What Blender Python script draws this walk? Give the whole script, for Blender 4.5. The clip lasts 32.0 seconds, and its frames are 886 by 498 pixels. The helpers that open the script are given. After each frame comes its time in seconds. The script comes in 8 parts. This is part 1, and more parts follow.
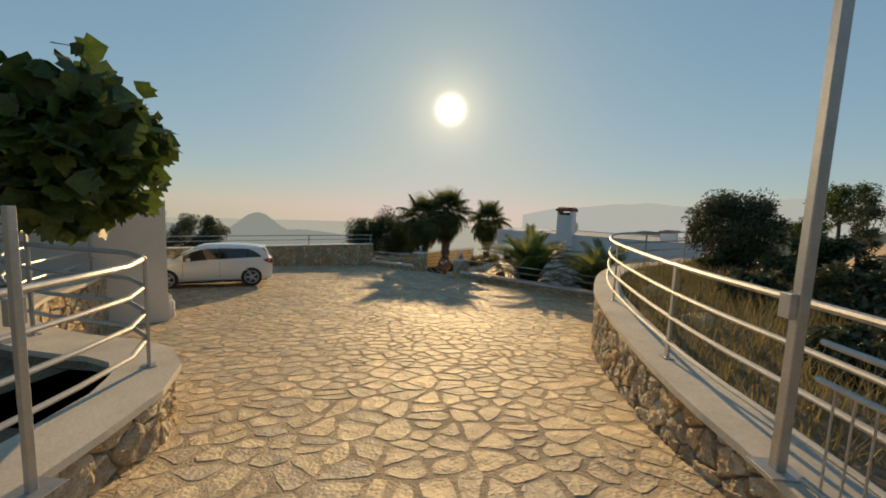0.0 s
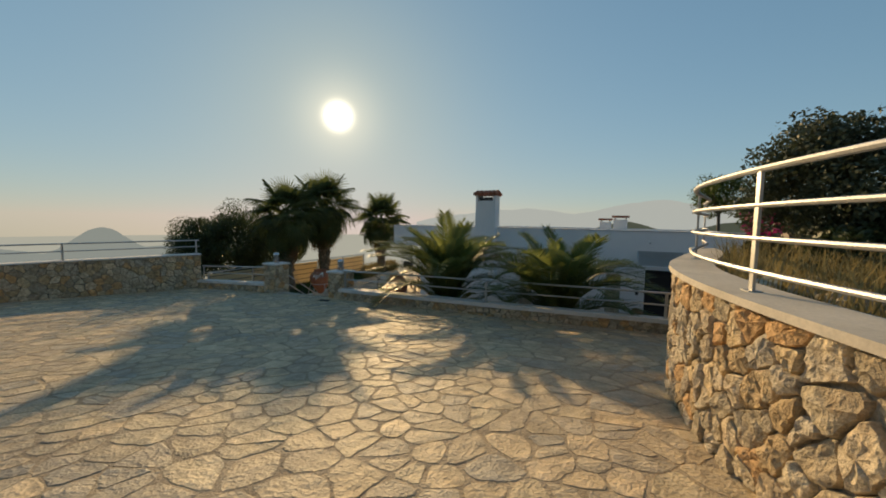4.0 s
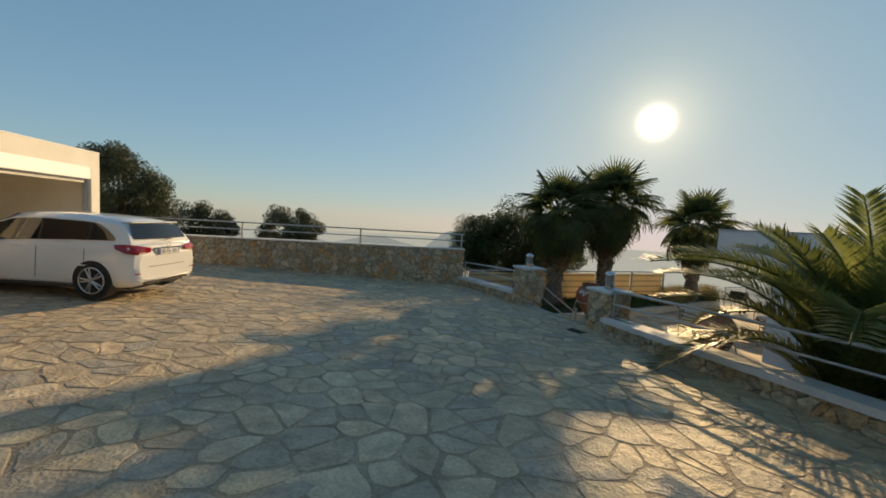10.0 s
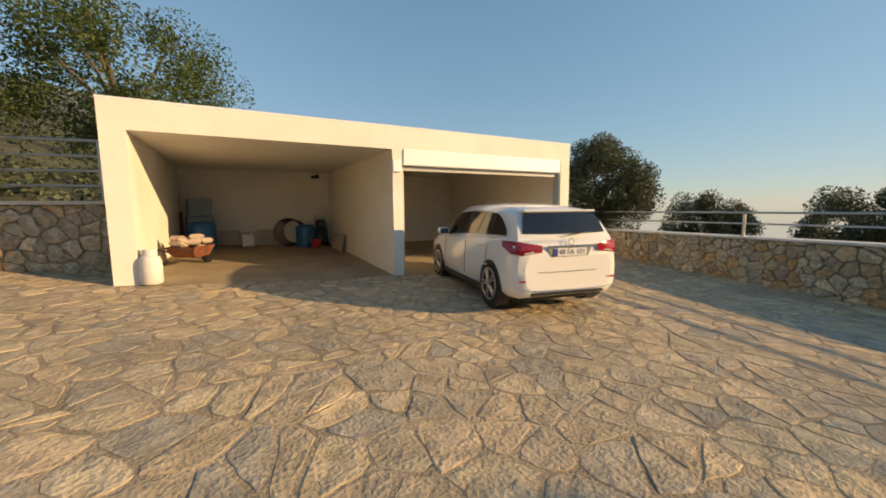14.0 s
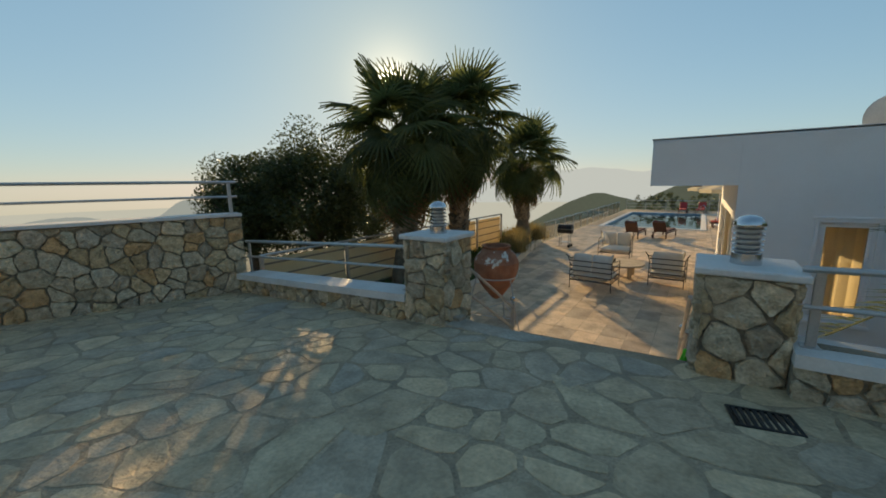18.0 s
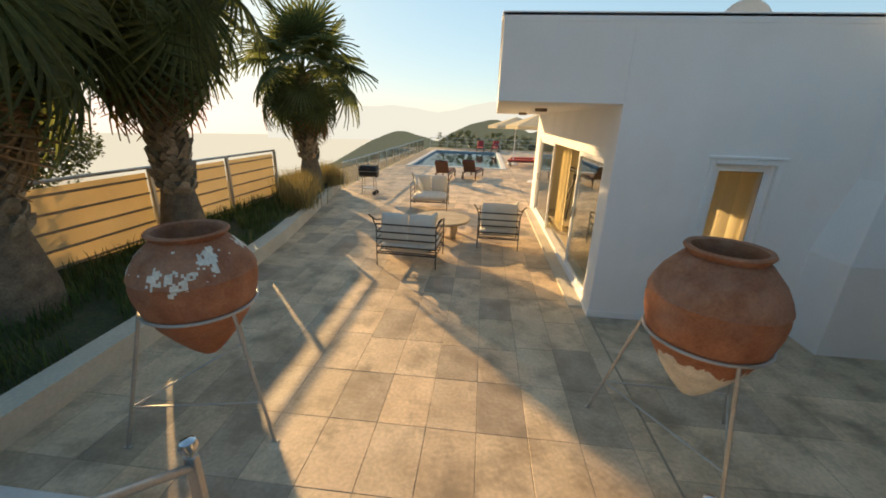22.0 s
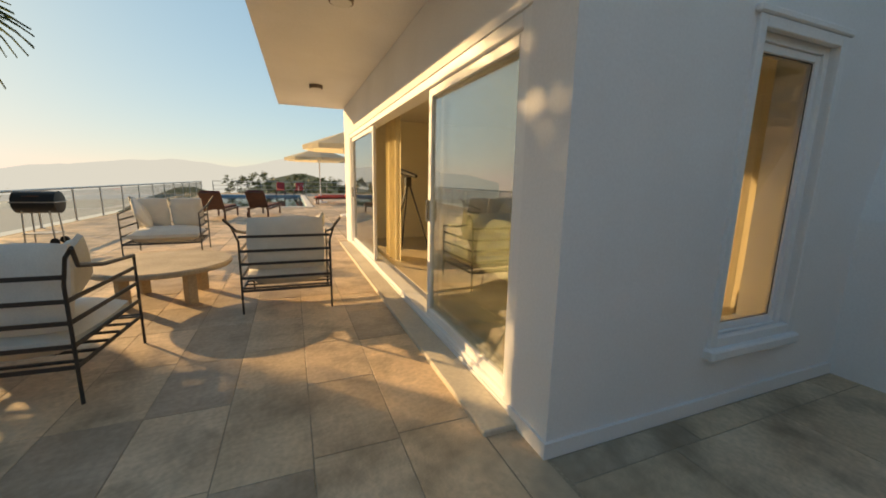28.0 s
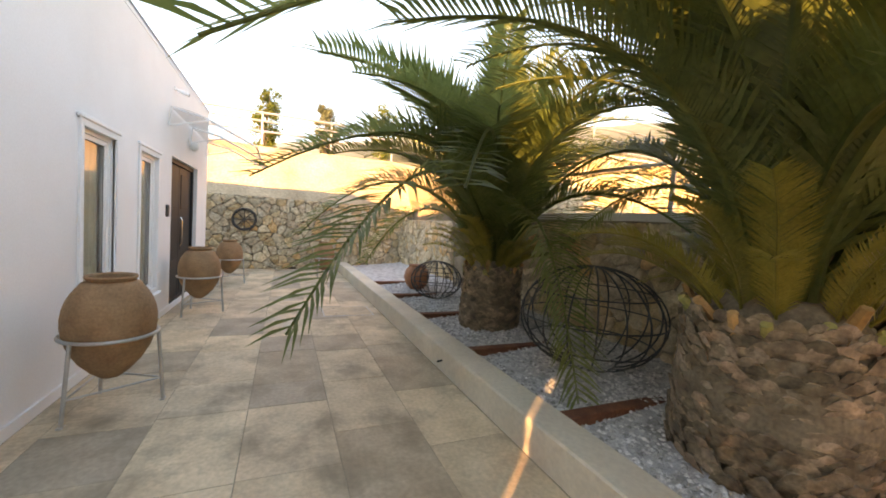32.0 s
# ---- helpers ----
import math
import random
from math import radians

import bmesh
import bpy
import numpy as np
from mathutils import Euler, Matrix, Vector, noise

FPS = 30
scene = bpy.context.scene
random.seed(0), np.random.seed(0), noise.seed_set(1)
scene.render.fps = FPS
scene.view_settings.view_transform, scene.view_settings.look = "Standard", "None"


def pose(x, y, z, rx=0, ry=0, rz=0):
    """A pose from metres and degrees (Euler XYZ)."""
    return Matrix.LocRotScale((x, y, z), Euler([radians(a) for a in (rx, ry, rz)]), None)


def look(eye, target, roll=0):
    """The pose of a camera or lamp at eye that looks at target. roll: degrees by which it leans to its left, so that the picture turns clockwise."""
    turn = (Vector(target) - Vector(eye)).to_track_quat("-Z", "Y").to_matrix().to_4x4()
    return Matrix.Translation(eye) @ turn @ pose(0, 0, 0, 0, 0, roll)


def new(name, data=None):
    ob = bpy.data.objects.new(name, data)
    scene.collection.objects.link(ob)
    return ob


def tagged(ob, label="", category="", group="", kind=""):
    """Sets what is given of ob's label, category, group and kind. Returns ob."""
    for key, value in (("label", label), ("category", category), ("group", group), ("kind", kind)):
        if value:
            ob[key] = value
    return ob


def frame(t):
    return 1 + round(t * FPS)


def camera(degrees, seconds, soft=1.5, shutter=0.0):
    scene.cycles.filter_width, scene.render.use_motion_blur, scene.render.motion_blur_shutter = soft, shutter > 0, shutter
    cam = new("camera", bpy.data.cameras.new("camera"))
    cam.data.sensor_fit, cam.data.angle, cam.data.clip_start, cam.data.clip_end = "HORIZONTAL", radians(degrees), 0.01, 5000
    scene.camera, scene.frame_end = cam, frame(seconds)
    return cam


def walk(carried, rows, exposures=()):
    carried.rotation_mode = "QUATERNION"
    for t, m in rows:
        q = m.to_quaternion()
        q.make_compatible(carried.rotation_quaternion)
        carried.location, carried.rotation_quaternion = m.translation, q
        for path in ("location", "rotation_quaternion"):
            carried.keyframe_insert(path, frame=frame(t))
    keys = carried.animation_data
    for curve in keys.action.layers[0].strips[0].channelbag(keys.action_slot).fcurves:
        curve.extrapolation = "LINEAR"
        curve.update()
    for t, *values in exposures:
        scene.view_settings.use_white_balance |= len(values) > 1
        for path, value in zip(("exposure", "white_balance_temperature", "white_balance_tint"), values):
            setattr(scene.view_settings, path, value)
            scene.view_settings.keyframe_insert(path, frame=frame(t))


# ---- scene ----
# The forecourt, steps, terrace and side path of a white hillside villa, late in the day.
# World: the villa's corner stands at the origin, +y runs along the glazed terrace front, +x along the side path.
cam = camera(99.24, 32.0, soft=1.8)
PATH = [
    (0, (12.498, -20.998, 4.99), (11.175, -19.514, 4.777), 2.3),
    (0.5, (11.937, -20.395, 4.947), (10.611, -18.913, 4.741), 2.4),
    (1, (11.31, -19.712, 4.833), (9.986, -18.226, 4.641), 2.2),
    (1.5, (10.614, -18.995, 4.636), (9.295, -17.5, 4.478), 1.8),
    (2, (10.033, -18.29, 4.529), (8.745, -16.764, 4.422), 1.6),
    (2.5, (9.589, -17.509, 4.388), (8.363, -15.932, 4.287), 1.5),
    (3, (9.175, -16.774, 4.256), (8.078, -15.107, 4.114), 0.5),
    (3.5, (8.867, -16.066, 4.195), (7.841, -14.356, 4.038), -0.0),
    (4, (8.589, -15.286, 4.09), (7.717, -13.493, 3.934), 0.9),
    (4.5, (8.245, -14.586, 3.988), (7.563, -12.714, 3.81), 1.6),
    (6.5, (6.964, -11.512, 3.516), (6.88, -9.514, 3.49), 1.9),
    (7, (6.799, -11.065, 3.5), (6.769, -9.066, 3.453), 1.5),
    (7.5, (6.651, -10.936, 3.474), (6.614, -8.936, 3.428), 1.6),
    (8, (6.485, -10.964, 3.461), (6.173, -8.992, 3.345), 1.5),
    (8.5, (6.408, -10.955, 3.409), (5.683, -9.095, 3.278), 1.7),
    (9, (6.284, -11.12, 3.433), (5.123, -9.495, 3.317), 2.9),
    (9.5, (6.237, -11.334, 3.462), (4.643, -10.133, 3.345), 3.8),
    (10, (6.172, -11.591, 3.559), (4.304, -10.889, 3.41), 3.4),
    (10.5, (6.084, -11.881, 3.579), (4.101, -11.699, 3.386), 2.9),
    (11, (6.022, -11.829, 3.583), (4.067, -12.157, 3.313), -1.5),
    (11.5, (5.302, -11.772, 3.474), (3.53, -12.668, 3.235), -3.7),
    (12, (4.674, -11.722, 3.341), (3.016, -12.821, 3.131), -2.8),
    (12.5, (3.766, -11.51, 3.251), (2.295, -12.845, 3.025), -1.5),
    (13, (3.083, -11.463, 3.214), (1.765, -12.95, 2.988), -2.0),
    (13.5, (2.417, -11.4, 3.241), (1.204, -12.973, 3.007), -1.5),
    (15.5, (0.036, -10.619, 3.158), (-1.829, -11.342, 3.148), 5.7),
    (16, (0.046, -10.55, 3.123), (-1.952, -10.513, 3.057), 6.2),
    (16.5, (-0.046, -10.356, 3.099), (-1.968, -9.826, 2.936), 2.9),
    (17, (-0.051, -10.025, 3.085), (-1.765, -9.025, 2.832), -1.5),
    (17.5, (-0.175, -9.669, 3.065), (-1.55, -8.253, 2.739), -1.3),
    (18, (-0.546, -9.147, 2.971), (-1.661, -7.523, 2.628), -1.0),
    (18.5, (-0.864, -8.276, 2.967), (-1.675, -6.484, 2.603), -0.3),
    (19, (-1.257, -7.591, 2.958), (-1.827, -5.699, 2.654), 0.6),
    (19.5, (-1.47, -7.002, 2.925), (-1.793, -5.05, 2.635), 0.4),
    (20, (-1.618, -6.44, 2.87), (-1.814, -4.474, 2.56), 1.6),
    (20.5, (-1.621, -5.881, 2.792), (-1.724, -3.917, 2.428), 2.9),
    (21, (-1.705, -5.475, 2.747), (-1.787, -3.545, 2.229), 4.2),
    (21.5, (-1.7, -5.228, 2.666), (-1.772, -3.344, 2.0), 3.4),
    (22, (-1.633, -5.005, 2.591), (-1.812, -3.12, 1.945), 1.8),
    (22.5, (-1.667, -4.97, 2.569), (-1.892, -3.197, 1.672), 1.5),
    (23, (-1.681, -4.8, 2.464), (-1.934, -3.133, 1.388), 1.6),
    (23.5, (-1.827, -4.56, 2.348), (-2.111, -2.7, 1.67), 2.0),
    (24, (-1.698, -4.25, 2.205), (-2.026, -2.356, 1.652), 1.7),
    (24.5, (-1.652, -3.909, 2.025), (-2.034, -2.018, 1.497), 1.2),
    (26.5, (-1.799, -2.275, 1.387), (-2.134, -0.343, 0.99), 3.1),
    (27, (-1.628, -1.823, 1.383), (-1.962, 0.11, 0.996), 3.0),
    (27.5, (-1.346, -1.537, 1.367), (-1.396, 0.429, 1.003), 2.3),
    (28, (-1.132, -1.375, 1.382), (-0.399, 0.451, 1.02), 1.1),
    (28.5, (-0.983, -1.413, 1.415), (0.232, 0.131, 1.041), -1.1),
    (29, (-0.855, -1.445, 1.42), (0.724, -0.276, 1.047), -2.3),
    (29.5, (-0.731, -1.446, 1.481), (1.075, -0.655, 1.143), -0.8),
    (30, (-0.403, -1.401, 1.491), (1.52, -0.908, 1.245), 1.4),
    (30.5, (0.14, -1.31, 1.56), (2.131, -1.197, 1.409), 3.0),
    (31, (0.804, -1.42, 1.555), (2.746, -1.886, 1.447), 2.4),
    (31.5, (1.525, -1.457, 1.551), (3.388, -2.178, 1.447), 3.2),
    (32, (2.232, -1.622, 1.542), (4.07, -2.402, 1.434), 3.6),
]
EXPOSURES = [(0, -0.15, 8060, 12), (4, -0.15, 7840, 10), (9, 0.1, 7740, 11), (10, -0.03, 7630, 11), (11, 0.12, 8060, 15), (12, 0.35, 8370, 18), (16, 0.15, 7630, 12), (18, 0.18, 7950, 10), (19, 0.6, 8450, 13), (22, 0.85, 8800, 15), (24, 0.75, 9000, 16), (27, 0.38, 9500, 15), (27.8, 0.48, 9350, 16), (28.5, 0.72, 8050, 14), (29, 0.95, 7800, 17), (30, 1.75, 8500, 20), (31, 2.25, 9100, 28), (32, 2.8, 13200, 36)]
walk(cam, [(t, look(eye, target, roll)) for t, eye, target, roll in PATH], EXPOSURES)
SKY_STRENGTH, SUN_STRENGTH = 0.29, 5.0

# ---------------------------------------------------------------- light
SUN_AZ, SUN_EL = radians(41.4), radians(14.2)      # towards -x from +y, above the horizon
SUN_DIR = Vector((-math.sin(SUN_AZ) * math.cos(SUN_EL), math.cos(SUN_AZ) * math.cos(SUN_EL), math.sin(SUN_EL)))
world = bpy.data.worlds.new("world")
scene.world = world
world.use_nodes = True
wn = world.node_tree
wn.nodes.clear()
w_out = wn.nodes.new("ShaderNodeOutputWorld")
w_bg = wn.nodes.new("ShaderNodeBackground")
w_sky = wn.nodes.new("ShaderNodeTexSky")
w_sky.sky_type = "NISHITA"
w_sky.sun_disc = False
w_sky.sun_elevation = SUN_EL
w_sky.sun_rotation = -SUN_AZ
w_sky.altitude = 350
w_sky.air_density = 1.0
w_sky.dust_density = 0.35
w_sky.ozone_density = 2.0
w_bg.inputs["Strength"].default_value = 1.0


def sky_vector(operation, first, second):
    """One vector node of the sky; sockets are linked, numbers set."""
    node = wn.nodes.new("ShaderNodeVectorMath")
    node.operation = operation
    for socket, value in zip(node.inputs, (first, second)):
        if isinstance(value, (tuple, Vector)):
            socket.default_value = value
        else:
            wn.links.new(value, socket)
    return node.outputs["Value"] if operation == "DOT_PRODUCT" else node.outputs[0]


# thick evening haze evens the sky out: its brightest parts are held below HAZE_TOP
HAZE_TOP = 0.62
w_raw = sky_vector("MULTIPLY", w_sky.outputs[0], (SKY_STRENGTH * 0.80, SKY_STRENGTH * 1.03, SKY_STRENGTH * 1.05))
w_grey = sky_vector("DOT_PRODUCT", w_raw, (0.10, 0.15, 0.05))
w_square = sky_vector("SCALE", w_raw, (1.0, 1.0, 1.0))
wn.links.new(w_grey, w_square.node.inputs["Scale"])
w_pale = sky_vector("DOT_PRODUCT", w_square, (1.0, 1.0, 1.0))
w_white = sky_vector("SCALE", (0.25, 0.265, 0.285), (1.0, 1.0, 1.0))
wn.links.new(w_pale, w_white.node.inputs["Scale"])
w_raw = sky_vector("ADD", w_raw, w_white)
w_light = sky_vector("DOT_PRODUCT", w_raw, (0.25 / HAZE_TOP, 0.45 / HAZE_TOP, 0.30 / HAZE_TOP))
w_one = wn.nodes.new("ShaderNodeMath")
w_one.operation = "ADD"
w_one.inputs[1].default_value = 1.0
wn.links.new(w_light, w_one.inputs[0])
w_sum = sky_vector("DIVIDE", w_raw, w_one.outputs[0])
# milky haze towards the horizon, deeper blue above it
w_tc = wn.nodes.new("ShaderNodeTexCoord")
w_height = sky_vector("DOT_PRODUCT", w_tc.outputs["Generated"], (0.0, 0.0, -7.0))
w_fade = wn.nodes.new("ShaderNodeMath")
w_fade.operation = "EXPONENT"
wn.links.new(w_height, w_fade.inputs[0])
w_cap = wn.nodes.new("ShaderNodeMath")
w_cap.operation = "MINIMUM"
w_cap.inputs[1].default_value = 1.0
wn.links.new(w_fade.outputs[0], w_cap.inputs[0])
w_tint = sky_vector("SCALE", (0.10, 0.0, 0.30), (1.0, 1.0, 1.0))
wn.links.new(w_cap.outputs[0], w_tint.node.inputs["Scale"])
w_tint = sky_vector("ADD", w_tint, (0.90, 0.995, 1.02))
w_sum = sky_vector("MULTIPLY", w_sum, w_tint)
# the aureole of the low sun
w_dot = sky_vector("DOT_PRODUCT", w_tc.outputs["Generated"], SUN_DIR)
for power, gain, tint in ((4200, 7.0, (1, 0.93, 0.78)), (300, 0.34, (1, 0.86, 0.60)), (30, 0.05, (1, 0.86, 0.64))):
    w_max = wn.nodes.new("ShaderNodeMath")
    w_max.operation = "MAXIMUM"
    w_max.inputs[1].default_value = 0.0001
    wn.links.new(w_dot, w_max.inputs[0])
    w_pow = wn.nodes.new("ShaderNodeMath")
    w_pow.operation = "POWER"
    w_pow.inputs[1].default_value = power
    wn.links.new(w_max.outputs[0], w_pow.inputs[0])
    w_gain = wn.nodes.new("ShaderNodeVectorMath")
    w_gain.operation = "SCALE"
    w_gain.inputs[0].default_value = [c * gain for c in tint]
    wn.links.new(w_pow.outputs[0], w_gain.inputs["Scale"])
    w_sum = sky_vector("ADD", w_gain.outputs[0], w_sum)
wn.links.new(w_sum, w_bg.inputs["Color"])
wn.links.new(w_bg.outputs[0], w_out.inputs["Surface"])

sun_data = bpy.data.lights.new("sun", "SUN")
sun_data.energy = SUN_STRENGTH
sun_data.angle = radians(0.6)
sun_data.color = (1.0, 0.75, 0.43)
sun = new("sun", sun_data)
sun.matrix_world = look(SUN_DIR * 60, (0, 0, 0))

# ---------------------------------------------------------------- materials
MATS = {}


def mat(name, color, rough=0.8, vary=0.25, scale=3.0, grain=40.0, bump=0.15, metal=0.0, second=None, spread=0.5,
        random_by="", random_amount=0.0, coat=0.0, translucent=0.0, detail=6.0, stain=None, stain_scale=0.7, stain_amount=0.0, relief=0.02, palette=()):
    """A surface with colour variation at two scales, fine relief and an optional second tint, stains and per-piece variation."""
    if name in MATS:
        return MATS[name]
    m = bpy.data.materials.new(name)
    m.use_nodes = True
    nt = m.node_tree
    bsdf = nt.nodes["Principled BSDF"]
    link = nt.links.new
    tc = nt.nodes.new("ShaderNodeTexCoord")
    big = nt.nodes.new("ShaderNodeTexNoise")
    big.inputs["Scale"].default_value = scale
    big.inputs["Detail"].default_value = detail
    fine = nt.nodes.new("ShaderNodeTexNoise")
    fine.inputs["Scale"].default_value = grain
    fine.inputs["Detail"].default_value = 4
    link(tc.outputs["Object"], big.inputs["Vector"])
    link(tc.outputs["Object"], fine.inputs["Vector"])
    dark = [c * (1 - vary) for c in color]
    light = list(second or [min(1, c * (1 + vary)) for c in color])
    ramp = nt.nodes.new("ShaderNodeValToRGB")
    ramp.color_ramp.elements[0].position = 0.5 - spread / 2
    ramp.color_ramp.elements[1].position = 0.5 + spread / 2
    ramp.color_ramp.elements[0].color = (*dark, 1)
    ramp.color_ramp.elements[1].color = (*light, 1)
    link(big.outputs["Fac"], ramp.inputs["Fac"])
    hue = nt.nodes.new("ShaderNodeHueSaturation")
    fine_map = nt.nodes.new("ShaderNodeMapRange")
    fine_map.inputs["From Min"].default_value, fine_map.inputs["From Max"].default_value = 0.3, 0.7
    fine_map.inputs["To Min"].default_value, fine_map.inputs["To Max"].default_value = 1 - vary * 0.6, 1 + vary * 0.6
    link(fine.outputs["Fac"], fine_map.inputs["Value"])
    value = fine_map.outputs[0]
    if random_by:
        if random_by == "object":
            info = nt.nodes.new("ShaderNodeObjectInfo").outputs["Random"]
        else:
            info = nt.nodes.new("ShaderNodeNewGeometry").outputs["Random Per Island"]
        r_map = nt.nodes.new("ShaderNodeMapRange")
        r_map.inputs["To Min"].default_value, r_map.inputs["To Max"].default_value = 1 - random_amount, 1 + random_amount
        link(info, r_map.inputs["Value"])
        mul = nt.nodes.new("ShaderNodeMath")
        mul.operation = "MULTIPLY"
        link(value, mul.inputs[0])
        link(r_map.outputs[0], mul.inputs[1])
        value = mul.outputs[0]
        h_map = nt.nodes.new("ShaderNodeMapRange")
        h_map.inputs["To Min"].default_value, h_map.inputs["To Max"].default_value = 0.5 + random_amount * 0.015, 0.5 - random_amount * 0.03
        link(info, h_map.inputs["Value"])
        link(h_map.outputs[0], hue.inputs["Hue"])
    link(value, hue.inputs["Value"])
    link(ramp.outputs["Color"], hue.inputs["Color"])
    col = hue.outputs["Color"]
    if palette:
        tones = nt.nodes.new("ShaderNodeValToRGB")
        tones.color_ramp.interpolation = "CONSTANT"
        while len(tones.color_ramp.elements) < len(palette):
            tones.color_ramp.elements.new(0.5)
        for k, tone in enumerate(palette):
            tones.color_ramp.elements[k].position = k / len(palette)
            tones.color_ramp.elements[k].color = (*tone, 1)
        link(info, tones.inputs["Fac"])
        blend = nt.nodes.new("ShaderNodeMixRGB")
        blend.blend_type = "MULTIPLY"
        blend.inputs["Fac"].default_value = 1.0
        link(col, blend.inputs["Color1"])
        link(tones.outputs["Color"], blend.inputs["Color2"])
        col = blend.outputs["Color"]
    if stain:
        st = nt.nodes.new("ShaderNodeTexNoise")
        st.inputs["Scale"].default_value = stain_scale
        st.inputs["Detail"].default_value = 8
        st.inputs["Roughness"].default_value = 0.65
        link(tc.outputs["Object"], st.inputs["Vector"])
        s_ramp = nt.nodes.new("ShaderNodeValToRGB")
        s_ramp.color_ramp.elements[0].position = 0.48
        s_ramp.color_ramp.elements[1].position = 0.68
        link(st.outputs["Fac"], s_ramp.inputs["Fac"])
        s_mul = nt.nodes.new("ShaderNodeMath")
        s_mul.operation = "MULTIPLY"
        s_mul.inputs[1].default_value = stain_amount
        link(s_ramp.outputs["Color"], s_mul.inputs[0])
        mix = nt.nodes.new("ShaderNodeMixRGB")
        mix.inputs["Color2"].default_value = (*stain, 1)
        link(s_mul.outputs[0], mix.inputs["Fac"])
        link(col, mix.inputs["Color1"])
        col = mix.outputs["Color"]
    link(col, bsdf.inputs["Base Color"])
    bsdf.inputs["Roughness"].default_value = rough
    bsdf.inputs["Metallic"].default_value = metal
    if coat:
        bsdf.inputs["Coat Weight"].default_value = coat
        bsdf.inputs["Coat Roughness"].default_value = 0.05
    if bump:
        b = nt.nodes.new("ShaderNodeBump")
        b.inputs["Strength"].default_value = min(1, bump)
        b.inputs["Distance"].default_value = relief
        both = nt.nodes.new("ShaderNodeMath")
        both.operation = "MULTIPLY_ADD"
        both.inputs[1].default_value = 0.35
        link(fine.outputs["Fac"], both.inputs[0])
        link(big.outputs["Fac"], both.inputs[2])
        link(both.outputs[0], b.inputs["Height"])
        link(b.outputs[0], bsdf.inputs["Normal"])
    if translucent:
        out = nt.nodes["Material Output"]
        tr = nt.nodes.new("ShaderNodeBsdfTranslucent")
        link(col, tr.inputs["Color"])
        mx = nt.nodes.new("ShaderNodeMixShader")
        mx.inputs["Fac"].default_value = translucent
        link(bsdf.outputs[0], mx.inputs[1])
        link(tr.outputs[0], mx.inputs[2])
        link(mx.outputs[0], out.inputs["Surface"])
    MATS[name] = m
    return m


def glass(name, tint=(1, 1, 1), rough=0.0, clear=0.85, sheen=(4.2, 0.55, 0.045)):
    """Thin pane: mostly clear, with real reflections at its surface."""
    if name in MATS:
        return MATS[name]
    m = bpy.data.materials.new(name)
    m.use_nodes = True
    nt = m.node_tree
    nt.nodes.clear()
    out = nt.nodes.new("ShaderNodeOutputMaterial")
    tr = nt.nodes.new("ShaderNodeBsdfTransparent")
    tr.inputs["Color"].default_value = (*[c * clear for c in tint], 1)
    gl = nt.nodes.new("ShaderNodeBsdfGlossy")
    gl.inputs["Roughness"].default_value = rough
    lw = nt.nodes.new("ShaderNodeLayerWeight")
    lw.inputs["Blend"].default_value = 0.5
    steep = nt.nodes.new("ShaderNodeMath")
    steep.operation = "POWER"
    steep.inputs[1].default_value = sheen[0]
    nt.links.new(lw.outputs["Facing"], steep.inputs[0])
    fr = nt.nodes.new("ShaderNodeMath")
    fr.operation = "MULTIPLY_ADD"
    fr.inputs[1].default_value, fr.inputs[2].default_value = sheen[1:]
    nt.links.new(steep.outputs[0], fr.inputs[0])
    mx = nt.nodes.new("ShaderNodeMixShader")
    nt.links.new(fr.outputs[0], mx.inputs["Fac"])
    nt.links.new(tr.outputs[0], mx.inputs[1])
    nt.links.new(gl.outputs[0], mx.inputs[2])
    nt.links.new(mx.outputs[0], out.inputs["Surface"])
    MATS[name] = m
    return m


def painted_haze_mat(name, color, glow, tint):
    """Distant land with haze painted on: its colour is mixed with a flat glow."""
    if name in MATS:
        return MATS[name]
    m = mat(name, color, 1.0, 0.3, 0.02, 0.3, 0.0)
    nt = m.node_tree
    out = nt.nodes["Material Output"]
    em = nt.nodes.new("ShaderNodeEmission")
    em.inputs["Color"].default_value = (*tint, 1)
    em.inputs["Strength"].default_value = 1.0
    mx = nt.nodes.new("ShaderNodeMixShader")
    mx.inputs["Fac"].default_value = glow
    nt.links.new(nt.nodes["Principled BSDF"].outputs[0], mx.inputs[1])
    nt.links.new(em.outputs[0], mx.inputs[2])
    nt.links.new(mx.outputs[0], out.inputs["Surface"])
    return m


STUCCO = mat("white_stucco", (0.80, 0.80, 0.80), 0.85, 0.05, 0.8, 60, 0.08, stain=(0.62, 0.62, 0.60), stain_scale=0.5, stain_amount=0.25)
STUCCO_CREAM = mat("cream_stucco", (0.78, 0.74, 0.66), 0.9, 0.06, 0.8, 60, 0.08, stain=(0.6, 0.55, 0.47), stain_scale=0.6, stain_amount=0.4)
TRIM = mat("white_frame", (0.82, 0.82, 0.82), 0.4, 0.03, 2, 30, 0.0)
FLAG_TONES = [(1.04, 0.97, 0.88), (0.92, 0.90, 0.90), (1.12, 1.05, 0.93), (0.98, 0.90, 0.80), (0.80, 0.82, 0.87), (1.18, 1.12, 1.02), (1.0, 0.96, 0.86), (0.88, 0.83, 0.77), (1.08, 0.98, 0.84), (0.84, 0.82, 0.80), (1.14, 1.04, 0.90)]
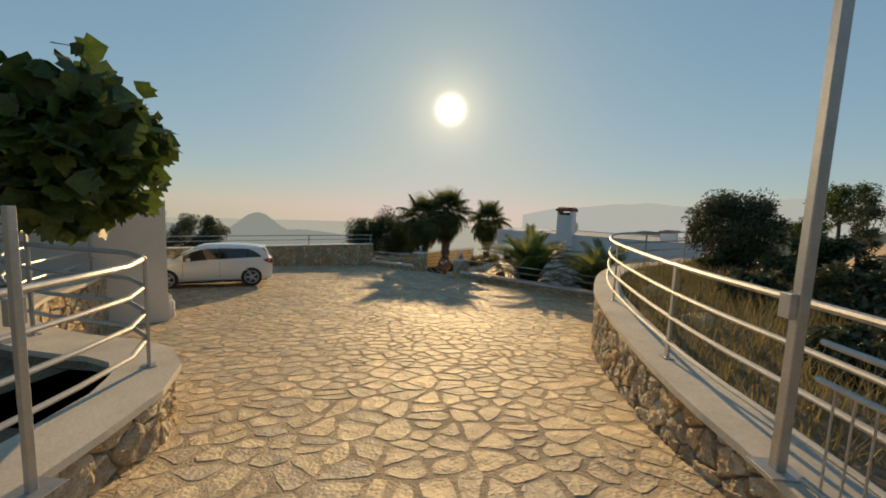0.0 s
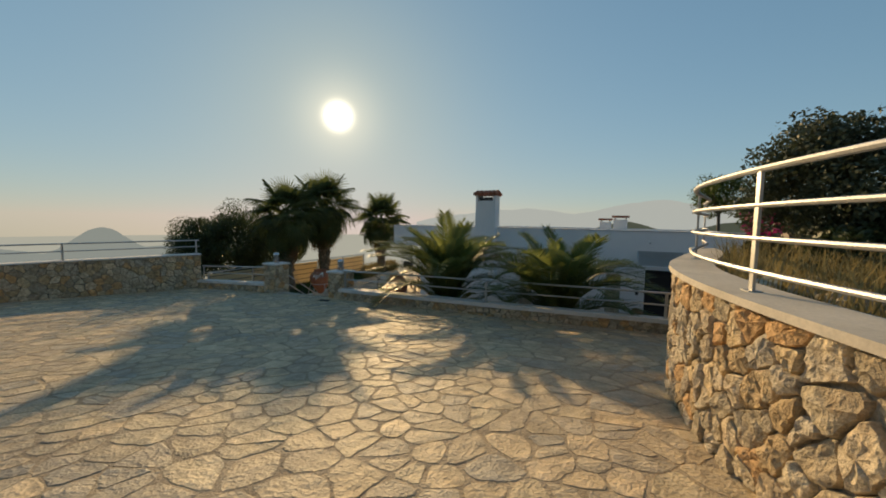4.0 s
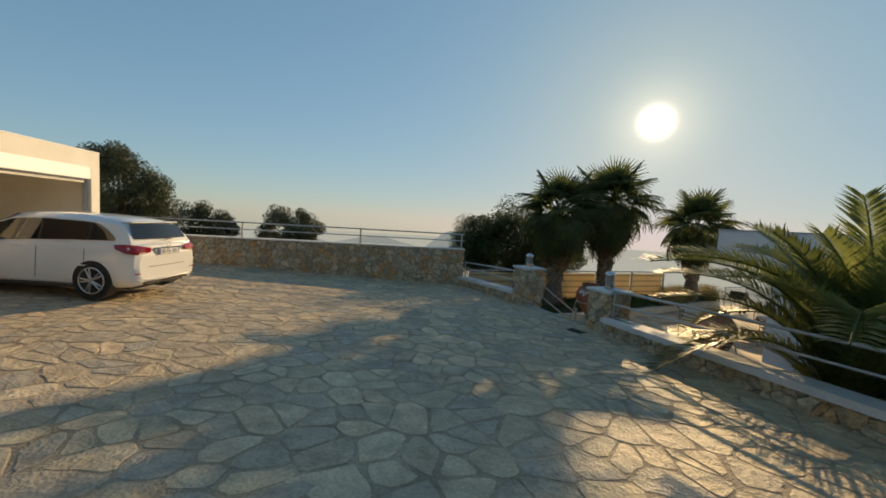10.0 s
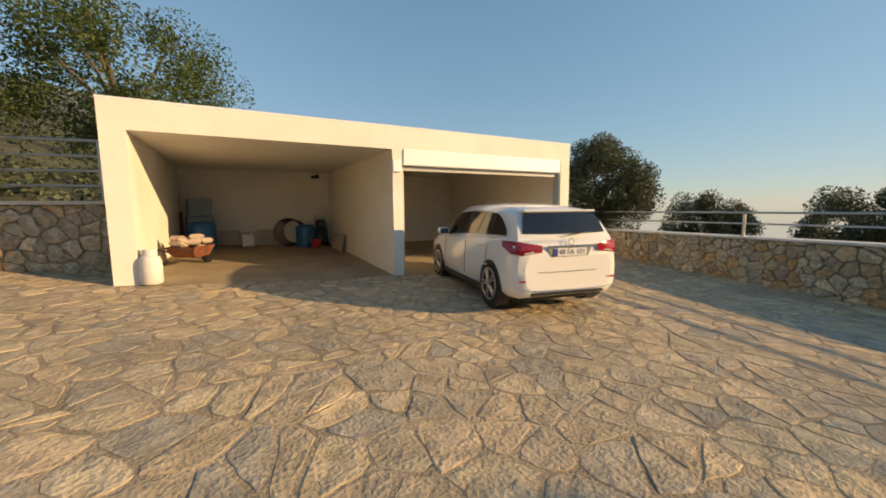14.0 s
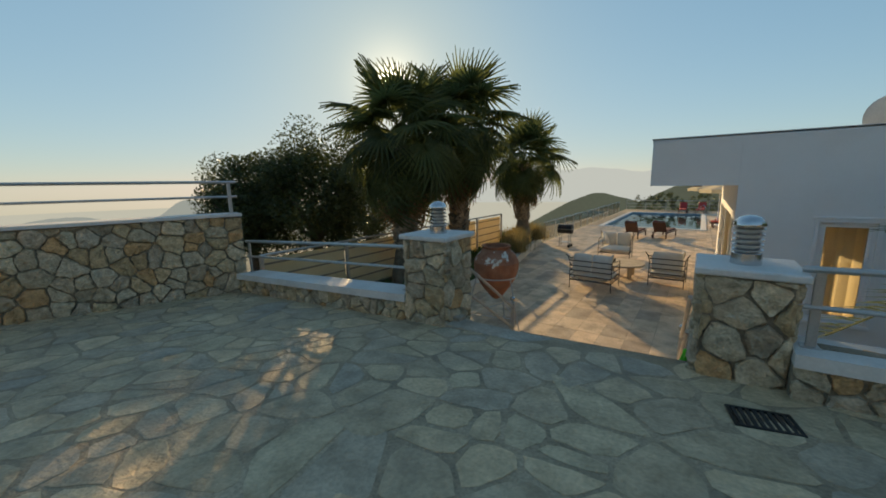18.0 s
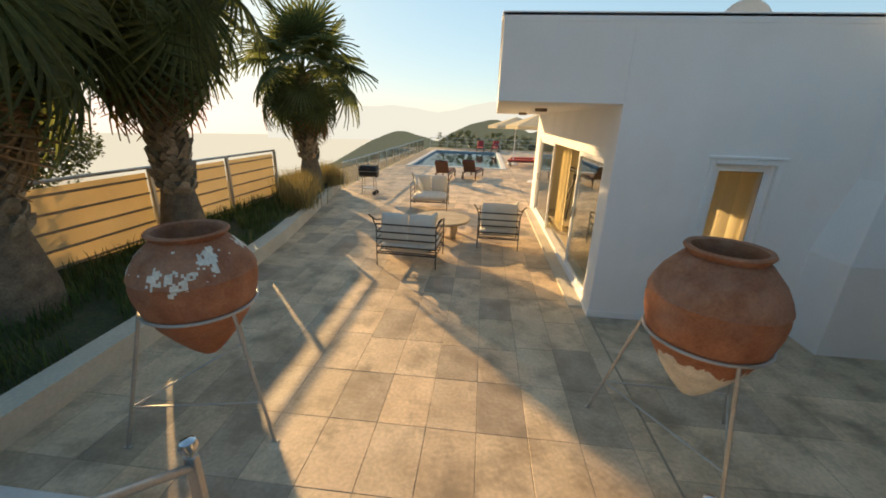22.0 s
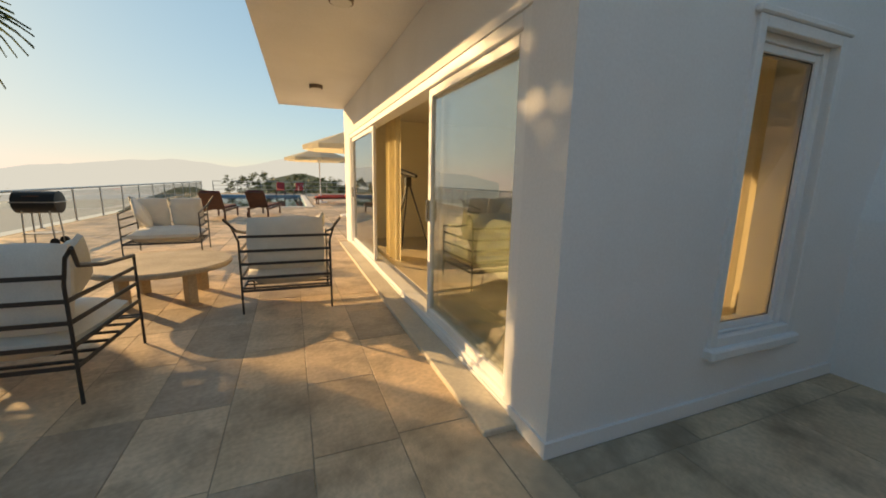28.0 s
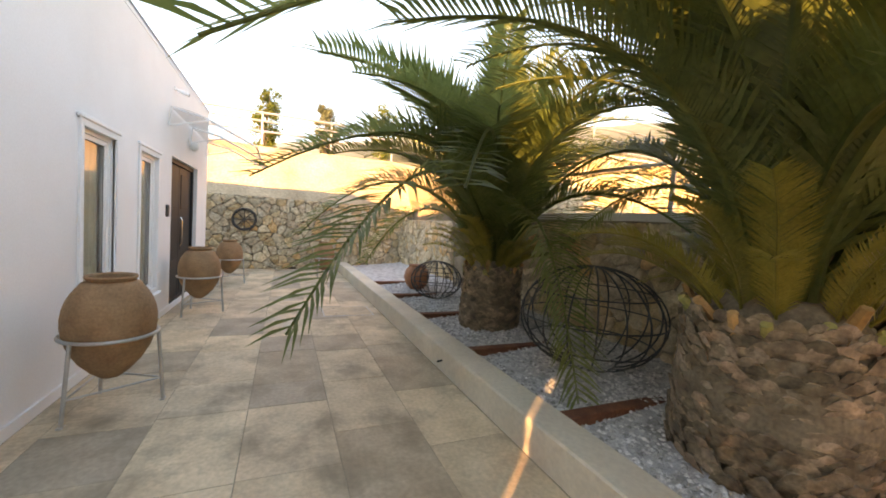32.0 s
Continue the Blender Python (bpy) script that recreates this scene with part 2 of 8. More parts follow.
RUBBLE_TONES = [(1.05, 1.0, 0.92), (0.88, 0.83, 0.76), (1.16, 1.12, 1.04), (0.96, 0.80, 0.60), (1.08, 1.04, 0.98), (0.78, 0.74, 0.70), (1.12, 0.98, 0.78), (1.0, 0.95, 0.88), (1.10, 0.78, 0.50), (0.92, 0.90, 0.88), (1.18, 1.10, 0.98)]
SLAB_TONES = [(1.08, 1.04, 1.0), (0.80, 0.79, 0.79), (1.0, 0.96, 0.90), (1.16, 1.11, 1.04), (0.67, 0.66, 0.67), (1.04, 0.99, 0.94), (0.92, 0.87, 0.81), (1.14, 1.06, 0.96), (0.70, 0.67, 0.64)]
FLAG = mat("flagstone", (0.50, 0.405, 0.275), 0.66, 0.26, 5.0, 34, 1.0, second=(0.66, 0.555, 0.40), random_by="object", random_amount=0.10, stain=(0.25, 0.215, 0.175), stain_scale=0.9, stain_amount=0.5, relief=0.045, palette=FLAG_TONES)
FLAG_ISLAND = mat("flagstone_far", (0.50, 0.405, 0.275), 0.66, 0.26, 5.0, 34, 1.0, second=(0.66, 0.555, 0.40), random_by="island", random_amount=0.10, stain=(0.25, 0.215, 0.175), stain_scale=0.9, stain_amount=0.5, relief=0.045, palette=FLAG_TONES)
MORTAR = mat("sandy_mortar", (0.41, 0.315, 0.205), 0.95, 0.36, 2.6, 45, 1.0, second=(0.56, 0.44, 0.30), stain=(0.23, 0.195, 0.155), stain_scale=0.9, stain_amount=0.6, relief=0.05)
RUBBLE = mat("limestone_rubble", (0.50, 0.42, 0.31), 0.9, 0.34, 11.0, 48, 1.0, second=(0.70, 0.62, 0.48), random_by="object", random_amount=0.10, stain=(0.40, 0.25, 0.13), stain_scale=3.0, stain_amount=0.4, relief=0.05, palette=RUBBLE_TONES)
RUBBLE_ISLAND = mat("limestone_rubble_far", (0.50, 0.42, 0.31), 0.9, 0.34, 11.0, 48, 1.0, second=(0.70, 0.62, 0.48), random_by="island", random_amount=0.10, stain=(0.40, 0.25, 0.13), stain_scale=3.0, stain_amount=0.4, relief=0.05, palette=RUBBLE_TONES)
JOINT = mat("wall_mortar", (0.27, 0.22, 0.16), 0.95, 0.4, 3, 40, 1.0, relief=0.04)
CAP = mat("pale_cap_stone", (0.62, 0.55, 0.45), 0.8, 0.15, 1.6, 40, 0.25, stain=(0.33, 0.29, 0.24), stain_scale=1.2, stain_amount=0.5)
MARBLE_CAP = mat("white_marble_cap", (0.66, 0.65, 0.62), 0.8, 0.1, 2.0, 30, 0.1, stain=(0.45, 0.43, 0.40), stain_scale=1.4, stain_amount=0.4)
TRAV = mat("travertine", (0.56, 0.43, 0.30), 0.6, 0.22, 2.6, 30, 0.25, second=(0.70, 0.565, 0.42), random_by="object", random_amount=0.06, stain=(0.23, 0.175, 0.12), stain_scale=1.9, stain_amount=0.85, palette=SLAB_TONES)
TRAV_ISLAND = mat("travertine_far", (0.56, 0.43, 0.30), 0.6, 0.22, 2.6, 30, 0.25, second=(0.70, 0.565, 0.42), random_by="island", random_amount=0.06, stain=(0.23, 0.175, 0.12), stain_scale=1.9, stain_amount=0.85, palette=SLAB_TONES)
GROUT = mat("stone_grout", (0.30, 0.245, 0.18), 0.95, 0.3, 4, 50, 0.3)
STEEL = mat("galvanised_steel", (0.48, 0.47, 0.45), 0.5, 0.12, 6, 60, 0.05, metal=0.85)
CHROME = mat("brushed_steel", (0.62, 0.62, 0.62), 0.22, 0.05, 6, 60, 0.0, metal=1.0)
IRON = mat("black_iron", (0.035, 0.03, 0.028), 0.55, 0.3, 8, 60, 0.1)
TERRA = mat("terracotta", (0.32, 0.11, 0.055), 0.8, 0.28, 5, 50, 0.4, second=(0.43, 0.17, 0.085), stain=(0.55, 0.40, 0.32), stain_scale=2.2, stain_amount=0.25)
TERRA_TAN = mat("tan_terracotta", (0.30, 0.145, 0.072), 0.85, 0.25, 5, 50, 0.35, second=(0.39, 0.21, 0.11))
LIME = mat("lime_patch", (0.64, 0.59, 0.51), 0.9, 0.22, 8, 60, 0.4)
SOIL = mat("dry_soil", (0.20, 0.145, 0.095), 1.0, 0.4, 1.2, 20, 0.8, second=(0.30, 0.22, 0.14))
BANK = mat("sandy_bank", (0.42, 0.30, 0.19), 1.0, 0.35, 0.8, 14, 0.8, second=(0.52, 0.40, 0.27))
DARK_DOOR = mat("black_door", (0.012, 0.012, 0.014), 0.6, 0.2, 4, 40, 0.0)
ROOF_TILE = mat("red_clay_tile", (0.34, 0.12, 0.07), 0.85, 0.3, 6, 40, 0.3)

# ---------------------------------------------------------------- mesh helpers


class Geo:
    """Plain vertex and face lists, filled piece by piece."""

    def __init__(self):
        self.v, self.f = [], []

    def add(self, verts, faces, m=None):
        n = len(self.v)
        self.v += [tuple(m @ Vector(p)) for p in verts] if m else [tuple(p) for p in verts]
        self.f += [tuple(i + n for i in f) for f in faces]
        return self

    def box(self, x0, y0, z0, x1, y1, z1, c=0.0, m=None):
        """A block, with chamfered edges of width c."""
        if c <= 0:
            v = [(x, y, z) for z in (z0, z1) for y in (y0, y1) for x in (x0, x1)]
            return self.add(v, [(0, 2, 3, 1), (4, 5, 7, 6), (0, 1, 5, 4), (2, 6, 7, 3), (0, 4, 6, 2), (1, 3, 7, 5)], m)
        lo, hi = (x0, y0, z0), (x1, y1, z1)
        verts, index = [], {}
        for s in [(a, b, d) for a in (0, 1) for b in (0, 1) for d in (0, 1)]:
            for axis in range(3):
                p = []
                for k in range(3):
                    edge = (lo, hi)[s[k]][k]
                    p.append(edge if k == axis else edge + (c if s[k] == 0 else -c))
                index[s, axis] = len(verts)
                verts.append(tuple(p))
        faces = []
        for axis in range(3):
            o1, o2 = (axis + 1) % 3, (axis + 2) % 3
            for side in (0, 1):
                ring = []
                for a, b in ((0, 0), (1, 0), (1, 1), (0, 1)):
                    s = [0, 0, 0]
                    s[axis], s[o1], s[o2] = side, a, b
                    ring.append(index[tuple(s), axis])
                faces.append(tuple(ring if side else ring[::-1]))
        for axis in range(3):
            o1, o2 = (axis + 1) % 3, (axis + 2) % 3
            for a in (0, 1):
                for b in (0, 1):
                    s0, s1 = [0, 0, 0], [0, 0, 0]
                    s0[o1], s0[o2], s1[o1], s1[o2], s1[axis] = a, b, a, b, 1
                    s0, s1 = tuple(s0), tuple(s1)
                    q = (index[s0, o1], index[s1, o1], index[s1, o2], index[s0, o2])
                    faces.append(q if (a == b) else q[::-1])
        for s in [(a, b, d) for a in (0, 1) for b in (0, 1) for d in (0, 1)]:
            t = (index[s, 0], index[s, 1], index[s, 2])
            faces.append(t if sum(s) % 2 else t[::-1])
        return self.add(verts, faces, m)

    def tube(self, points, radius, seg=8, caps=True, closed=False):
        """A round bar along points; radius may be one number or one a point."""
        pts = [Vector(p) for p in points]
        n = len(pts)
        rad = radius if isinstance(radius, (list, tuple)) else [radius] * n
        verts, faces = [], []
        up = None
        for i, p in enumerate(pts):
            a = pts[(i - 1) % n] if closed or i else p
            b = pts[(i + 1) % n] if closed or i < n - 1 else p
            d = (b - a).normalized()
            if up is None:
                up = Vector((0, 0, 1)) if abs(d.z) < 0.9 else Vector((1, 0, 0))
            side = d.cross(up)
            side = side.normalized() if side.length > 1e-6 else Vector((1, 0, 0))
            up = side.cross(d).normalized()
            for k in range(seg):
                t = 2 * math.pi * k / seg
                verts.append(p + (side * math.cos(t) + up * math.sin(t)) * rad[i])
        last = n if closed else n - 1
        for i in range(last):
            for k in range(seg):
                j, l = (i + 1) % n, (k + 1) % seg
                faces.append((i * seg + k, i * seg + l, j * seg + l, j * seg + k))
        if caps and not closed:
            faces.append(tuple(range(seg))[::-1])
            faces.append(tuple((n - 1) * seg + k for k in range(seg)))
        return self.add(verts, faces)

    def lathe(self, profile, centre=(0, 0, 0), seg=24, cap_low=True, cap_high=True):
        """A turned shape; profile: (radius, z) from bottom to top."""
        cx, cy, cz = centre
        verts, faces = [], []
        for r, z in profile:
            for k in range(seg):
                t = 2 * math.pi * k / seg
                verts.append((cx + r * math.cos(t), cy + r * math.sin(t), cz + z))
        for i in range(len(profile) - 1):
            for k in range(seg):
                l = (k + 1) % seg
                faces.append((i * seg + k, i * seg + l, (i + 1) * seg + l, (i + 1) * seg + k))
        if cap_low:
            faces.append(tuple(range(seg))[::-1])
        if cap_high:
            faces.append(tuple((len(profile) - 1) * seg + k for k in range(seg)))
        return self.add(verts, faces)

    def prism(self, outline, z0, z1):
        """An upright prism over a plan outline, anticlockwise; z0 and z1 may be functions of x, y."""
        n = len(outline)
        lo = z0 if callable(z0) else (lambda x, y: z0)
        hi = z1 if callable(z1) else (lambda x, y: z1)
        v = [(x, y, lo(x, y)) for x, y in outline] + [(x, y, hi(x, y)) for x, y in outline]
        f = [tuple(range(n))[::-1], tuple(range(n, 2 * n))]
        f += [(i, (i + 1) % n, n + (i + 1) % n, n + i) for i in range(n)]
        return self.add(v, f)


def mesh_of(name, geo, material, smooth=False):
    me = bpy.data.meshes.new(name)
    me.from_pydata(geo.v, [], geo.f)
    if smooth:
        me.polygons.foreach_set("use_smooth", [True] * len(me.polygons))
    me.materials.append(material)
    me.update()
    if smooth == "craggy":
        me.set_sharp_from_angle(angle=radians(30))
    return me


def part(name, geo, material, parent=None, label="", smooth=False):
    """One mesh object, under a thing or a part where given."""
    ob = new(name, mesh_of(name, geo, material, smooth))
    if parent:
        ob.parent = parent
    if smooth:
        ob.data.set_sharp_from_angle(angle=radians(40))
    return tagged(ob, label) if label else ob


def shared_part(name, mesh, parent, m=None):
    ob = new(name, mesh)
    ob.parent = parent
    if m:
        ob.matrix_local = m
    return ob


def thing(name, at, label, category, group="", kind="", turn=0):
    """An empty at the base of a thing, to carry its parts."""
    ob = new(name)
    ob.matrix_world = pose(*at, 0, 0, turn)
    return tagged(ob, label, category, group, kind)


def structure(name, geo, material, label, smooth=False, category="structure"):
    return tagged(part(name, geo, material, smooth=smooth), label, category, kind="structure")




def cells(x0, y0, x1, y1, size, jitter=0.42, stretch=1.0, seed=1, sparse=0.0):
    """Irregular stone outlines that fill a rectangle: the cells round jittered points."""
    r = random.Random(seed)
    sx, sy = size * stretch, size
    nx, ny = max(1, round((x1 - x0) / sx)), max(1, round((y1 - y0) / sy))
    sx, sy = (x1 - x0) / nx, (y1 - y0) / ny
    seeds = {}
    for i in range(-2, nx + 2):
        for j in range(-2, ny + 2):
            if r.random() < sparse:
                continue
            seeds[i, j] = (x0 + (i + 0.5 + 0.25 * (j % 2) + r.uniform(-jitter, jitter)) * sx, y0 + (j + 0.5 + r.uniform(-jitter, jitter)) * sy)
    out = []
    for i in range(-1, nx + 1):
        for j in range(-1, ny + 1):
            if (i, j) not in seeds:
                continue
            px, py = seeds[i, j]
            poly = [(px - 2 * sx, py - 2 * sy), (px + 2 * sx, py - 2 * sy), (px + 2 * sx, py + 2 * sy), (px - 2 * sx, py + 2 * sy)]
            poly = [(max(x0, min(x1, x)), max(y0, min(y1, y))) for x, y in poly]
            for di in (-2, -1, 0, 1, 2):
                for dj in (-2, -1, 0, 1, 2):
                    if (di or dj) and (i + di, j + dj) in seeds:
                        qx, qy = seeds[i + di, j + dj]
                        poly = clip(poly, qx - px, qy - py, ((qx * qx + qy * qy) - (px * px + py * py)) / 2)
                        if len(poly) < 3:
                            break
                if len(poly) < 3:
                    break
            if len(poly) >= 3 and area(poly) > 0.04 * size * size:
                out.append(poly)
    return out


def clip(poly, a, b, c):
    """The part of a convex outline where a x + b y <= c."""
    out = []
    for k, (x, y) in enumerate(poly):
        u, v = poly[k - 1]
        d0, d1 = a * u + b * v - c, a * x + b * y - c
        if (d0 < 0) != (d1 < 0):
            t = d0 / (d0 - d1)
            out.append((u + (x - u) * t, v + (y - v) * t))
        if d1 <= 0:
            out.append((x, y))
    return out


def area(poly):
    return 0.5 * abs(sum(poly[k - 1][0] * p[1] - p[0] * poly[k - 1][1] for k, p in enumerate(poly)))


def inset(poly, d):
    """The outline drawn in by d on every side."""
    n = len(poly)
    turn = sum(poly[k - 1][0] * p[1] - p[0] * poly[k - 1][1] for k, p in enumerate(poly))
    out = list(poly)
    for k in range(n):
        (x0, y0), (x1, y1) = poly[k], poly[(k + 1) % n]
        l = math.hypot(x1 - x0, y1 - y0)
        if l < 1e-6:
            continue
        nx, ny = (y1 - y0) / l, -(x1 - x0) / l
        if turn < 0:
            nx, ny = -nx, -ny
        out = clip(out, nx, ny, nx * x0 + ny * y0 - d)
        if len(out) < 3:
            return []
    return out if turn > 0 else out[::-1]


def roughen(poly, r, amount, step, rounding=0.22):
    """A stone's outline: corners rounded off, edges broken into short uneven lengths."""
    soft = []
    for k, (x, y) in enumerate(poly):
        u, v = poly[(k + 1) % len(poly)]
        c = rounding * r.uniform(0.4, 1.3)
        soft += [(x + (u - x) * c, y + (v - y) * c), (u + (x - u) * c, v + (y - v) * c)]
    out = []
    wave = r.uniform(0, 90)
    for k, (x, y) in enumerate(soft):
        u, v = soft[(k + 1) % len(soft)]
        l = math.hypot(u - x, v - y)
        if l < step * 0.3:
            continue
        n = max(1, min(5, round(l / step)))
        for j in range(n):
            px, py = x + (u - x) * j / n, y + (v - y) * j / n
            d = amount * (1.3 * noise.noise((px * 9 + wave, py * 9, 0)) + 0.6 * r.uniform(-1, 1))
            out.append((px + (v - y) / l * d, py - (u - x) / l * d))
    return out


def ground_z(x, y):
    """Height of the paved forecourt, which falls from the road to the steps."""
    return 1.132 + 0.02446 * x - 0.04624 * y - 0.003605 * x * x - 0.001719 * x * y - 0.000383 * x * x * y - 0.000116 * y * y


def along(line, s):
    """The point s metres along a plan line, its direction, and the way to its left."""
    for (x0, y0), (x1, y1) in zip(line, line[1:]):
        l = math.hypot(x1 - x0, y1 - y0)
        if s <= l or (x1, y1) == tuple(line[-1]):
            d = ((x1 - x0) / l, (y1 - y0) / l)
            return (x0 + d[0] * s, y0 + d[1] * s), d, (-d[1], d[0])
        s -= l


def length_of(line):
    return sum(math.hypot(b[0] - a[0], b[1] - a[1]) for a, b in zip(line, line[1:]))


def smooth_line(line, step=0.3):
    """A plan line with rounded corners (Catmull-Rom through its points)."""
    pts = [line[0], *line, line[-1]]
    out = []
    for a, b, c, d in zip(pts, pts[1:], pts[2:], pts[3:]):
        n = max(1, int(math.hypot(c[0] - b[0], c[1] - b[1]) / step))
        for k in range(n):
            t = k / n
            out.append(tuple(0.5 * (2 * b[i] + (c[i] - a[i]) * t + (2 * a[i] - 5 * b[i] + 4 * c[i] - d[i]) * t * t + (3 * b[i] - a[i] - 3 * c[i] + d[i]) * t ** 3) for i in (0, 1)))
    return out + [tuple(line[-1])]


def offset_line(line, d):
    """The line moved d metres to its left."""
    out = []
    for k, (x, y) in enumerate(line):
        a, b = line[max(0, k - 1)], line[min(len(line) - 1, k + 1)]
        l = math.hypot(b[0] - a[0], b[1] - a[1]) or 1
        out.append((x - (b[1] - a[1]) / l * d, y + (b[0] - a[0]) / l * d))
    return out


def ribbon(geo, line, left, right, z0, z1):
    """A solid strip along a plan line, from left to right of it (metres to the left), between heights."""
    a, b = offset_line(line, left), offset_line(line, right)
    lo = z0 if callable(z0) else (lambda x, y: z0)
    hi = z1 if callable(z1) else (lambda x, y: z1)
    n = len(line)
    v = [(x, y, f(x, y)) for pts in (a, b) for f in (lo, hi) for x, y in pts]
    f = []
    for i in range(n - 1):
        f += [(i, i + 1, n + i + 1, n + i), (n + i, n + i + 1, 3 * n + i + 1, 3 * n + i), (3 * n + i, 3 * n + i + 1, 2 * n + i + 1, 2 * n + i), (2 * n + i, 2 * n + i + 1, i + 1, i)]
    f += [(0, n, 3 * n, 2 * n), (n - 1, 3 * n - 1, 4 * n - 1, 2 * n - 1)]
    return geo.add(v, f)


def flag_mesh(poly, place, r, depth, gap):
    """One paving stone: a ragged flat slab, a few millimetres proud of its mortar and never quite level."""
    outer = inset(poly, gap * r.uniform(0.5, 1.5))
    if len(outer) < 3:
        return None
    outer = roughen(outer, r, 0.011, 0.085)
    n = len(outer)
    if n < 3:
        return None
    cu, cv = sum(p[0] for p in outer) / n, sum(p[1] for p in outer) / n
    tilt_u, tilt_v = r.uniform(-0.012, 0.012), r.uniform(-0.012, 0.012)
    top = depth * r.uniform(0.5, 1.6)
    lift = lambda u, v: max(0.001, top + tilt_u * (u - cu) + tilt_v * (v - cv))
    ring = [(cu + (u - cu) * 0.93, cv + (v - cv) * 0.93) for u, v in outer]
    verts = [place(u, v, -0.01) for u, v in outer] + [place(u, v, lift(u, v) * r.uniform(0.25, 0.85)) for u, v in outer]
    verts += [place(u, v, lift(u, v) + r.uniform(-0.0015, 0.0015)) for u, v in ring] + [place(cu, cv, lift(cu, cv) + r.uniform(-0.003, 0.003))]
    faces = []
    for k in range(n):
        l = (k + 1) % n
        faces += [(k, l, n + l, n + k), (n + k, n + l, 2 * n + l, 2 * n + k), (2 * n + k, 2 * n + l, 3 * n)]
    return verts, faces


def stone_mesh(poly, place, r, depth, dome, gap):
    """One rubble stone: a lumpy rounded boulder face, laid into the world by place(u, v, out)."""
    outer = inset(poly, gap * r.uniform(0.6, 1.4))
    if len(outer) < 3:
        return None
    size = math.sqrt(area(outer))
    outer = roughen(outer, r, 0.013, max(0.04, size * 0.2), 0.15)
    n = len(outer)
    if n < 3:
        return None
    cu, cv = sum(p[0] for p in outer) / n, sum(p[1] for p in outer) / n
    tilt_u, tilt_v = r.uniform(-0.13, 0.13), r.uniform(-0.13, 0.13)
    top = depth * r.uniform(0.7, 1.35)
    wave = r.uniform(0, 90)
    verts = [place(u, v, -0.015) for u, v in outer]
    for shrink, rise in ((1.0, 0.50), (0.95, 0.86), (0.74, 1.0), (0.40, 1.03)):
        for u, v in outer:
            a, b = cu + (u - cu) * shrink, cv + (v - cv) * shrink
            lump = dome * (0.9 * noise.noise((a * 9 + wave, b * 9, 1)) + 1.0 * noise.noise((a * 26 + wave, b * 26, 5)) + 0.25 * r.uniform(-1, 1))
            verts.append(place(a, b, max(0.0, top * rise + (tilt_u * (a - cu) + tilt_v * (b - cv) + lump) * min(1, rise * 1.2))))
    verts.append(place(cu, cv, top * 1.15 + dome * noise.noise((cu * 8 + wave, cv * 8, 1))))
    faces = []
    for k in range(n):
        l = (k + 1) % n
        for j in range(4):
            faces.append((j * n + k, j * n + l, j * n + n + l, j * n + n + k))
        faces.append((4 * n + k, 4 * n + l, 5 * n))
    return verts, faces


def lay_stones(polys, place, parent, name, material, island_material, single, depth, dome, gap, seed, facing=1):
    """Stones on a face: those that single(u, v) picks are parts of their own (300 at most), the rest one part."""
    r = random.Random(seed)
    rest, count = Geo(), 0
    for poly in polys:
        made = stone_mesh(poly, place, r, depth, dome, gap) if dome > 0.01 else flag_mesh(poly, place, r, depth, gap)
        if not made:
            continue
        verts, faces = made
        if facing < 0:
            faces = [f[::-1] for f in faces]
        cu, cv = sum(p[0] for p in poly) / len(poly), sum(p[1] for p in poly) / len(poly)
        if count < 300 and single(cu, cv):
            new(name, mesh_of(name, Geo().add(verts, faces), material, "craggy" if dome > 0.01 else False)).parent = parent
            count += 1
        else:
            rest.add(verts, faces)
    if rest.v:
        joined = new(name + "s", mesh_of(name, rest, island_material, "craggy" if dome > 0.01 else False))
        joined.parent = parent
        tagged(joined, kind="stuff")


def wall_place(line, z_low, side=1.0):
    """Lays (along, up) onto the upright face over a plan line; side 1 faces its left."""
    def place(u, v, out):
        (x, y), d, nrm = along(line, max(0.0, u))
        return (x + nrm[0] * out * side, y + nrm[1] * out * side, (z_low(x, y) if callable(z_low) else z_low) + v)
    return place


def railing(name, line, z, posts, bars, height, label, post_w=0.06, post_t=0.025, r=0.02, group="railings"):
    """A steel railing over a plan line: flat posts at the given distances, round bars between them."""
    ob = thing(name, (*line[0], z(*line[0]) if callable(z) else z), label, "railing", group)
    inv = ob.matrix_world.inverted()
    zf = z if callable(z) else (lambda x, y: z)
    for s in posts:
        (x, y), d, nrm = along(line, s)
        m = inv @ Matrix.Translation((x, y, zf(x, y))) @ Matrix.Rotation(math.atan2(d[1], d[0]), 4, "Z")
        part("post", Geo().box(-post_w / 2, -post_t / 2, 0, post_w / 2, post_t / 2, height, 0.004, m), STEEL, ob)
        part("base_plate", Geo().box(-0.06, -0.05, 0, 0.06, 0.05, 0.008, 0, m), STEEL, ob)
    total = length_of(line)
    steps = [k * total / max(1, int(total / 0.5)) for k in range(int(total / 0.5) + 1)]
    for h in bars:
        pts = []
        for s in steps:
            (x, y), d, nrm = along(line, s)
            pts.append(inv @ Vector((x, y, zf(x, y) + h)))
        part("bar", Geo().tube(pts, r * (1.25 if h == max(bars) else 1), 8), STEEL, ob, smooth=True)
    return ob

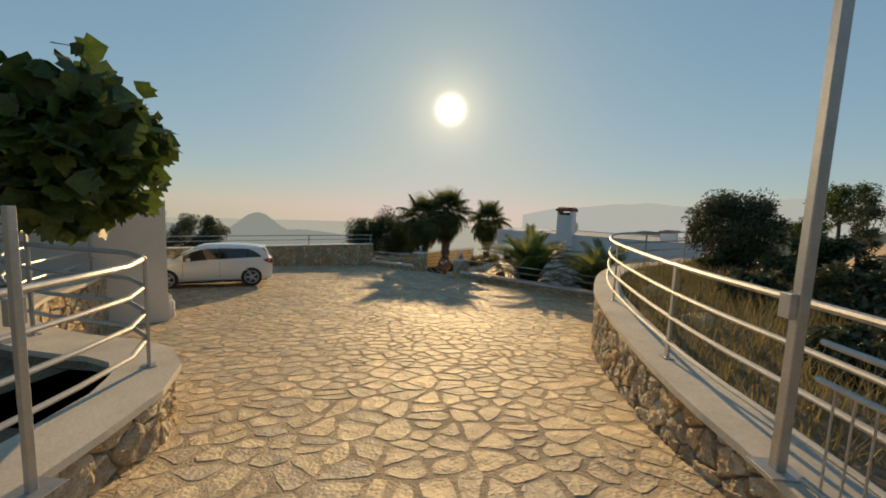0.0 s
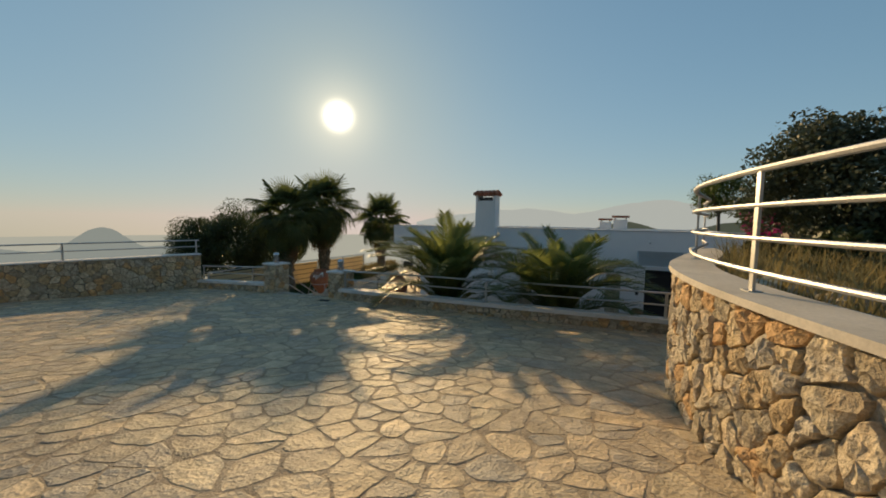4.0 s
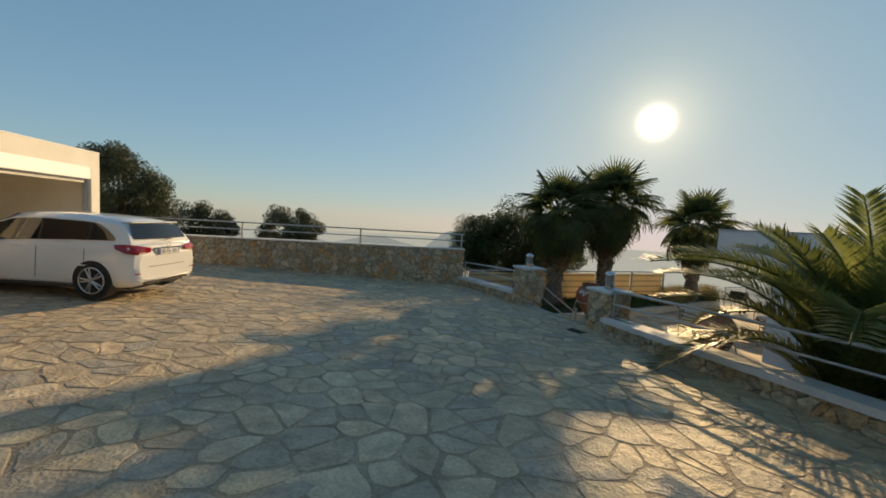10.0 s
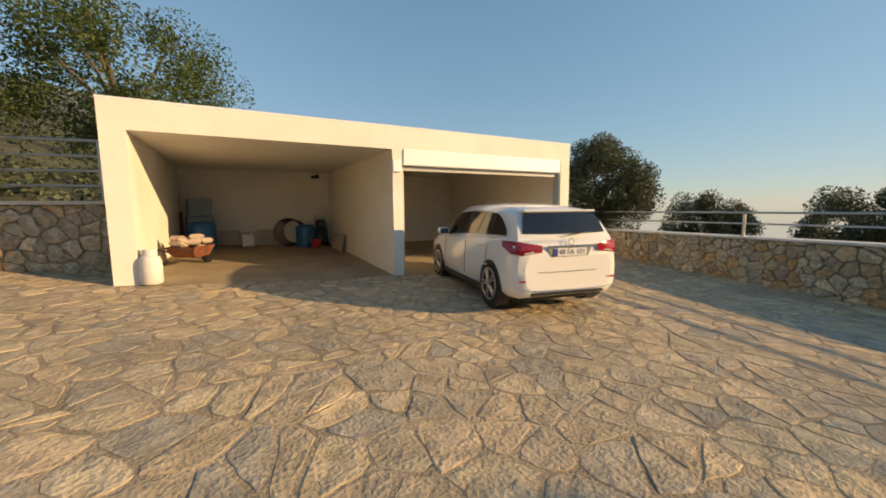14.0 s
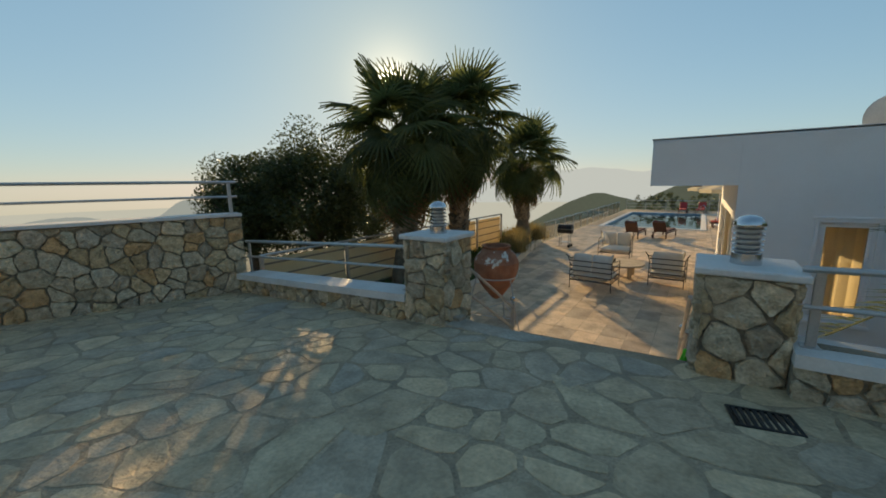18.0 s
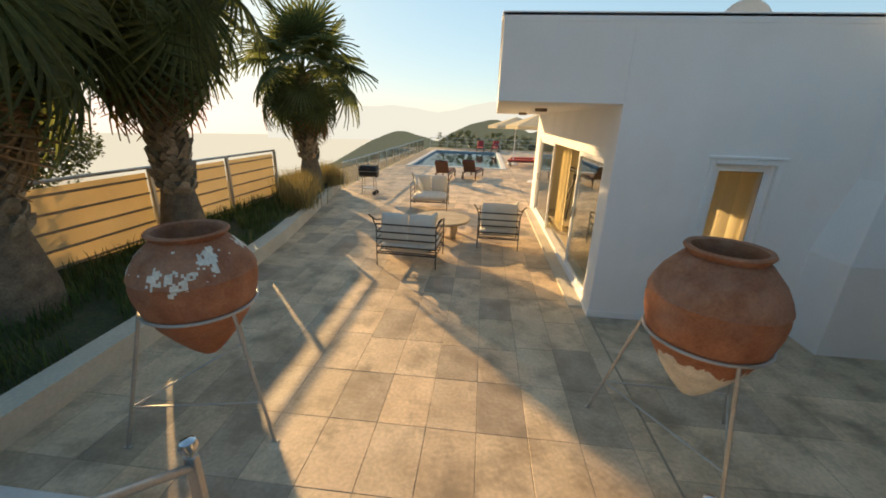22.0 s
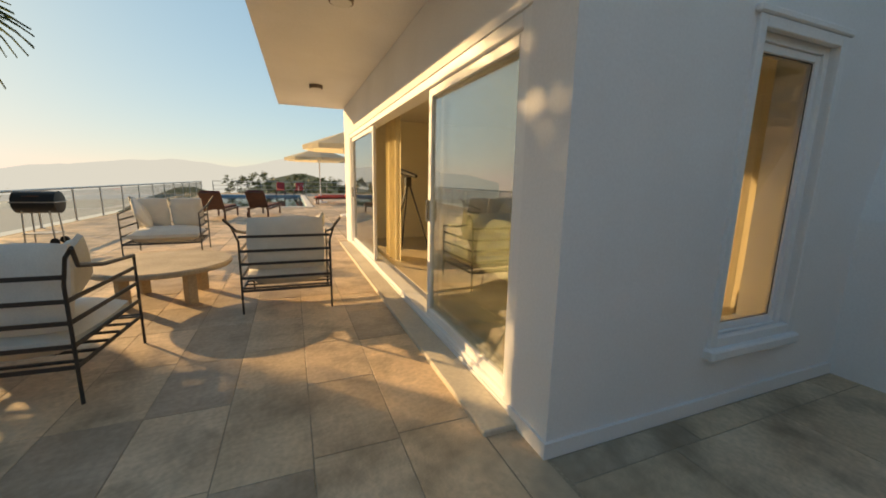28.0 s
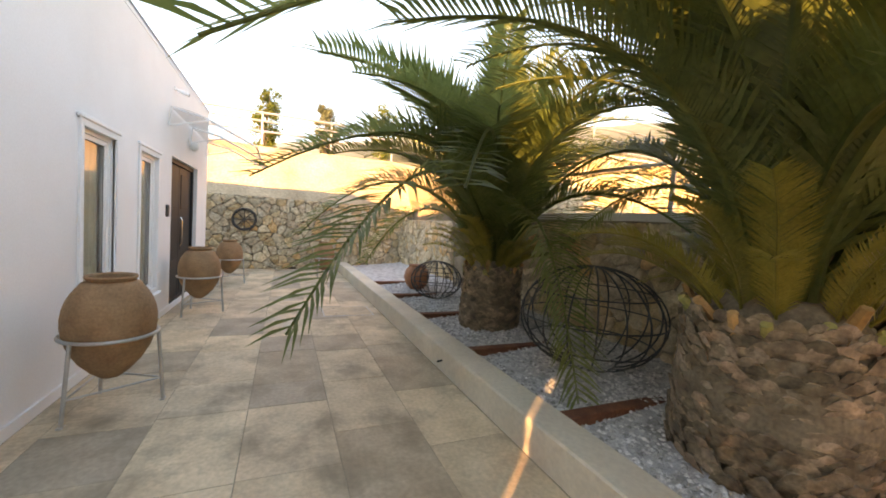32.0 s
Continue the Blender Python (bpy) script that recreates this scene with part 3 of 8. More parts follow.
# ---------------------------------------------------------------- land and distance
def land_z(x, y):
    """The hillside: it climbs behind the road and drops to the plain beyond the pool."""
    d = math.hypot(x, y)
    fall = max(0.0, (-x - 8) * 0.28, (y - 34) * 0.22)
    fall = min(fall, 30 + max(0.0, d - 120) * 0.10)
    rise = max(0.0, (x * 0.75 - y * 0.85 - 34)) * 0.28
    rise = min(rise, 60 + 0.05 * d)
    bumps = 4.0 * noise.noise((x * 0.018, y * 0.018, 3.1)) * min(1, d / 150)
    far = min(1.0, max(0.0, (d - 900) / 1500))
    z = -0.35 - fall + rise + bumps * min(1, max(0, d - 45) / 40)
    return max(-190, z) * (1 - far) + (-190) * far * (1 if rise < 1 else 0.4)


g = Geo()
rings = [0, 6, 12, 18, 24, 30, 36, 42, 50, 60, 75, 95, 120, 150, 190, 240, 310, 400, 520, 680, 900, 1200, 1600, 2200, 3000, 4600]
SECT = 96
for r_ in rings:
    for k in range(SECT):
        t = 2 * math.pi * k / SECT
        x, y = r_ * math.cos(t), r_ * math.sin(t) - 4
        g.v.append((x, y, land_z(x, y)))
for i in range(len(rings) - 1):
    for k in range(SECT):
        l = (k + 1) % SECT
        g.f.append((i * SECT + k, (i + 1) * SECT + k, (i + 1) * SECT + l, i * SECT + l))
LAND = mat("scrub_land", (0.034, 0.048, 0.021), 1.0, 0.45, 0.05, 0.8, 0.8, second=(0.078, 0.078, 0.044), spread=0.35)
# distance haze painted on the ground: pale emission takes over farther out
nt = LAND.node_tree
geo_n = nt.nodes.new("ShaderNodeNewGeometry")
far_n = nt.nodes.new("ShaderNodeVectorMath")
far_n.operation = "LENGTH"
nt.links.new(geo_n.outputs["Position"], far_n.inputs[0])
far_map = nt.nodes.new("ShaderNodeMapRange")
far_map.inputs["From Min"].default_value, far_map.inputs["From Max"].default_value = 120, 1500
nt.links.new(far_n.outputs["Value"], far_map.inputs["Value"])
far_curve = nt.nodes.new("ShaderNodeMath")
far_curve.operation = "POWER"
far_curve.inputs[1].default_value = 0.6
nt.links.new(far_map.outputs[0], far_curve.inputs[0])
haze_em = nt.nodes.new("ShaderNodeEmission")
haze_em.inputs["Color"].default_value = (0.42, 0.45, 0.43, 1)
haze_mix = nt.nodes.new("ShaderNodeMixShader")
nt.links.new(far_curve.outputs[0], haze_mix.inputs["Fac"])
nt.links.new(nt.nodes["Principled BSDF"].outputs[0], haze_mix.inputs[1])
nt.links.new(haze_em.outputs[0], haze_mix.inputs[2])
nt.links.new(haze_mix.outputs[0], nt.nodes["Material Output"].inputs["Surface"])
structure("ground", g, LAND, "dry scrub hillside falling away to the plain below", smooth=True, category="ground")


def ridge(name, az0, az1, dist, base, peaks, material, label, seed):
    """A far line of hills between two bearings (degrees left of +y), with summits at given bearings and heights."""
    r = random.Random(seed)
    g = Geo()
    n = 140
    for k in range(n + 1):
        az = az0 + (az1 - az0) * k / n
        top = base
        for at, h, width in peaks:
            top = max(top, base + (h - base) * math.exp(-((az - at) / width) ** 2))
        edge = min(1, k / 6, (n - k) / 6)
        top = base - 60 + (top - base + 60) * edge + 0.004 * dist * noise.noise((az * 0.35, seed, 0)) + 0.0016 * dist * noise.noise((az * 1.7, seed, 0))
        a = radians(az)
        x, y = -math.sin(a), math.cos(a)
        for d, z in ((dist * 0.90, -260), (dist * 0.97, (top - 200) * 0.45), (dist, top), (dist * 1.08, -260)):
            g.v.append((x * d, y * d, z))
    for k in range(n):
        for j in range(3):
            g.f.append((k * 4 + j, k * 4 + j + 1, k * 4 + 5 + j, k * 4 + 4 + j))
    structure(name, g, material, label, smooth=True, category="backdrop")


# emission tints stand in for the haze in front of each ridge
HAZE_GLOW_NEAR = painted_haze_mat("hill_painted_haze_near", (0.06, 0.08, 0.04), 0.38, (0.17, 0.20, 0.17))
HAZE_GLOW_MID = painted_haze_mat("hill_painted_haze_mid", (0.10, 0.12, 0.12), 0.85, (0.30, 0.35, 0.36))
HAZE_GLOW_FAR = painted_haze_mat("hill_painted_haze_far", (0.2, 0.22, 0.25), 0.97, (0.44, 0.50, 0.53))
ridge("backdrop_far_mountains", -75, 30, 4100, 40, [(-4, 215, 9), (-12, 240, 7), (-26, 190, 12), (-48, 220, 14), (14, 130, 8)], HAZE_GLOW_FAR, "pale blue mountain range with evening haze painted in", 3)
ridge("backdrop_peak", 50, 100, 1900, -150, [(68.5, -45, 3.2), (63, -120, 5), (80, -95, 6), (92, -100, 6)], HAZE_GLOW_MID, "rounded hill rising from the plain with haze painted in", 5)
ridge("backdrop_near_slope", -62, 30, 420, -60, [(-30, 6, 18), (-14, 5, 16), (-50, 14, 16), (-1, 4, 12), (12, -10, 10)], HAZE_GLOW_NEAR, "green wooded slope across the valley", 8)
ridge("backdrop_mountain_behind", 150, 215, 560, 40, [(188, 108, 9), (202, 95, 8)], mat("rocky_scrub", (0.045, 0.060, 0.026), 1.0, 0.5, 0.03, 0.25, 0.0, second=(0.15, 0.145, 0.10), spread=0.3), "rocky scrub-covered mountain behind the garage", 9)

# ---------------------------------------------------------------- forecourt
FORE = [(-7.6, -5.5), (-9.7, -14.0), (-10.8, -27), (14.5, -27), (14.0, -19.9), (12.85, -18.2), (12.1, -17.3), (11.3, -16.05), (10.5, -14.5), (10.0, -13.3), (9.45, -11.4), (9.3, -9.7), (9.6, -8.1), (10.0, -6.8), (10.0, -5.6)]


def inside(poly, x, y):
    hit = False
    for k, (x1, y1) in enumerate(poly):
        x0, y0 = poly[k - 1]
        if (y1 > y) != (y0 > y) and x < (x0 - x1) * (y - y1) / (y0 - y1) + x1:
            hit = not hit
    return hit


g = Geo()
NX, NY = 70, 62
for j in range(NY + 1):
    for i in range(NX + 1):
        x, y = -11.2 + 27.7 * i / NX, -28.0 + 22.7 * j / NY
        g.v.append((x, y, ground_z(x, y) - 0.002))
for j in range(NY):
    for i in range(NX):
        x, y = -11.2 + 27.7 * (i + 0.5) / NX, -28.0 + 22.7 * (j + 0.5) / NY
        a = j * (NX + 1) + i
        if inside([(-7.6, -5.4), (-8.6, -9.55), (-9.7, -14.0), (-11.2, -20), (-11.2, -28), (16.5, -28), (16.5, -16), (11.6, -16), (9.9, -12), (9.9, -5.4)], x, y):
            g.f.append((a, a + 1, a + NX + 2, a + NX + 1))
forecourt = structure("pavement_forecourt", g, MORTAR, "forecourt of irregular beige flagstones in sandy mortar", smooth=True, category="pavement")

# the curved wall with the railing beside the drive
WALL_R = smooth_line([(13.3, -19.2), (12.7, -18.27), (11.97, -17.33), (11.18, -16.07), (10.36, -14.54), (9.83, -13.31), (9.28, -11.44), (9.14, -9.67), (9.44, -8.1), (9.75, -6.8), (9.9, -5.3)], 0.35)
CAP_R = 3.56
g = Geo()
ribbon(g, WALL_R, -0.06, -0.42, lambda x, y: ground_z(x, y) - 0.3, CAP_R - 0.06)
wall_drive = structure("wall_drive", g, JOINT, "curved rubble retaining wall of pale limestone beside the drive", category="wall")
g = Geo()
ribbon(g, WALL_R, 0.04, -0.46, CAP_R - 0.06, CAP_R)
structure("trim_wall_cap", g, CAP, "smooth pale concrete cap on the curved wall", category="trim")
cap_line_r = offset_line(WALL_R, -0.20)
LEN_R = length_of(cap_line_r)
railing("railing", cap_line_r, CAP_R, [0.5, 3.0, 5.6, 8.6, 11.6, LEN_R - 0.3], [0.16, 0.42, 0.68, 0.96], 0.98, "galvanised steel railing with four bars on the curved wall", r=0.021)
# garden soil behind it
g = Geo()
outer = offset_line(WALL_R, -9.0)
ribbon(g, WALL_R, -0.40, -9.0, 0.5, lambda x, y: 3.36 + 0.10 * noise.noise((x, y, 0)) + 0.02 * max(0, x - 9))
structure("ground_garden", g, SOIL, "dry garden soil behind the curved wall", smooth=True, category="ground")

# the rounded wall beside the garage
WALL_L = smooth_line([(10.9, -22.6), (9.55, -21.09), (9.2, -20.72), (8.78, -20.32), (8.3, -20.08), (7.77, -20.04), (7.3, -20.22), (6.7, -20.62), (5.6, -21.0), (4.4, -20.9), (3.0, -20.2), (1.85, -19.85)], 0.3)
CAP_L = 3.40
g = Geo()
ribbon(g, WALL_L, 0.06, 0.42, lambda x, y: ground_z(x, y) - 0.3, CAP_L - 0.06)
wall_entry = structure("wall_entry", g, JOINT, "rounded rubble wall of pale limestone at the entry", category="wall")
g = Geo()
ribbon(g, WALL_L, -0.04, 0.48, CAP_L - 0.06, CAP_L)
structure("trim_entry_cap", g, CAP, "smooth pale cap on the rounded entry wall", category="trim")
cap_line_l = offset_line(WALL_L, 0.20)
LEN_L = length_of(cap_line_l)
railing("railing", cap_line_l, CAP_L, [1.9, 3.6, 5.6, 8.0, 10.2, LEN_L - 0.15], [0.26, 0.51, 0.76, 1.02], 1.04, "galvanised steel railing with four bars on the entry wall", r=0.021)
g = Geo()
ribbon(g, WALL_L, 0.40, 6.0, 0.5, lambda x, y: 3.2 + 0.1 * noise.noise((x, y, 4)))
structure("ground_bank_entry", g, SOIL, "dark soil bed behind the entry wall", smooth=True, category="ground")

# parapet along the drop
PARAPET = [(-7.45, -5.55), (-8.5, -9.55), (-9.5, -13.75), (-10.3, -17.6), (-10.8, -24.5)]
CAP_P = 2.50
g = Geo()
ribbon(g, PARAPET, -0.05, -0.40, lambda x, y: ground_z(x, y) - 1.5, CAP_P - 0.05)
wall_parapet = structure("wall_parapet", g, JOINT, "long rubble parapet of brownish limestone", category="wall")
g = Geo()
ribbon(g, PARAPET, 0.03, -0.44, CAP_P - 0.05, CAP_P)
structure("trim_parapet_cap", g, MARBLE_CAP, "white stone cap on the parapet", category="trim")
par_line = offset_line(PARAPET, -0.2)
railing("railing", par_line, CAP_P, [0.12, 4.1, 8.45, 12.9, 17.0], [0.30, 0.56], 0.58, "galvanised steel railing with two bars on the parapet", r=0.02)

# low walls on either side of the gate pillars
LOW_L = [(-7.45, -5.72), (-3.55, -5.62)]
LOW_R = [(0.09, -5.67), (5.5, -5.92), (9.9, -5.55)]
for line, name in ((LOW_L, "a"), (LOW_R, "b")):
    g = Geo()
    ribbon(g, line, 0.03, 0.40, lambda x, y: -0.2, lambda x, y: ground_z(x, y) + 0.25)
    wall = structure("wall_low_" + name, g, JOINT, "low rubble kerb wall at the edge of the forecourt", category="wall")
    g = Geo()
    ribbon(g, line, -0.04, 0.46, lambda x, y: ground_z(x, y) + 0.25, lambda x, y: ground_z(x, y) + 0.35)
    structure("trim_low_cap_" + name, g, MARBLE_CAP, "pale smooth cap of the low kerb wall", category="trim")
    mid = offset_line(line, 0.2)
    total = length_of(mid)
    railing("railing", mid, lambda x, y: ground_z(x, y) + 0.35, [0.1, total - 0.12] if name == "a" else [0.1, 5.15, total - 0.4], [0.30, 0.58], 0.6, "galvanised steel railing with two bars on the low wall", r=0.02)
    if name == "a":
        wall_low_a = wall
    else:
        wall_low_b = wall

# ---------------------------------------------------------------- gate pillars and steps
PILLARS = [((-3.27, -5.30), 2.36), ((-0.20, -5.23), 2.28)]
pillar_obs = []
for (px, py), top in PILLARS:
    base = ground_z(px, py) - 0.05
    ob = thing("gate_pillar", (px, py, base), "square rubble stone gate pillar with a white marble cap", "pillar", "gate pillars")
    part("core", Geo().box(-0.29, -0.29, -1.3, 0.29, 0.29, top - 0.06 - base, 0.02), JOINT, ob)
    part("cap", Geo().box(-0.35, -0.35, top - 0.06 - base, 0.35, 0.35, top - base, 0.012), MARBLE_CAP, ob, "white marble cap slab")
    pillar_obs.append((ob, px, py, base, top))


def bollard(px, py, z):
    ob = thing("bollard_lamp", (px, py, z), "brushed steel bollard lamp with louvres on a pillar", "lamp", "pillar lamps")
    part("base", Geo().lathe([(0.105, 0), (0.105, 0.09), (0.095, 0.10)], seg=28), CHROME, ob, smooth=True)
    part("glass_tube", Geo().lathe([(0.075, 0.09), (0.075, 0.31)], seg=24), mat("frosted_glass", (0.7, 0.7, 0.68), 0.35, 0.05, 3, 30, 0), ob, smooth=True)
    for k in range(5):
        h = 0.115 + 0.042 * k
        part("louvre", Geo().lathe([(0.082, h + 0.012), (0.108, h), (0.110, h + 0.006), (0.084, h + 0.020)], seg=28, cap_low=False, cap_high=False), CHROME, ob, smooth=True)
    part("dome", Geo().lathe([(0.112, 0.315), (0.112, 0.325), (0.10, 0.355), (0.075, 0.380), (0.04, 0.395), (0.006, 0.40)], seg=28), CHROME, ob, smooth=True)


bollard(-3.24, -5.32, 2.36)
bollard(-0.21, -5.24, 2.28)

g = Geo()
g.box(-2.97, -5.60, -0.2, -0.50, -5.34, 1.312, 0.01)
stairs = structure("stairs", g, mat("step_stone", (0.40, 0.35, 0.28), 0.85, 0.25, 3, 30, 0.5), "stone steps from the forecourt down to the terrace", category="stairs")
for k in range(1, 7):
    y0 = -5.34 + 0.273 * (k - 1)
    z = 1.32 - 0.189 * k
    part("step", Geo().box(-2.86, y0, -0.2, -0.50, y0 + 0.285, z, 0.015), MATS["step_stone"], stairs)

# steel hand rails beside the steps
for x, lean in ((-2.90, -0.02), (-0.62, 0.02)):
    ob = thing("handrail", (x, -3.78, 0.15), "galvanised steel handrail with ball finials beside the steps", "handrail", "step handrails")
    part("post", Geo().box(-0.03, -0.02, -0.15, 0.03, 0.02, 0.93, 0.004), STEEL, ob)
    part("finial", Geo().lathe([(0.02, 0.93), (0.016, 0.945), (0.035, 0.965), (0.042, 0.99), (0.035, 1.015), (0.012, 1.03)], seg=16), CHROME, ob, smooth=True)
    for h in (0.86, 0.52):
        part("bar", Geo().tube([(0, 0, h), (lean * 3, -1.25, h + 0.87)], 0.021, 10), STEEL, ob, smooth=True)

# ---------------------------------------------------------------- terrace and side path floor
g = Geo()
g.box(-7.0, -3.75, -0.5, 0.0, 0, -0.003)
g.box(-7.0, 0, -0.5, 0.02, 17.6, -0.003)
g.box(0.02, 7.2, -0.5, 9.0, 34, -0.003)
g.box(-7.0, 30.2, -0.5, 0.02, 34, -0.003)
g.box(-7.0, 17.6, -0.5, -5.9, 30.2, -0.003)
g.box(-0.45, 17.6, -0.5, 0.02, 30.2, -0.003)
g.box(0.0, -3.3, -0.5, 14.8, 0, -0.003)
terrace = structure("floor_terrace", g, GROUT, "travertine slab terrace and side path", category="floor")

# planter along the terrace edge
PLANT_A = [(-5.25, -3.6), (-5.45, 0.0), (-5.75, 2.4), (-6.55, 6.6), (-7.0, 9.0)]
g = Geo()
ribbon(g, PLANT_A, 0.0, 0.28, -0.1, 0.27)
structure("kerb_terrace_planter", g, mat("cream_kerb_stone", (0.58, 0.52, 0.42), 0.75, 0.14, 1.5, 30, 0.2, stain=(0.36, 0.31, 0.25), stain_scale=1.0, stain_amount=0.4), "cream stone kerb of the terrace planter", category="kerb")
g = Geo()
ribbon(g, PLANT_A, 0.2, 3.4, -0.4, lambda x, y: 0.22 + 0.12 * max(0, min(2, -5.6 - x)) + 0.06 * noise.noise((x * 1.3, y * 1.3, 0)))
structure("ground_planter", g, mat("planter_turf", (0.045, 0.06, 0.02), 1.0, 0.4, 3, 30, 0.8, second=(0.09, 0.085, 0.04)), "dark turf and soil in the terrace planter", smooth=True, category="ground")

# bed with date palms along the side path
g = Geo()
g.box(0.35, -3.55, -0.1, 14.7, -3.25, 0.255, 0.012)
structure("kerb_side_bed", g, MATS["cream_kerb_stone"], "cream stone kerb of the side bed", category="kerb")
g = Geo()
g.prism([(0.35, -5.45), (14.7, -5.45), (14.7, -3.53), (0.35, -3.53)], -0.4, lambda x, y: 0.13 + 0.09 * (-3.53 - y))
structure("ground_side_bed", g, mat("white_gravel_bed", (0.42, 0.41, 0.40), 0.9, 0.35, 8, 90, 1.0, second=(0.66, 0.66, 0.66)), "bed of white gravel beside the side path", category="ground")
# rubble face below the forecourt
g = Geo()
g.box(0.25, -5.50, -0.2, 14.7, -5.40, 1.75)
wall_bed = structure("wall_bed_back", g, JOINT, "rubble retaining wall behind the palm bed", category="wall")
# gravel pockets beside the steps
for x0, x1, side in ((-5.2, -2.93, "left"), (-0.44, 0.36, "right")):
    g = Geo()
    g.box(x0, -3.62, -0.1, x1, -3.42, 0.17, 0.012)
    g.box(x1 - 0.2 if side == "left" else x0, -5.0, -0.1, x1 if side == "left" else x0 + 0.12, -3.62, 0.17, 0.012)
    structure("kerb_gravel_pocket", g, MARBLE_CAP, "white stone kerb of a gravel pocket", category="kerb")
    g = Geo()
    g.box(x0, -5.45, -0.4, x1 - (0.2 if side == "left" else 0), -3.60, 0.11)
    structure("ground_gravel_pocket", g, MATS["white_gravel_bed"], "white gravel pocket beside the steps", category="ground")
g = Geo()
g.box(-7.4, -5.45, -0.3, -2.86, -5.30, 1.35)
g.box(-0.50, -5.45, -0.3, 0.3, -5.30, 1.35)
structure("wall_step_flank", g, MATS["step_stone"], "rough stone retaining face beside the steps", category="wall")

# end of the side path
END = [(14.7, -6.5), (14.7, 3.0)]
g = Geo()
g.box(14.75, -6.5, -0.2, 15.2, 4.0, 2.15)
wall_end = structure("wall_end", g, JOINT, "pale rubble wall closing the side path", category="wall")
g = Geo()
n = 24
for i in range(n + 1):
    for j in range(n + 1):
        x, y = 14.9 + 16 * i / n, -14 + 26 * j / n
        z = 2.1 + 1.9 * min(1, max(0, (x - 15.1) / 1.6)) + 0.12 * noise.noise((x, y, 2)) + 0.10 * max(0, x - 18)
        g.v.append((x, y, z))
for i in range(n):
    for j in range(n):
        a = i * (n + 1) + j
        g.f.append((a, a + n + 1, a + n + 2, a + 1))
structure("ground_upper_bank", g, BANK, "sandy bank above the end of the side path", smooth=True, category="ground")
railing("railing", [(16.9, -10.0), (16.9, 6.0)], 4.05, [0.02, 2.3, 4.6, 6.9, 9.2, 11.5, 13.8], [0.45, 0.8, 1.08], 1.1, "white-painted railing along the upper road", r=0.03)

# ---------------------------------------------------------------- the villa
ROOF = 3.76
g = Geo()
W = 0.30
# long front wall on the path with its openings (x0, x1, z0, z1)
OPEN = [(1.19, 1.90, 0.44, 2.20), (4.60, 5.28, 0.44, 2.24), (6.46, 7.15, 0.44, 2.24), (7.87, 8.56, 0.44, 2.26), (9.26, 11.10, 0.0, 2.40)]
x = 0.0
for x0, x1, z0, z1 in OPEN:
    g.box(x, 0, -0.3, x0, W, ROOF)
    if z0 > 0:
        g.box(x0, 0, -0.3, x1, W, z0)
    g.box(x0, 0, z1, x1, W, ROOF)
    x = x1
g.box(x, 0, -0.3, 12.1, W, ROOF)
structure("wall_south", g, STUCCO, "white stuccoed side wall of the villa", category="wall")
# glazed front
D0, D1, DZ0, DZ1 = 0.34, 6.64, 0.05, 2.24
g = Geo()
g.box(0.0, W, -0.3, W, D0, ROOF - 0.02)
g.box(0.0, D0, DZ1, W, D1, ROOF - 0.02)
g.box(0.0, D0, -0.3, W, D1, DZ0)
g.box(0.0, D1, -0.3, W, 7.35, ROOF - 0.02)
structure("wall_west", g, STUCCO, "white stuccoed terrace front of the villa", category="wall")
g = Geo()
g.box(11.8, W, -0.3, 12.1, 9.7, ROOF)
g.box(W, 7.05, -0.3, 11.8, 7.35, ROOF)
structure("wall_back", g, STUCCO, "plain white back walls of the villa", category="wall")
# overhang
g = Geo()
g.prism([(-0.002, 0.0), (-0.002, 7.42), (-1.29, 7.42), (-1.48, 0.0)], 2.84, ROOF)
structure("ceiling_overhang", g, STUCCO, "deep white roof overhang above the terrace", category="roof")
g = Geo()
g.box(-1.484, -0.004, 3.70, 12.1, 0.0, 3.785)
g.box(-1.50, -0.004, 3.76, 12.12, 0.30, 3.80)
g.prism([(-1.2, 0.30), (-1.1, 7.44), (-1.31, 7.44), (-1.50, 0.30)], 3.76, 3.80)
structure("trim_roof_edge", g, STUCCO, "thin white drip edge of the flat roof", category="trim")
g = Geo()
g.box(-1.1, 0.2, 3.6, 11.9, 7.2, 3.7)
structure("roof", g, mat("roof_screed", (0.45, 0.43, 0.40), 0.9, 0.2, 1, 30, 0.2), "flat grey roof of the villa", category="roof")
# room behind the glass
g = Geo()
g.box(W, W, 0.0, 11.8, 7.05, 0.055)
structure("floor_room", g, mat("room_tile", (0.60, 0.50, 0.36), 0.35, 0.12, 2, 30, 0.05), "pale polished living room floor", category="floor")
g = Geo()
g.box(W, W, 2.62, 11.8, 7.05, 2.72)
structure("ceiling_room", g, STUCCO_CREAM, "cream living room ceiling", category="ceiling")
g = Geo()
g.box(5.6, W, 0.05, 5.75, 7.05, 2.62)
g.box(W, 6.95, 0.05, 5.6, 7.05, 2.62)
structure("wall_room", g, mat("cream_wall_paint", (0.84, 0.77, 0.60), 0.85, 0.05, 1, 40, 0.05), "cream painted living room walls", category="wall")
g = Geo()
g.box(-0.02, -0.018, 0.0, 12.1, -0.002, 0.09)
g.box(-0.018, -0.002, 0.0, -0.002, D0, 0.09)
structure("baseboard", g, STUCCO, "low white plinth along the villa wall", category="baseboard")
g = Geo()
g.box(-0.22, D0 - 0.1, -0.01, -0.002, D1 + 0.2, 0.035, 0.008)
structure("trim_door_sill", g, MATS["cream_kerb_stone"], "cream stone sill below the sliding doors", category="trim")

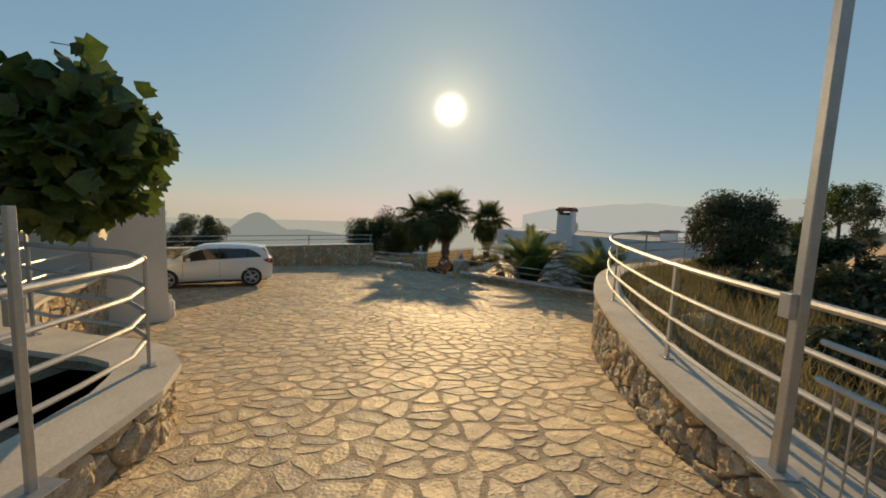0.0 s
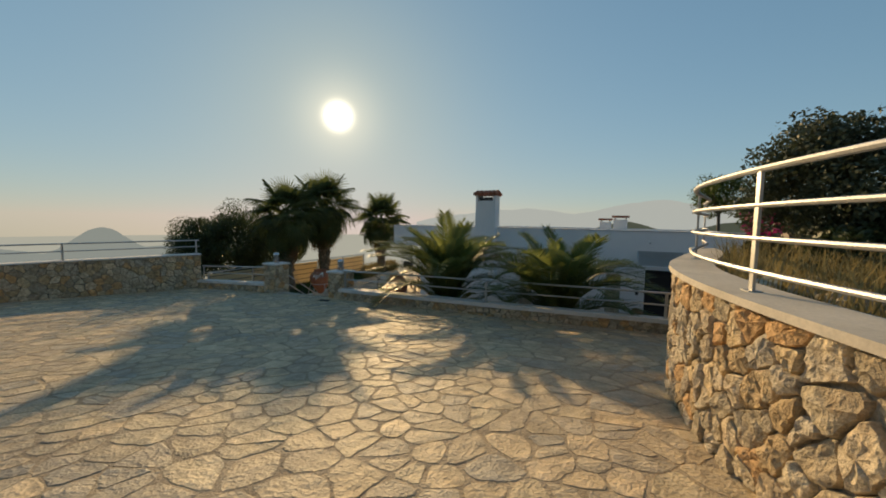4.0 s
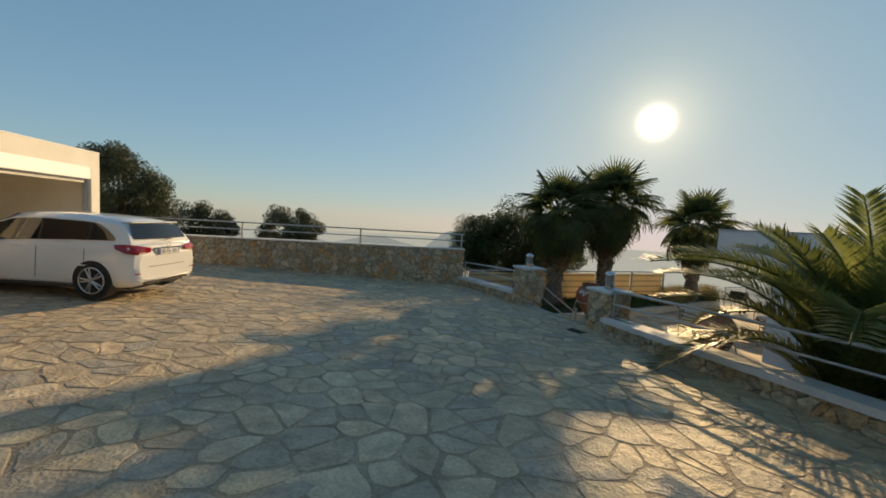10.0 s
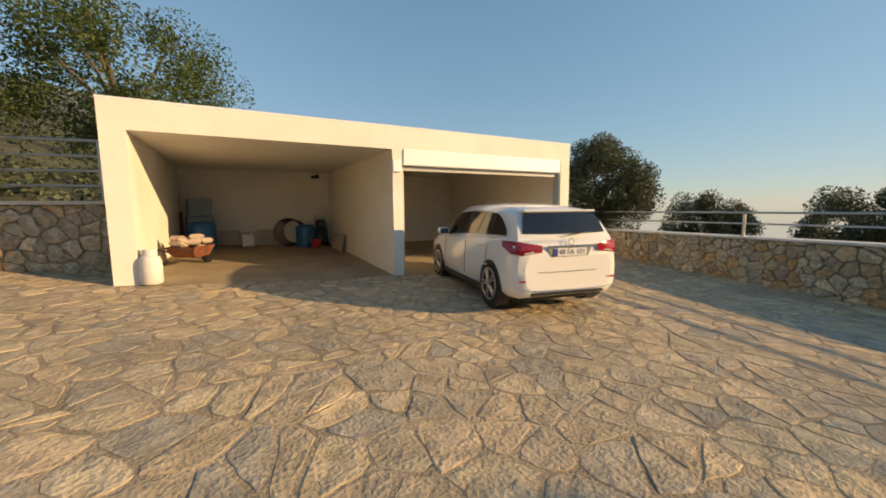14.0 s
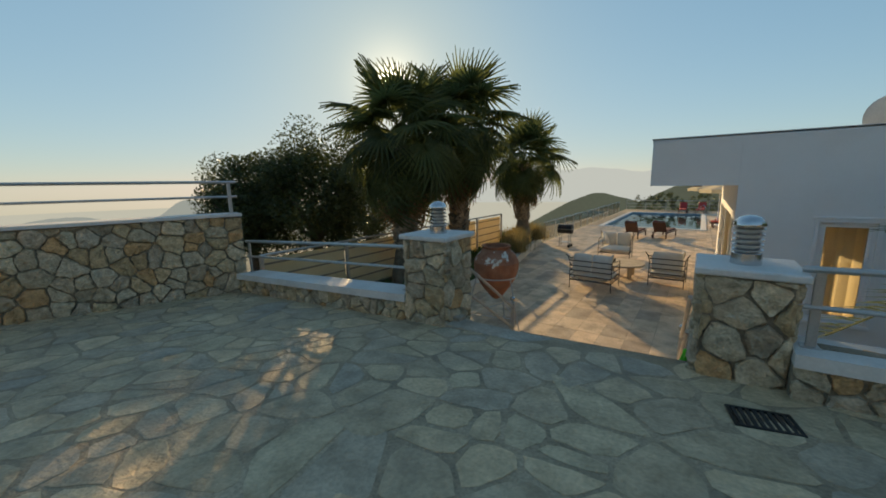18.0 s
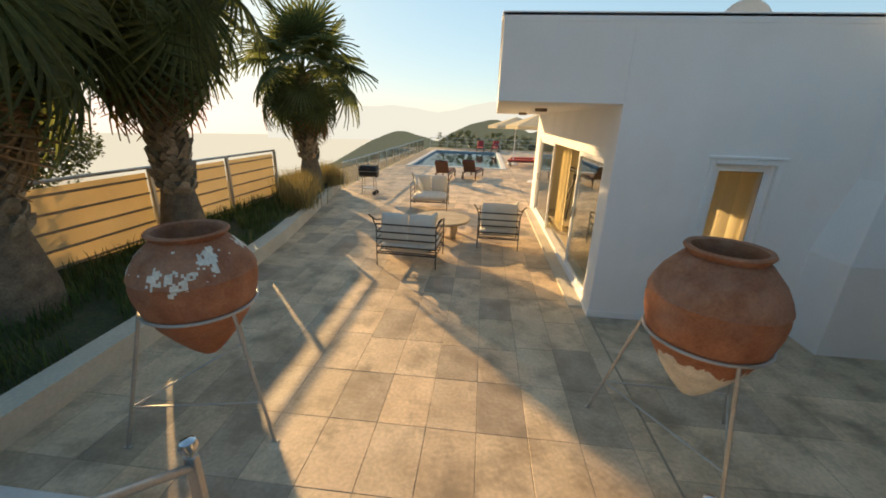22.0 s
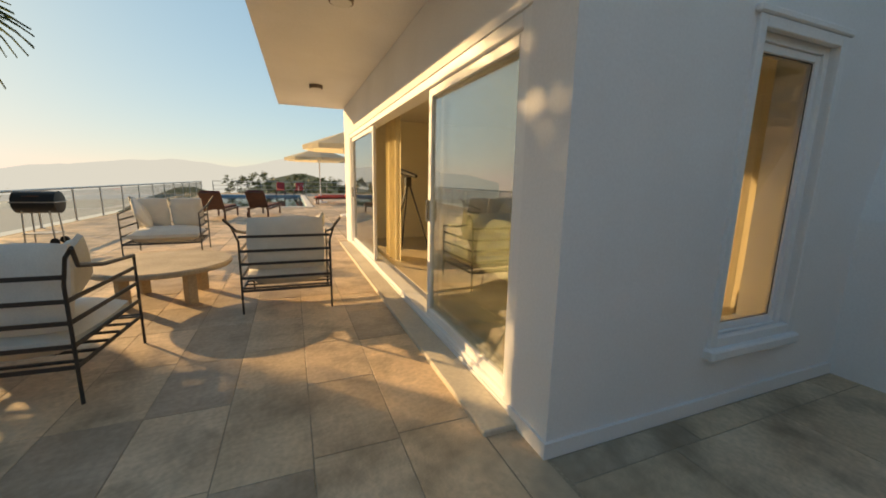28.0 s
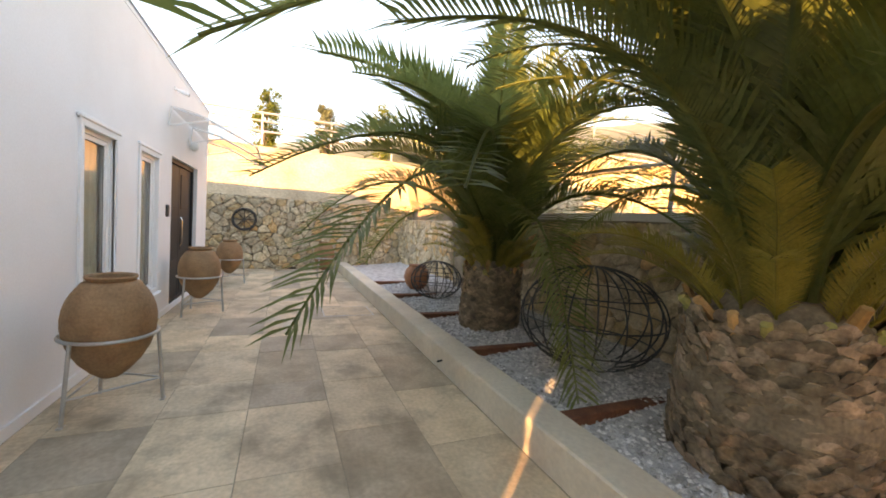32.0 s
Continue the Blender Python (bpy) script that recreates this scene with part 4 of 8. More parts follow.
# ---------------------------------------------------------------- garage
GA = Matrix.Translation((1.97, -18.80, 0)) @ Matrix.Rotation(math.atan2(1.71, -9.5), 4, "Z")   # u along the front, -v... back
GL, GD, GT, GB = 9.66, 6.2, 4.88, 1.25


def gbox(g, u0, v0, z0, u1, v1, z1, c=0.0):
    """A block in the garage's own plan: u along its front, v into its depth."""
    return g.box(u0, v0, z0, u1, v1, z1, c, GA)


g = Geo()
gbox(g, 0, 0, GB, 0.32, GD, GT)
gbox(g, 4.58, 0.0, GB, 4.80, GD, 4.44)
gbox(g, GL - 0.32, 0, GB, GL, GD, GT)
gbox(g, 0.32, GD - 0.25, GB, GL - 0.32, GD, GT)
structure("wall_garage", g, STUCCO_CREAM, "cream stuccoed walls of the open double garage", category="wall")
g = Geo()
gbox(g, 0.32, 0, 4.44, GL - 0.32, GD - 0.25, GT - 0.002)
structure("ceiling_garage", g, STUCCO_CREAM, "flat cream garage roof slab", category="roof")
g = Geo()
gbox(g, -0.006, -0.006, GT, GL + 0.006, GD + 0.006, GT + 0.03)
structure("trim_garage_edge", g, STUCCO, "white drip edge of the garage roof", category="trim")
g = Geo()
for j in range(9):
    for i in range(13):
        p = GA @ Vector((0.32 + (GL - 0.64) * i / 12, -0.02 + (GD - 0.2) * j / 8, 0))
        g.v.append((p.x, p.y, ground_z(p.x, p.y) + 0.007))
for j in range(8):
    for i in range(12):
        g.f.append((j * 13 + i, j * 13 + i + 1, j * 13 + i + 14, j * 13 + i + 13))
structure("floor_garage", g, mat("garage_screed", (0.33, 0.26, 0.17), 0.85, 0.25, 1.5, 30, 0.3), "dusty concrete garage floor", category="floor")
roller = thing("roller_shutter", tuple(GA @ Vector((7.05, 0.1, 4.1))), "white roller shutter rolled up in its box above the garage bay", "shutter", turn=math.degrees(math.atan2(1.71, -9.5)))
part("box", Geo().box(-2.24, -0.13, 0.02, 2.24, 0.2, 0.36, 0.02), TRIM, roller)
part("slat_end", Geo().box(-2.2, 0.0, -0.08, 2.2, 0.06, 0.02, 0.01), mat("shutter_grey", (0.45, 0.44, 0.42), 0.5, 0.1, 3, 30, 0), roller)
for u in (-2.26, 2.20):
    part("guide_rail", Geo().box(u, -0.02, -2.3, u + 0.07, 0.08, 0.02, 0.004), MATS["shutter_grey"], roller)

# ---------------------------------------------------------------- plants
LEAF_FAN = mat("fan_palm_leaf", (0.115, 0.155, 0.052), 0.5, 0.3, 4, 30, 0.0, second=(0.15, 0.18, 0.065), random_by="object", random_amount=0.3, translucent=0.58)
LEAF_DEAD = mat("dead_palm_leaf", (0.20, 0.125, 0.055), 0.8, 0.3, 4, 30, 0.0, random_by="object", random_amount=0.3, translucent=0.2)
LEAF_DATE = mat("date_palm_leaf", (0.13, 0.18, 0.045), 0.42, 0.3, 3, 30, 0.0, second=(0.21, 0.24, 0.08), random_by="object", random_amount=0.3, translucent=0.55)
TRUNK_P = mat("palm_trunk", (0.16, 0.115, 0.075), 0.95, 0.4, 6, 40, 0.9, second=(0.25, 0.19, 0.13))
DATE_BOOT = mat("date_palm_boot", (0.17, 0.115, 0.075), 0.92, 0.45, 9, 45, 0.7, second=(0.36, 0.27, 0.18), random_by="island", random_amount=0.45)
STUB_FRESH = mat("green_leaf_stub", (0.22, 0.24, 0.06), 0.6, 0.3, 6, 40, 0.2, second=(0.36, 0.30, 0.10), random_by="object", random_amount=0.3)
STUB_DRY = mat("orange_leaf_stub", (0.42, 0.20, 0.06), 0.7, 0.3, 6, 40, 0.2, second=(0.55, 0.33, 0.14), random_by="object", random_amount=0.3)
BOOT = mat("palm_boot", (0.27, 0.20, 0.13), 0.9, 0.4, 8, 40, 0.6, second=(0.42, 0.34, 0.24), random_by="island", random_amount=0.35)
BARK = mat("tree_bark", (0.12, 0.095, 0.07), 0.95, 0.4, 6, 40, 0.9)
OLIVE = mat("olive_leaf", (0.060, 0.078, 0.038), 0.6, 0.3, 3, 30, 0.0, second=(0.11, 0.13, 0.07), random_by="island", random_amount=0.35, translucent=0.2)
DARKLEAF = mat("carob_leaf", (0.055, 0.080, 0.030), 0.5, 0.3, 3, 30, 0.0, second=(0.10, 0.13, 0.05), random_by="island", random_amount=0.35, translucent=0.35)
FIG = mat("fig_leaf", (0.060, 0.105, 0.022), 0.5, 0.3, 5, 30, 0.1, second=(0.10, 0.16, 0.04), random_by="island", random_amount=0.3, translucent=0.35)
ACACIA = mat("acacia_leaf", (0.055, 0.095, 0.014), 0.6, 0.3, 3, 30, 0.0, second=(0.11, 0.15, 0.03), random_by="island", random_amount=0.35, translucent=0.35)
DRYGRASS = mat("dry_grass", (0.30, 0.24, 0.10), 0.9, 0.3, 3, 30, 0.0, random_by="island", random_amount=0.3, translucent=0.3)
GRASS = mat("green_grass", (0.065, 0.105, 0.025), 0.7, 0.3, 3, 30, 0.0, random_by="island", random_amount=0.35, translucent=0.3)
MAGENTA = mat("bougainvillea", (0.42, 0.03, 0.16), 0.7, 0.3, 3, 30, 0.0, random_by="island", random_amount=0.3, translucent=0.3)


def fan_leaf(seed, droop, hinge):
    """A stalk and a folded fan of pointed blades that hangs from the stalk's end."""
    r = random.Random(seed)
    g = Geo()
    L, R, n = 1.05, 0.86, 28
    g.tube([(0, 0, 0), (L * 0.5, 0, 0.07), (L, 0, 0.03)], [0.020, 0.014, 0.010], 5)
    ch, sh = math.cos(hinge), math.sin(hinge)
    for k in range(n):
        a = radians(-135 + 270 * k / (n - 1))
        rr = R * (0.74 + 0.26 * math.cos(a * 0.55)) * r.uniform(0.92, 1.06)
        tip = r.uniform(0.8, 1.3)
        for s0, s1, w0, w1 in ((0.0, 0.45, 0.006, 0.031), (0.45, 0.78, 0.031, 0.015), (0.78, 1.0, 0.015, 0.001)):
            q = []
            for s, w in ((s0, w0), (s1, w1)):
                d = rr * s
                fall = droop * tip * (s ** 2.6) * (0.55 + 0.45 * abs(math.sin(a)))
                x, y, z = d * math.cos(a), d * math.sin(a), 0.05 * math.sin(a * 2) * s - fall
                e = w * math.sin(a), w * math.cos(a)
                q.append([(L + (px) * ch + pz * sh, py, 0.03 - px * sh + pz * ch) for px, py, pz in ((x - e[0], y + e[1], z - 0.014), (x, y, z + 0.008), (x + e[0], y - e[1], z - 0.014))])
            g.add([*q[0], *q[1]], [(0, 1, 4, 3), (1, 2, 5, 4)])
    return g


FAN_MESH = [mesh_of("frond", fan_leaf(s, d, h), LEAF_FAN) for s, d, h in ((1, 0.12, 0.1), (2, 0.30, 0.45), (3, 0.42, 0.75))]
FAN_DEAD = [mesh_of("dead_frond", fan_leaf(s, d, 0.3), LEAF_DEAD) for s, d in ((4, 0.35), (5, 0.5))]


def boots(g, base_r, top_r, z0, z1, size, r, per_m2=60, proud=0.6, broad=1.0):
    """Overlapping leaf bases round a palm trunk."""
    h = z1 - z0
    n = int(per_m2 * h * math.pi * (base_r + top_r))
    for k in range(n):
        f = (k + r.random()) / n
        z = z0 + h * f
        a = k * 2.39996 + r.uniform(-0.25, 0.25)
        rad = base_r + (top_r - base_r) * f
        m = Matrix.Translation((rad * math.cos(a), rad * math.sin(a), z)) @ Matrix.Rotation(a, 4, "Z") @ Matrix.Rotation(r.uniform(-0.3, 0.3), 4, "X") @ Matrix.Diagonal((1, broad, 1, 1))
        s = size * r.uniform(0.7, 1.2)
        out = r.uniform(0.5, 1.1) * s * proud
        g.add([(-0.01, -s * 0.5, -s * 0.45), (-0.01, s * 0.5, -s * 0.45), (out * 0.7, s * 0.42, 0.0), (out * 0.85, 0, -s * 0.1), (out * 0.7, -s * 0.42, 0.0), (out, s * 0.22, s * 0.42), (out * 1.05, 0, s * 0.5), (out, -s * 0.22, s * 0.42), (out * 0.1, 0, s * 0.55)],
              [(0, 1, 2, 3), (0, 3, 4), (3, 2, 5, 6), (4, 3, 6, 7), (6, 5, 8), (7, 6, 8), (1, 8, 5, 2), (0, 4, 7, 8)], m)


def fan_palm(x, y, z, height, r0, seed, leaves=52, dead=16, spread=1.0, droop=112):
    r = random.Random(seed)
    ob = thing("fan_palm", (x, y, z), "fan palm with a shaggy crown and dry skirt in the planter", "palm tree", "fan palms")
    prof = [(r0 * 1.55, -0.3), (r0 * 1.5, 0.15), (r0 * 1.25, 0.5), (r0 * 1.0, 0.85), (r0 * 0.8, height * 0.55), (r0 * 0.85, height * 0.85), (r0 * 0.6, height)]
    part("trunk", Geo().lathe(prof, seg=20), TRUNK_P, ob, smooth=True)
    g = Geo()
    boots(g, r0 * 0.95, r0 * 0.8, 0.85, height, 0.20, r, 55)
    tagged(part("bark", g, BOOT, ob, smooth=True), "pale cut leaf bases", kind="stuff")
    for k in range(leaves):
        a = k * 2.39996 + r.uniform(-0.2, 0.2)
        f = k / leaves
        pitch = 78 - droop * f + r.uniform(-9, 9)
        mesh = FAN_MESH[0 if pitch > 52 else (1 if pitch > 12 else 2)]
        s = spread * r.uniform(0.85, 1.12)
        m = Matrix.Translation((0, 0, height - 0.05 + 0.12 * (1 - f))) @ Matrix.Rotation(a, 4, "Z") @ Matrix.Rotation(radians(-pitch), 4, "Y") @ Matrix.Rotation(r.uniform(-0.5, 0.5), 4, "X") @ Matrix.Scale(s, 4)
        shared_part("frond", mesh, ob, m)
    for k in range(dead):
        a = k * 2.39996 + r.uniform(-0.3, 0.3)
        pitch = -68 + r.uniform(-14, 10)
        m = Matrix.Translation((0, 0, height - 0.25)) @ Matrix.Rotation(a, 4, "Z") @ Matrix.Rotation(radians(-pitch), 4, "Y") @ Matrix.Scale(spread * r.uniform(0.75, 1.0), 4)
        shared_part("dead_frond", FAN_DEAD[k % 2], ob, m)
    return ob


fan_palm(-6.95, -1.55, 0.45, 3.45, 0.27, 11, 52, 14, 1.15, 148)
fan_palm(-6.9, 1.05, 0.45, 4.0, 0.25, 12, 58, 18, 1.18, 150)
fan_palm(-7.25, 7.1, 0.45, 3.3, 0.25, 13, 44, 10, 1.15, 132)


def date_frond(seed, length, arch):
    """An arching rib with two rows of narrow leaflets."""
    r = random.Random(seed)
    g = Geo()
    pts = []
    n = 16
    for k in range(n + 1):
        s = k / n
        pts.append(Vector((length * (s - 0.18 * arch * s ** 3), 0, length * (0.55 * arch * s * (1 - s) - 0.42 * arch * s ** 3))))
    g.tube(pts, [0.022 * (1 - 0.85 * k / n) + 0.003 for k in range(n + 1)], 5)
    m_ = 100
    for k in range(m_):
        s = 0.10 + 0.90 * k / m_
        i = min(n - 1, int(s * n))
        p = pts[i].lerp(pts[i + 1], s * n - i)
        d = (pts[i + 1] - pts[i]).normalized()
        up = Vector((0, 1, 0)).cross(d).normalized() * -1
        for side in (-1, 1):
            l = 0.50 * (0.35 + 0.65 * math.sin(math.pi * min(1, s * 0.85 + 0.12))) * r.uniform(0.85, 1.1)
            out = (d * 0.62 + Vector((0, side, 0)) * 0.70 + up * r.uniform(0.18, 0.5)).normalized()
            tip = p + out * l + Vector((0, 0, -r.uniform(0.08, 0.28) * l))
            mid = p + out * l * 0.45
            w = out.cross(up).normalized() * 0.0115
            g.add([p - w * 0.4, p + w * 0.4, mid + w, tip, mid - w], [(0, 1, 2, 4), (4, 2, 3)])
    return g


DATE_MESH = [mesh_of("frond", date_frond(20 + k, l, a), LEAF_DATE) for k, (l, a) in enumerate(((2.4, 0.35), (2.6, 0.75), (2.5, 1.1), (2.3, 1.45)))]


LEAF_YOUNG = mat("young_palm_leaf", (0.26, 0.25, 0.045), 0.5, 0.3, 3, 30, 0.0, second=(0.34, 0.28, 0.06), random_by="object", random_amount=0.3, translucent=0.45)
YOUNG_MESH = mesh_of("young_frond", date_frond(29, 2.3, 0.5), LEAF_YOUNG)


def date_palm(x, y, z, height, r0, seed, leaves, spread=1.0, low=0, clear=(), arms=(), label="stout date palm with long arching fronds in white gravel"):
    r = random.Random(seed)
    ob = thing("date_palm", (x, y, z), label, "palm tree", "date palms")
    part("trunk", Geo().lathe([(r0 * 0.75, -0.2), (r0 * 0.95, 0.15), (r0, height * 0.5), (r0 * 0.9, height * 0.85), (r0 * 0.55, height + 0.1)], seg=20), TRUNK_P, ob, smooth=True)
    g = Geo()
    boots(g, r0 * 0.95, r0 * 0.9, 0.0, height, 0.095, r, 330, 0.42, 1.5)
    tagged(part("bark", g, DATE_BOOT, ob, smooth=True), "brown overlapping cut leaf bases", kind="stuff")
    for k in range(leaves):
        f = k / leaves
        a = k * 2.39996 + r.uniform(-0.2, 0.2)
        pitch = 84 - (84 - low) * f + r.uniform(-7, 7)
        for facing, width, least in clear:
            if pitch < least and abs((math.degrees(a) - facing + 180) % 360 - 180) < width:
                pitch = least + r.uniform(0, 18)
        mesh = DATE_MESH[0 if pitch > 66 else (1 if pitch > 44 else (2 if pitch > 16 else 3))]
        m = Matrix.Translation((r0 * 0.35 * math.cos(a) * f, r0 * 0.35 * math.sin(a) * f, height + 0.05)) @ Matrix.Rotation(a, 4, "Z") @ Matrix.Rotation(radians(-pitch), 4, "Y") @ Matrix.Rotation(r.uniform(-0.35, 0.35), 4, "X") @ Matrix.Scale(spread * r.uniform(0.88, 1.12), 4)
        shared_part("frond", mesh, ob, m)
    for facing, pitch, size, kind, *slim in arms:
        shared_part("frond", DATE_MESH[kind], ob, Matrix.Translation((0, 0, height + 0.05)) @ Matrix.Rotation(radians(facing), 4, "Z") @ Matrix.Rotation(radians(-pitch), 4, "Y") @ Matrix.Diagonal((size, size * (slim[0] if slim else 1), size, 1)))
    for k in range(20):
        a = k * 2.39996 + r.uniform(-0.3, 0.3)
        rad, tilt, l = r0 * r.uniform(0.62, 0.85), radians(r.uniform(35, 70)), r.uniform(0.12, 0.30)
        c, s = math.cos(a), math.sin(a)
        g = Geo().tube([(rad * c, rad * s, height - 0.12), ((rad + l * math.cos(tilt)) * c, (rad + l * math.cos(tilt)) * s, height - 0.12 + l * math.sin(tilt))], [0.045, 0.028], 7)
        part("leaf_stub", g, STUB_FRESH if k % 3 else STUB_DRY, ob, smooth=True)
    for k in range(22):
        a = k * 2.39996 + r.uniform(-0.3, 0.3)
        m = Matrix.Translation((r0 * 0.6 * math.cos(a), r0 * 0.6 * math.sin(a), height - 0.05)) @ Matrix.Rotation(a, 4, "Z") @ Matrix.Rotation(radians(-r.uniform(15, 62)), 4, "Y") @ Matrix.Scale(spread * r.uniform(0.26, 0.42), 4)
        shared_part("young_frond", YOUNG_MESH, ob, m)
    return ob


date_palm(3.55, -4.50, 0.20, 0.95, 0.55, 31, 34, 1.25, 20, ((120, 100, 50), (-90, 62, 45)), ((128, 29, 1.25, 3, 0.6), (84, 47, 1.45, 2), (72, 50, 1.45, 1), (96, 46, 1.4, 2), (138, 40, 1.35, 1), (112, 56, 1.3, 1), (150, 58, 1.3, 2), (98, 50, 1.2, 1), (126, 62, 1.4, 2), (172, 34, 1.3, 2), (212, 22, 1.25, 2), (236, 30, 1.2, 2)))
date_palm(6.95, -4.42, 0.18, 0.85, 0.43, 32, 31, 1.25, 14, ((-90, 62, 48), (127, 50, 45)), ((127, 25, 1.5, 2), (108, 44, 1.45, 2), (118, 52, 1.45, 1), (95, 48, 1.4, 2), (146, 42, 1.45, 2), (168, 18, 1.2, 3)))


def leaf_cloud(g, centre, radii, n, size, r, clumps, shape="oval", hang=0.0):
    """Small leaves in uneven clumps over a crown, with gaps between them."""
    cs = []
    for _ in range(clumps):
        d = Vector((r.gauss(0, 1), r.gauss(0, 1), r.gauss(0, 1))).normalized() * (r.uniform(0.25, 1.0) ** 0.5)
        cs.append((Vector((centre[0] + d.x * radii[0], centre[1] + d.y * radii[1], centre[2] + d.z * radii[2])), r.uniform(0.18, 0.38) * min(radii)))
    for _ in range(n):
        c, cr = r.choice(cs)
        away = Vector((r.gauss(0, 1), r.gauss(0, 1), r.gauss(0, 1)))
        p = c + away * (min(1.0, 1.7 / max(away.length, 0.01))) * cr * 0.62
        s = size * r.uniform(0.6, 1.25)
        u = Vector((r.gauss(0, 1), r.gauss(0, 1), r.gauss(0, 0.7) - hang)).normalized()
        w = u.cross(Vector((r.gauss(0, 1), r.gauss(0, 1), r.gauss(0, 1)))).normalized()
        if shape == "oval":
            g.add([p, p + u * s * 0.5 + w * s * 0.27, p + u * s, p + u * s * 0.5 - w * s * 0.27], [(0, 1, 2, 3)])
        else:
            nrm = u.cross(w)
            pts = [p]
            for ang, rad in ((-78, 0.55), (-52, 0.62), (-28, 0.92), (-13, 0.78), (0, 1.0), (13, 0.78), (28, 0.92), (52, 0.62), (78, 0.55)):
                a = radians(ang)
                pts.append(p + (u * math.cos(a) + w * math.sin(a)) * s * rad + nrm * s * 0.06 * abs(math.sin(a * 2)))
            g.add(pts, [(0, i, i + 1) for i in range(1, 9)])
    return cs


def tree(name, x, y, z, crown, n, size, material, seed, label, category="tree", trunk_r=0.14, clumps=60, shape="oval", hang=0.0, group="", lean=(0, 0)):
    """A trunk that forks into limbs, under a crown of many small leaves. crown: its centre above the base and its radii."""
    r = random.Random(seed)
    ob = thing(name, (x, y, z), label, category, group)
    cz, rx, ry, rz = crown
    g = Geo()
    leaf_g = Geo()
    cs = leaf_cloud(leaf_g, (lean[0], lean[1], cz), (rx, ry, rz), int(n * (1 if shape != "oval" else 1.9)), size * 1.3, r, clumps, shape, hang)
    fork = max(0.15, cz - rz * 0.85)
    part("trunk", Geo().tube([(0, 0, -0.5), (0.05, 0.02, fork * 0.5), (-0.03, 0.05, fork)], [trunk_r * 1.25, trunk_r, trunk_r * 0.8], 10), BARK, ob, smooth=True)
    for c, cr in r.sample(cs, min(len(cs), 12 if rz > 1.2 else 6)):
        mid = Vector((c.x * 0.45 + r.uniform(-0.1, 0.1), c.y * 0.45 + r.uniform(-0.1, 0.1), fork + (c.z - fork) * 0.55))
        part("limb", Geo().tube([(-0.03, 0.05, fork - 0.05), mid, c], [trunk_r * 0.45, trunk_r * 0.28, 0.012], 6), BARK, ob, smooth=True)
    tagged(part("crown", leaf_g, material, ob), kind="stuff")
    return ob


tree("carob_tree", -11.0, -1.3, -0.6, (3.3, 2.0, 2.0, 1.9), 22000, 0.075, DARKLEAF, 41, "dark evergreen tree beyond the terrace fence", trunk_r=0.2, clumps=90)
tree("carob_tree", -12.6, -2.6, -1.0, (3.3, 1.5, 1.5, 1.6), 15000, 0.075, DARKLEAF, 42, "dark evergreen tree beyond the terrace fence", trunk_r=0.18, clumps=70)
tree("carob_tree", -12.6, 2.6, -1.0, (3.0, 1.7, 1.7, 1.6), 11000, 0.075, DARKLEAF, 43, "dark evergreen tree beyond the terrace fence", trunk_r=0.16, clumps=60)
tree("olive_tree", -11.0, -17.9, 0.6, (3.3, 1.45, 1.45, 1.6), 24000, 0.065, OLIVE, 44, "grey-green olive tree beside the garage", trunk_r=0.16, clumps=80)
tree("olive_bush", -17.2, -16.6, 0.4, (1.9, 1.7, 1.7, 1.3), 17000, 0.075, OLIVE, 45, "round olive bush below the parapet", "bush", 0.1, 50)
tree("olive_bush", -20.0, -12.4, 0.2, (2.1, 2.0, 2.0, 1.5), 19000, 0.075, OLIVE, 46, "round olive bush below the parapet", "bush", 0.1, 50)
tree("acacia_tree", 1.6, -24.6, 2.6, (4.3, 2.7, 2.4, 2.0), 14000, 0.075, ACACIA, 47, "sunlit light-green acacia behind the garage", trunk_r=0.15, clumps=70)
tree("acacia_tree", 6.6, -27.0, 2.8, (4.6, 1.7, 1.6, 1.3), 6000, 0.08, ACACIA, 53, "sunlit light-green acacia behind the entry wall", trunk_r=0.15, clumps=60)
tree("fig_tree", 4.9, -21.9, 3.1, (2.6, 0.95, 0.95, 1.05), 1500, 0.25, FIG, 48, "fig tree with broad lobed leaves behind the entry wall", trunk_r=0.12, clumps=80, shape="fig", hang=0.7, lean=(0.1, 1.4))
tree("olive_tree", 11.6, -7.4, 3.3, (1.4, 1.2, 1.2, 1.05), 15000, 0.06, OLIVE, 49, "grey-green olive tree in the garden above the curved wall", trunk_r=0.12, clumps=80)
tree("bougainvillea", 11.0, -5.7, 3.3, (0.75, 0.35, 0.3, 0.4), 220, 0.06, MAGENTA, 50, "magenta bougainvillea bush behind the railing", "bush", 0.04, 30)
for k, (x, y, s) in enumerate(((13.2, -9.6, 1.25), (12.2, -11.8, 0.7), (13.6, -12.6, 1.0), (14.6, -10.2, 1.2), (15.0, -14.4, 0.9), (13.3, -15.4, 0.6), (11.4, -8.2, 0.7), (16.5, -12.2, 1.3), (11.0, -6.3, 0.5))):
    tree("shrub", x, y, 3.35, (s * 0.5, s * 0.75, s * 0.75, s * 0.5), int(3600 * s), 0.08, OLIVE if k % 3 else DARKLEAF, 60 + k, "wild garden shrub in dry soil behind the curved wall", "shrub", 0.04, 34, group="garden shrubs")
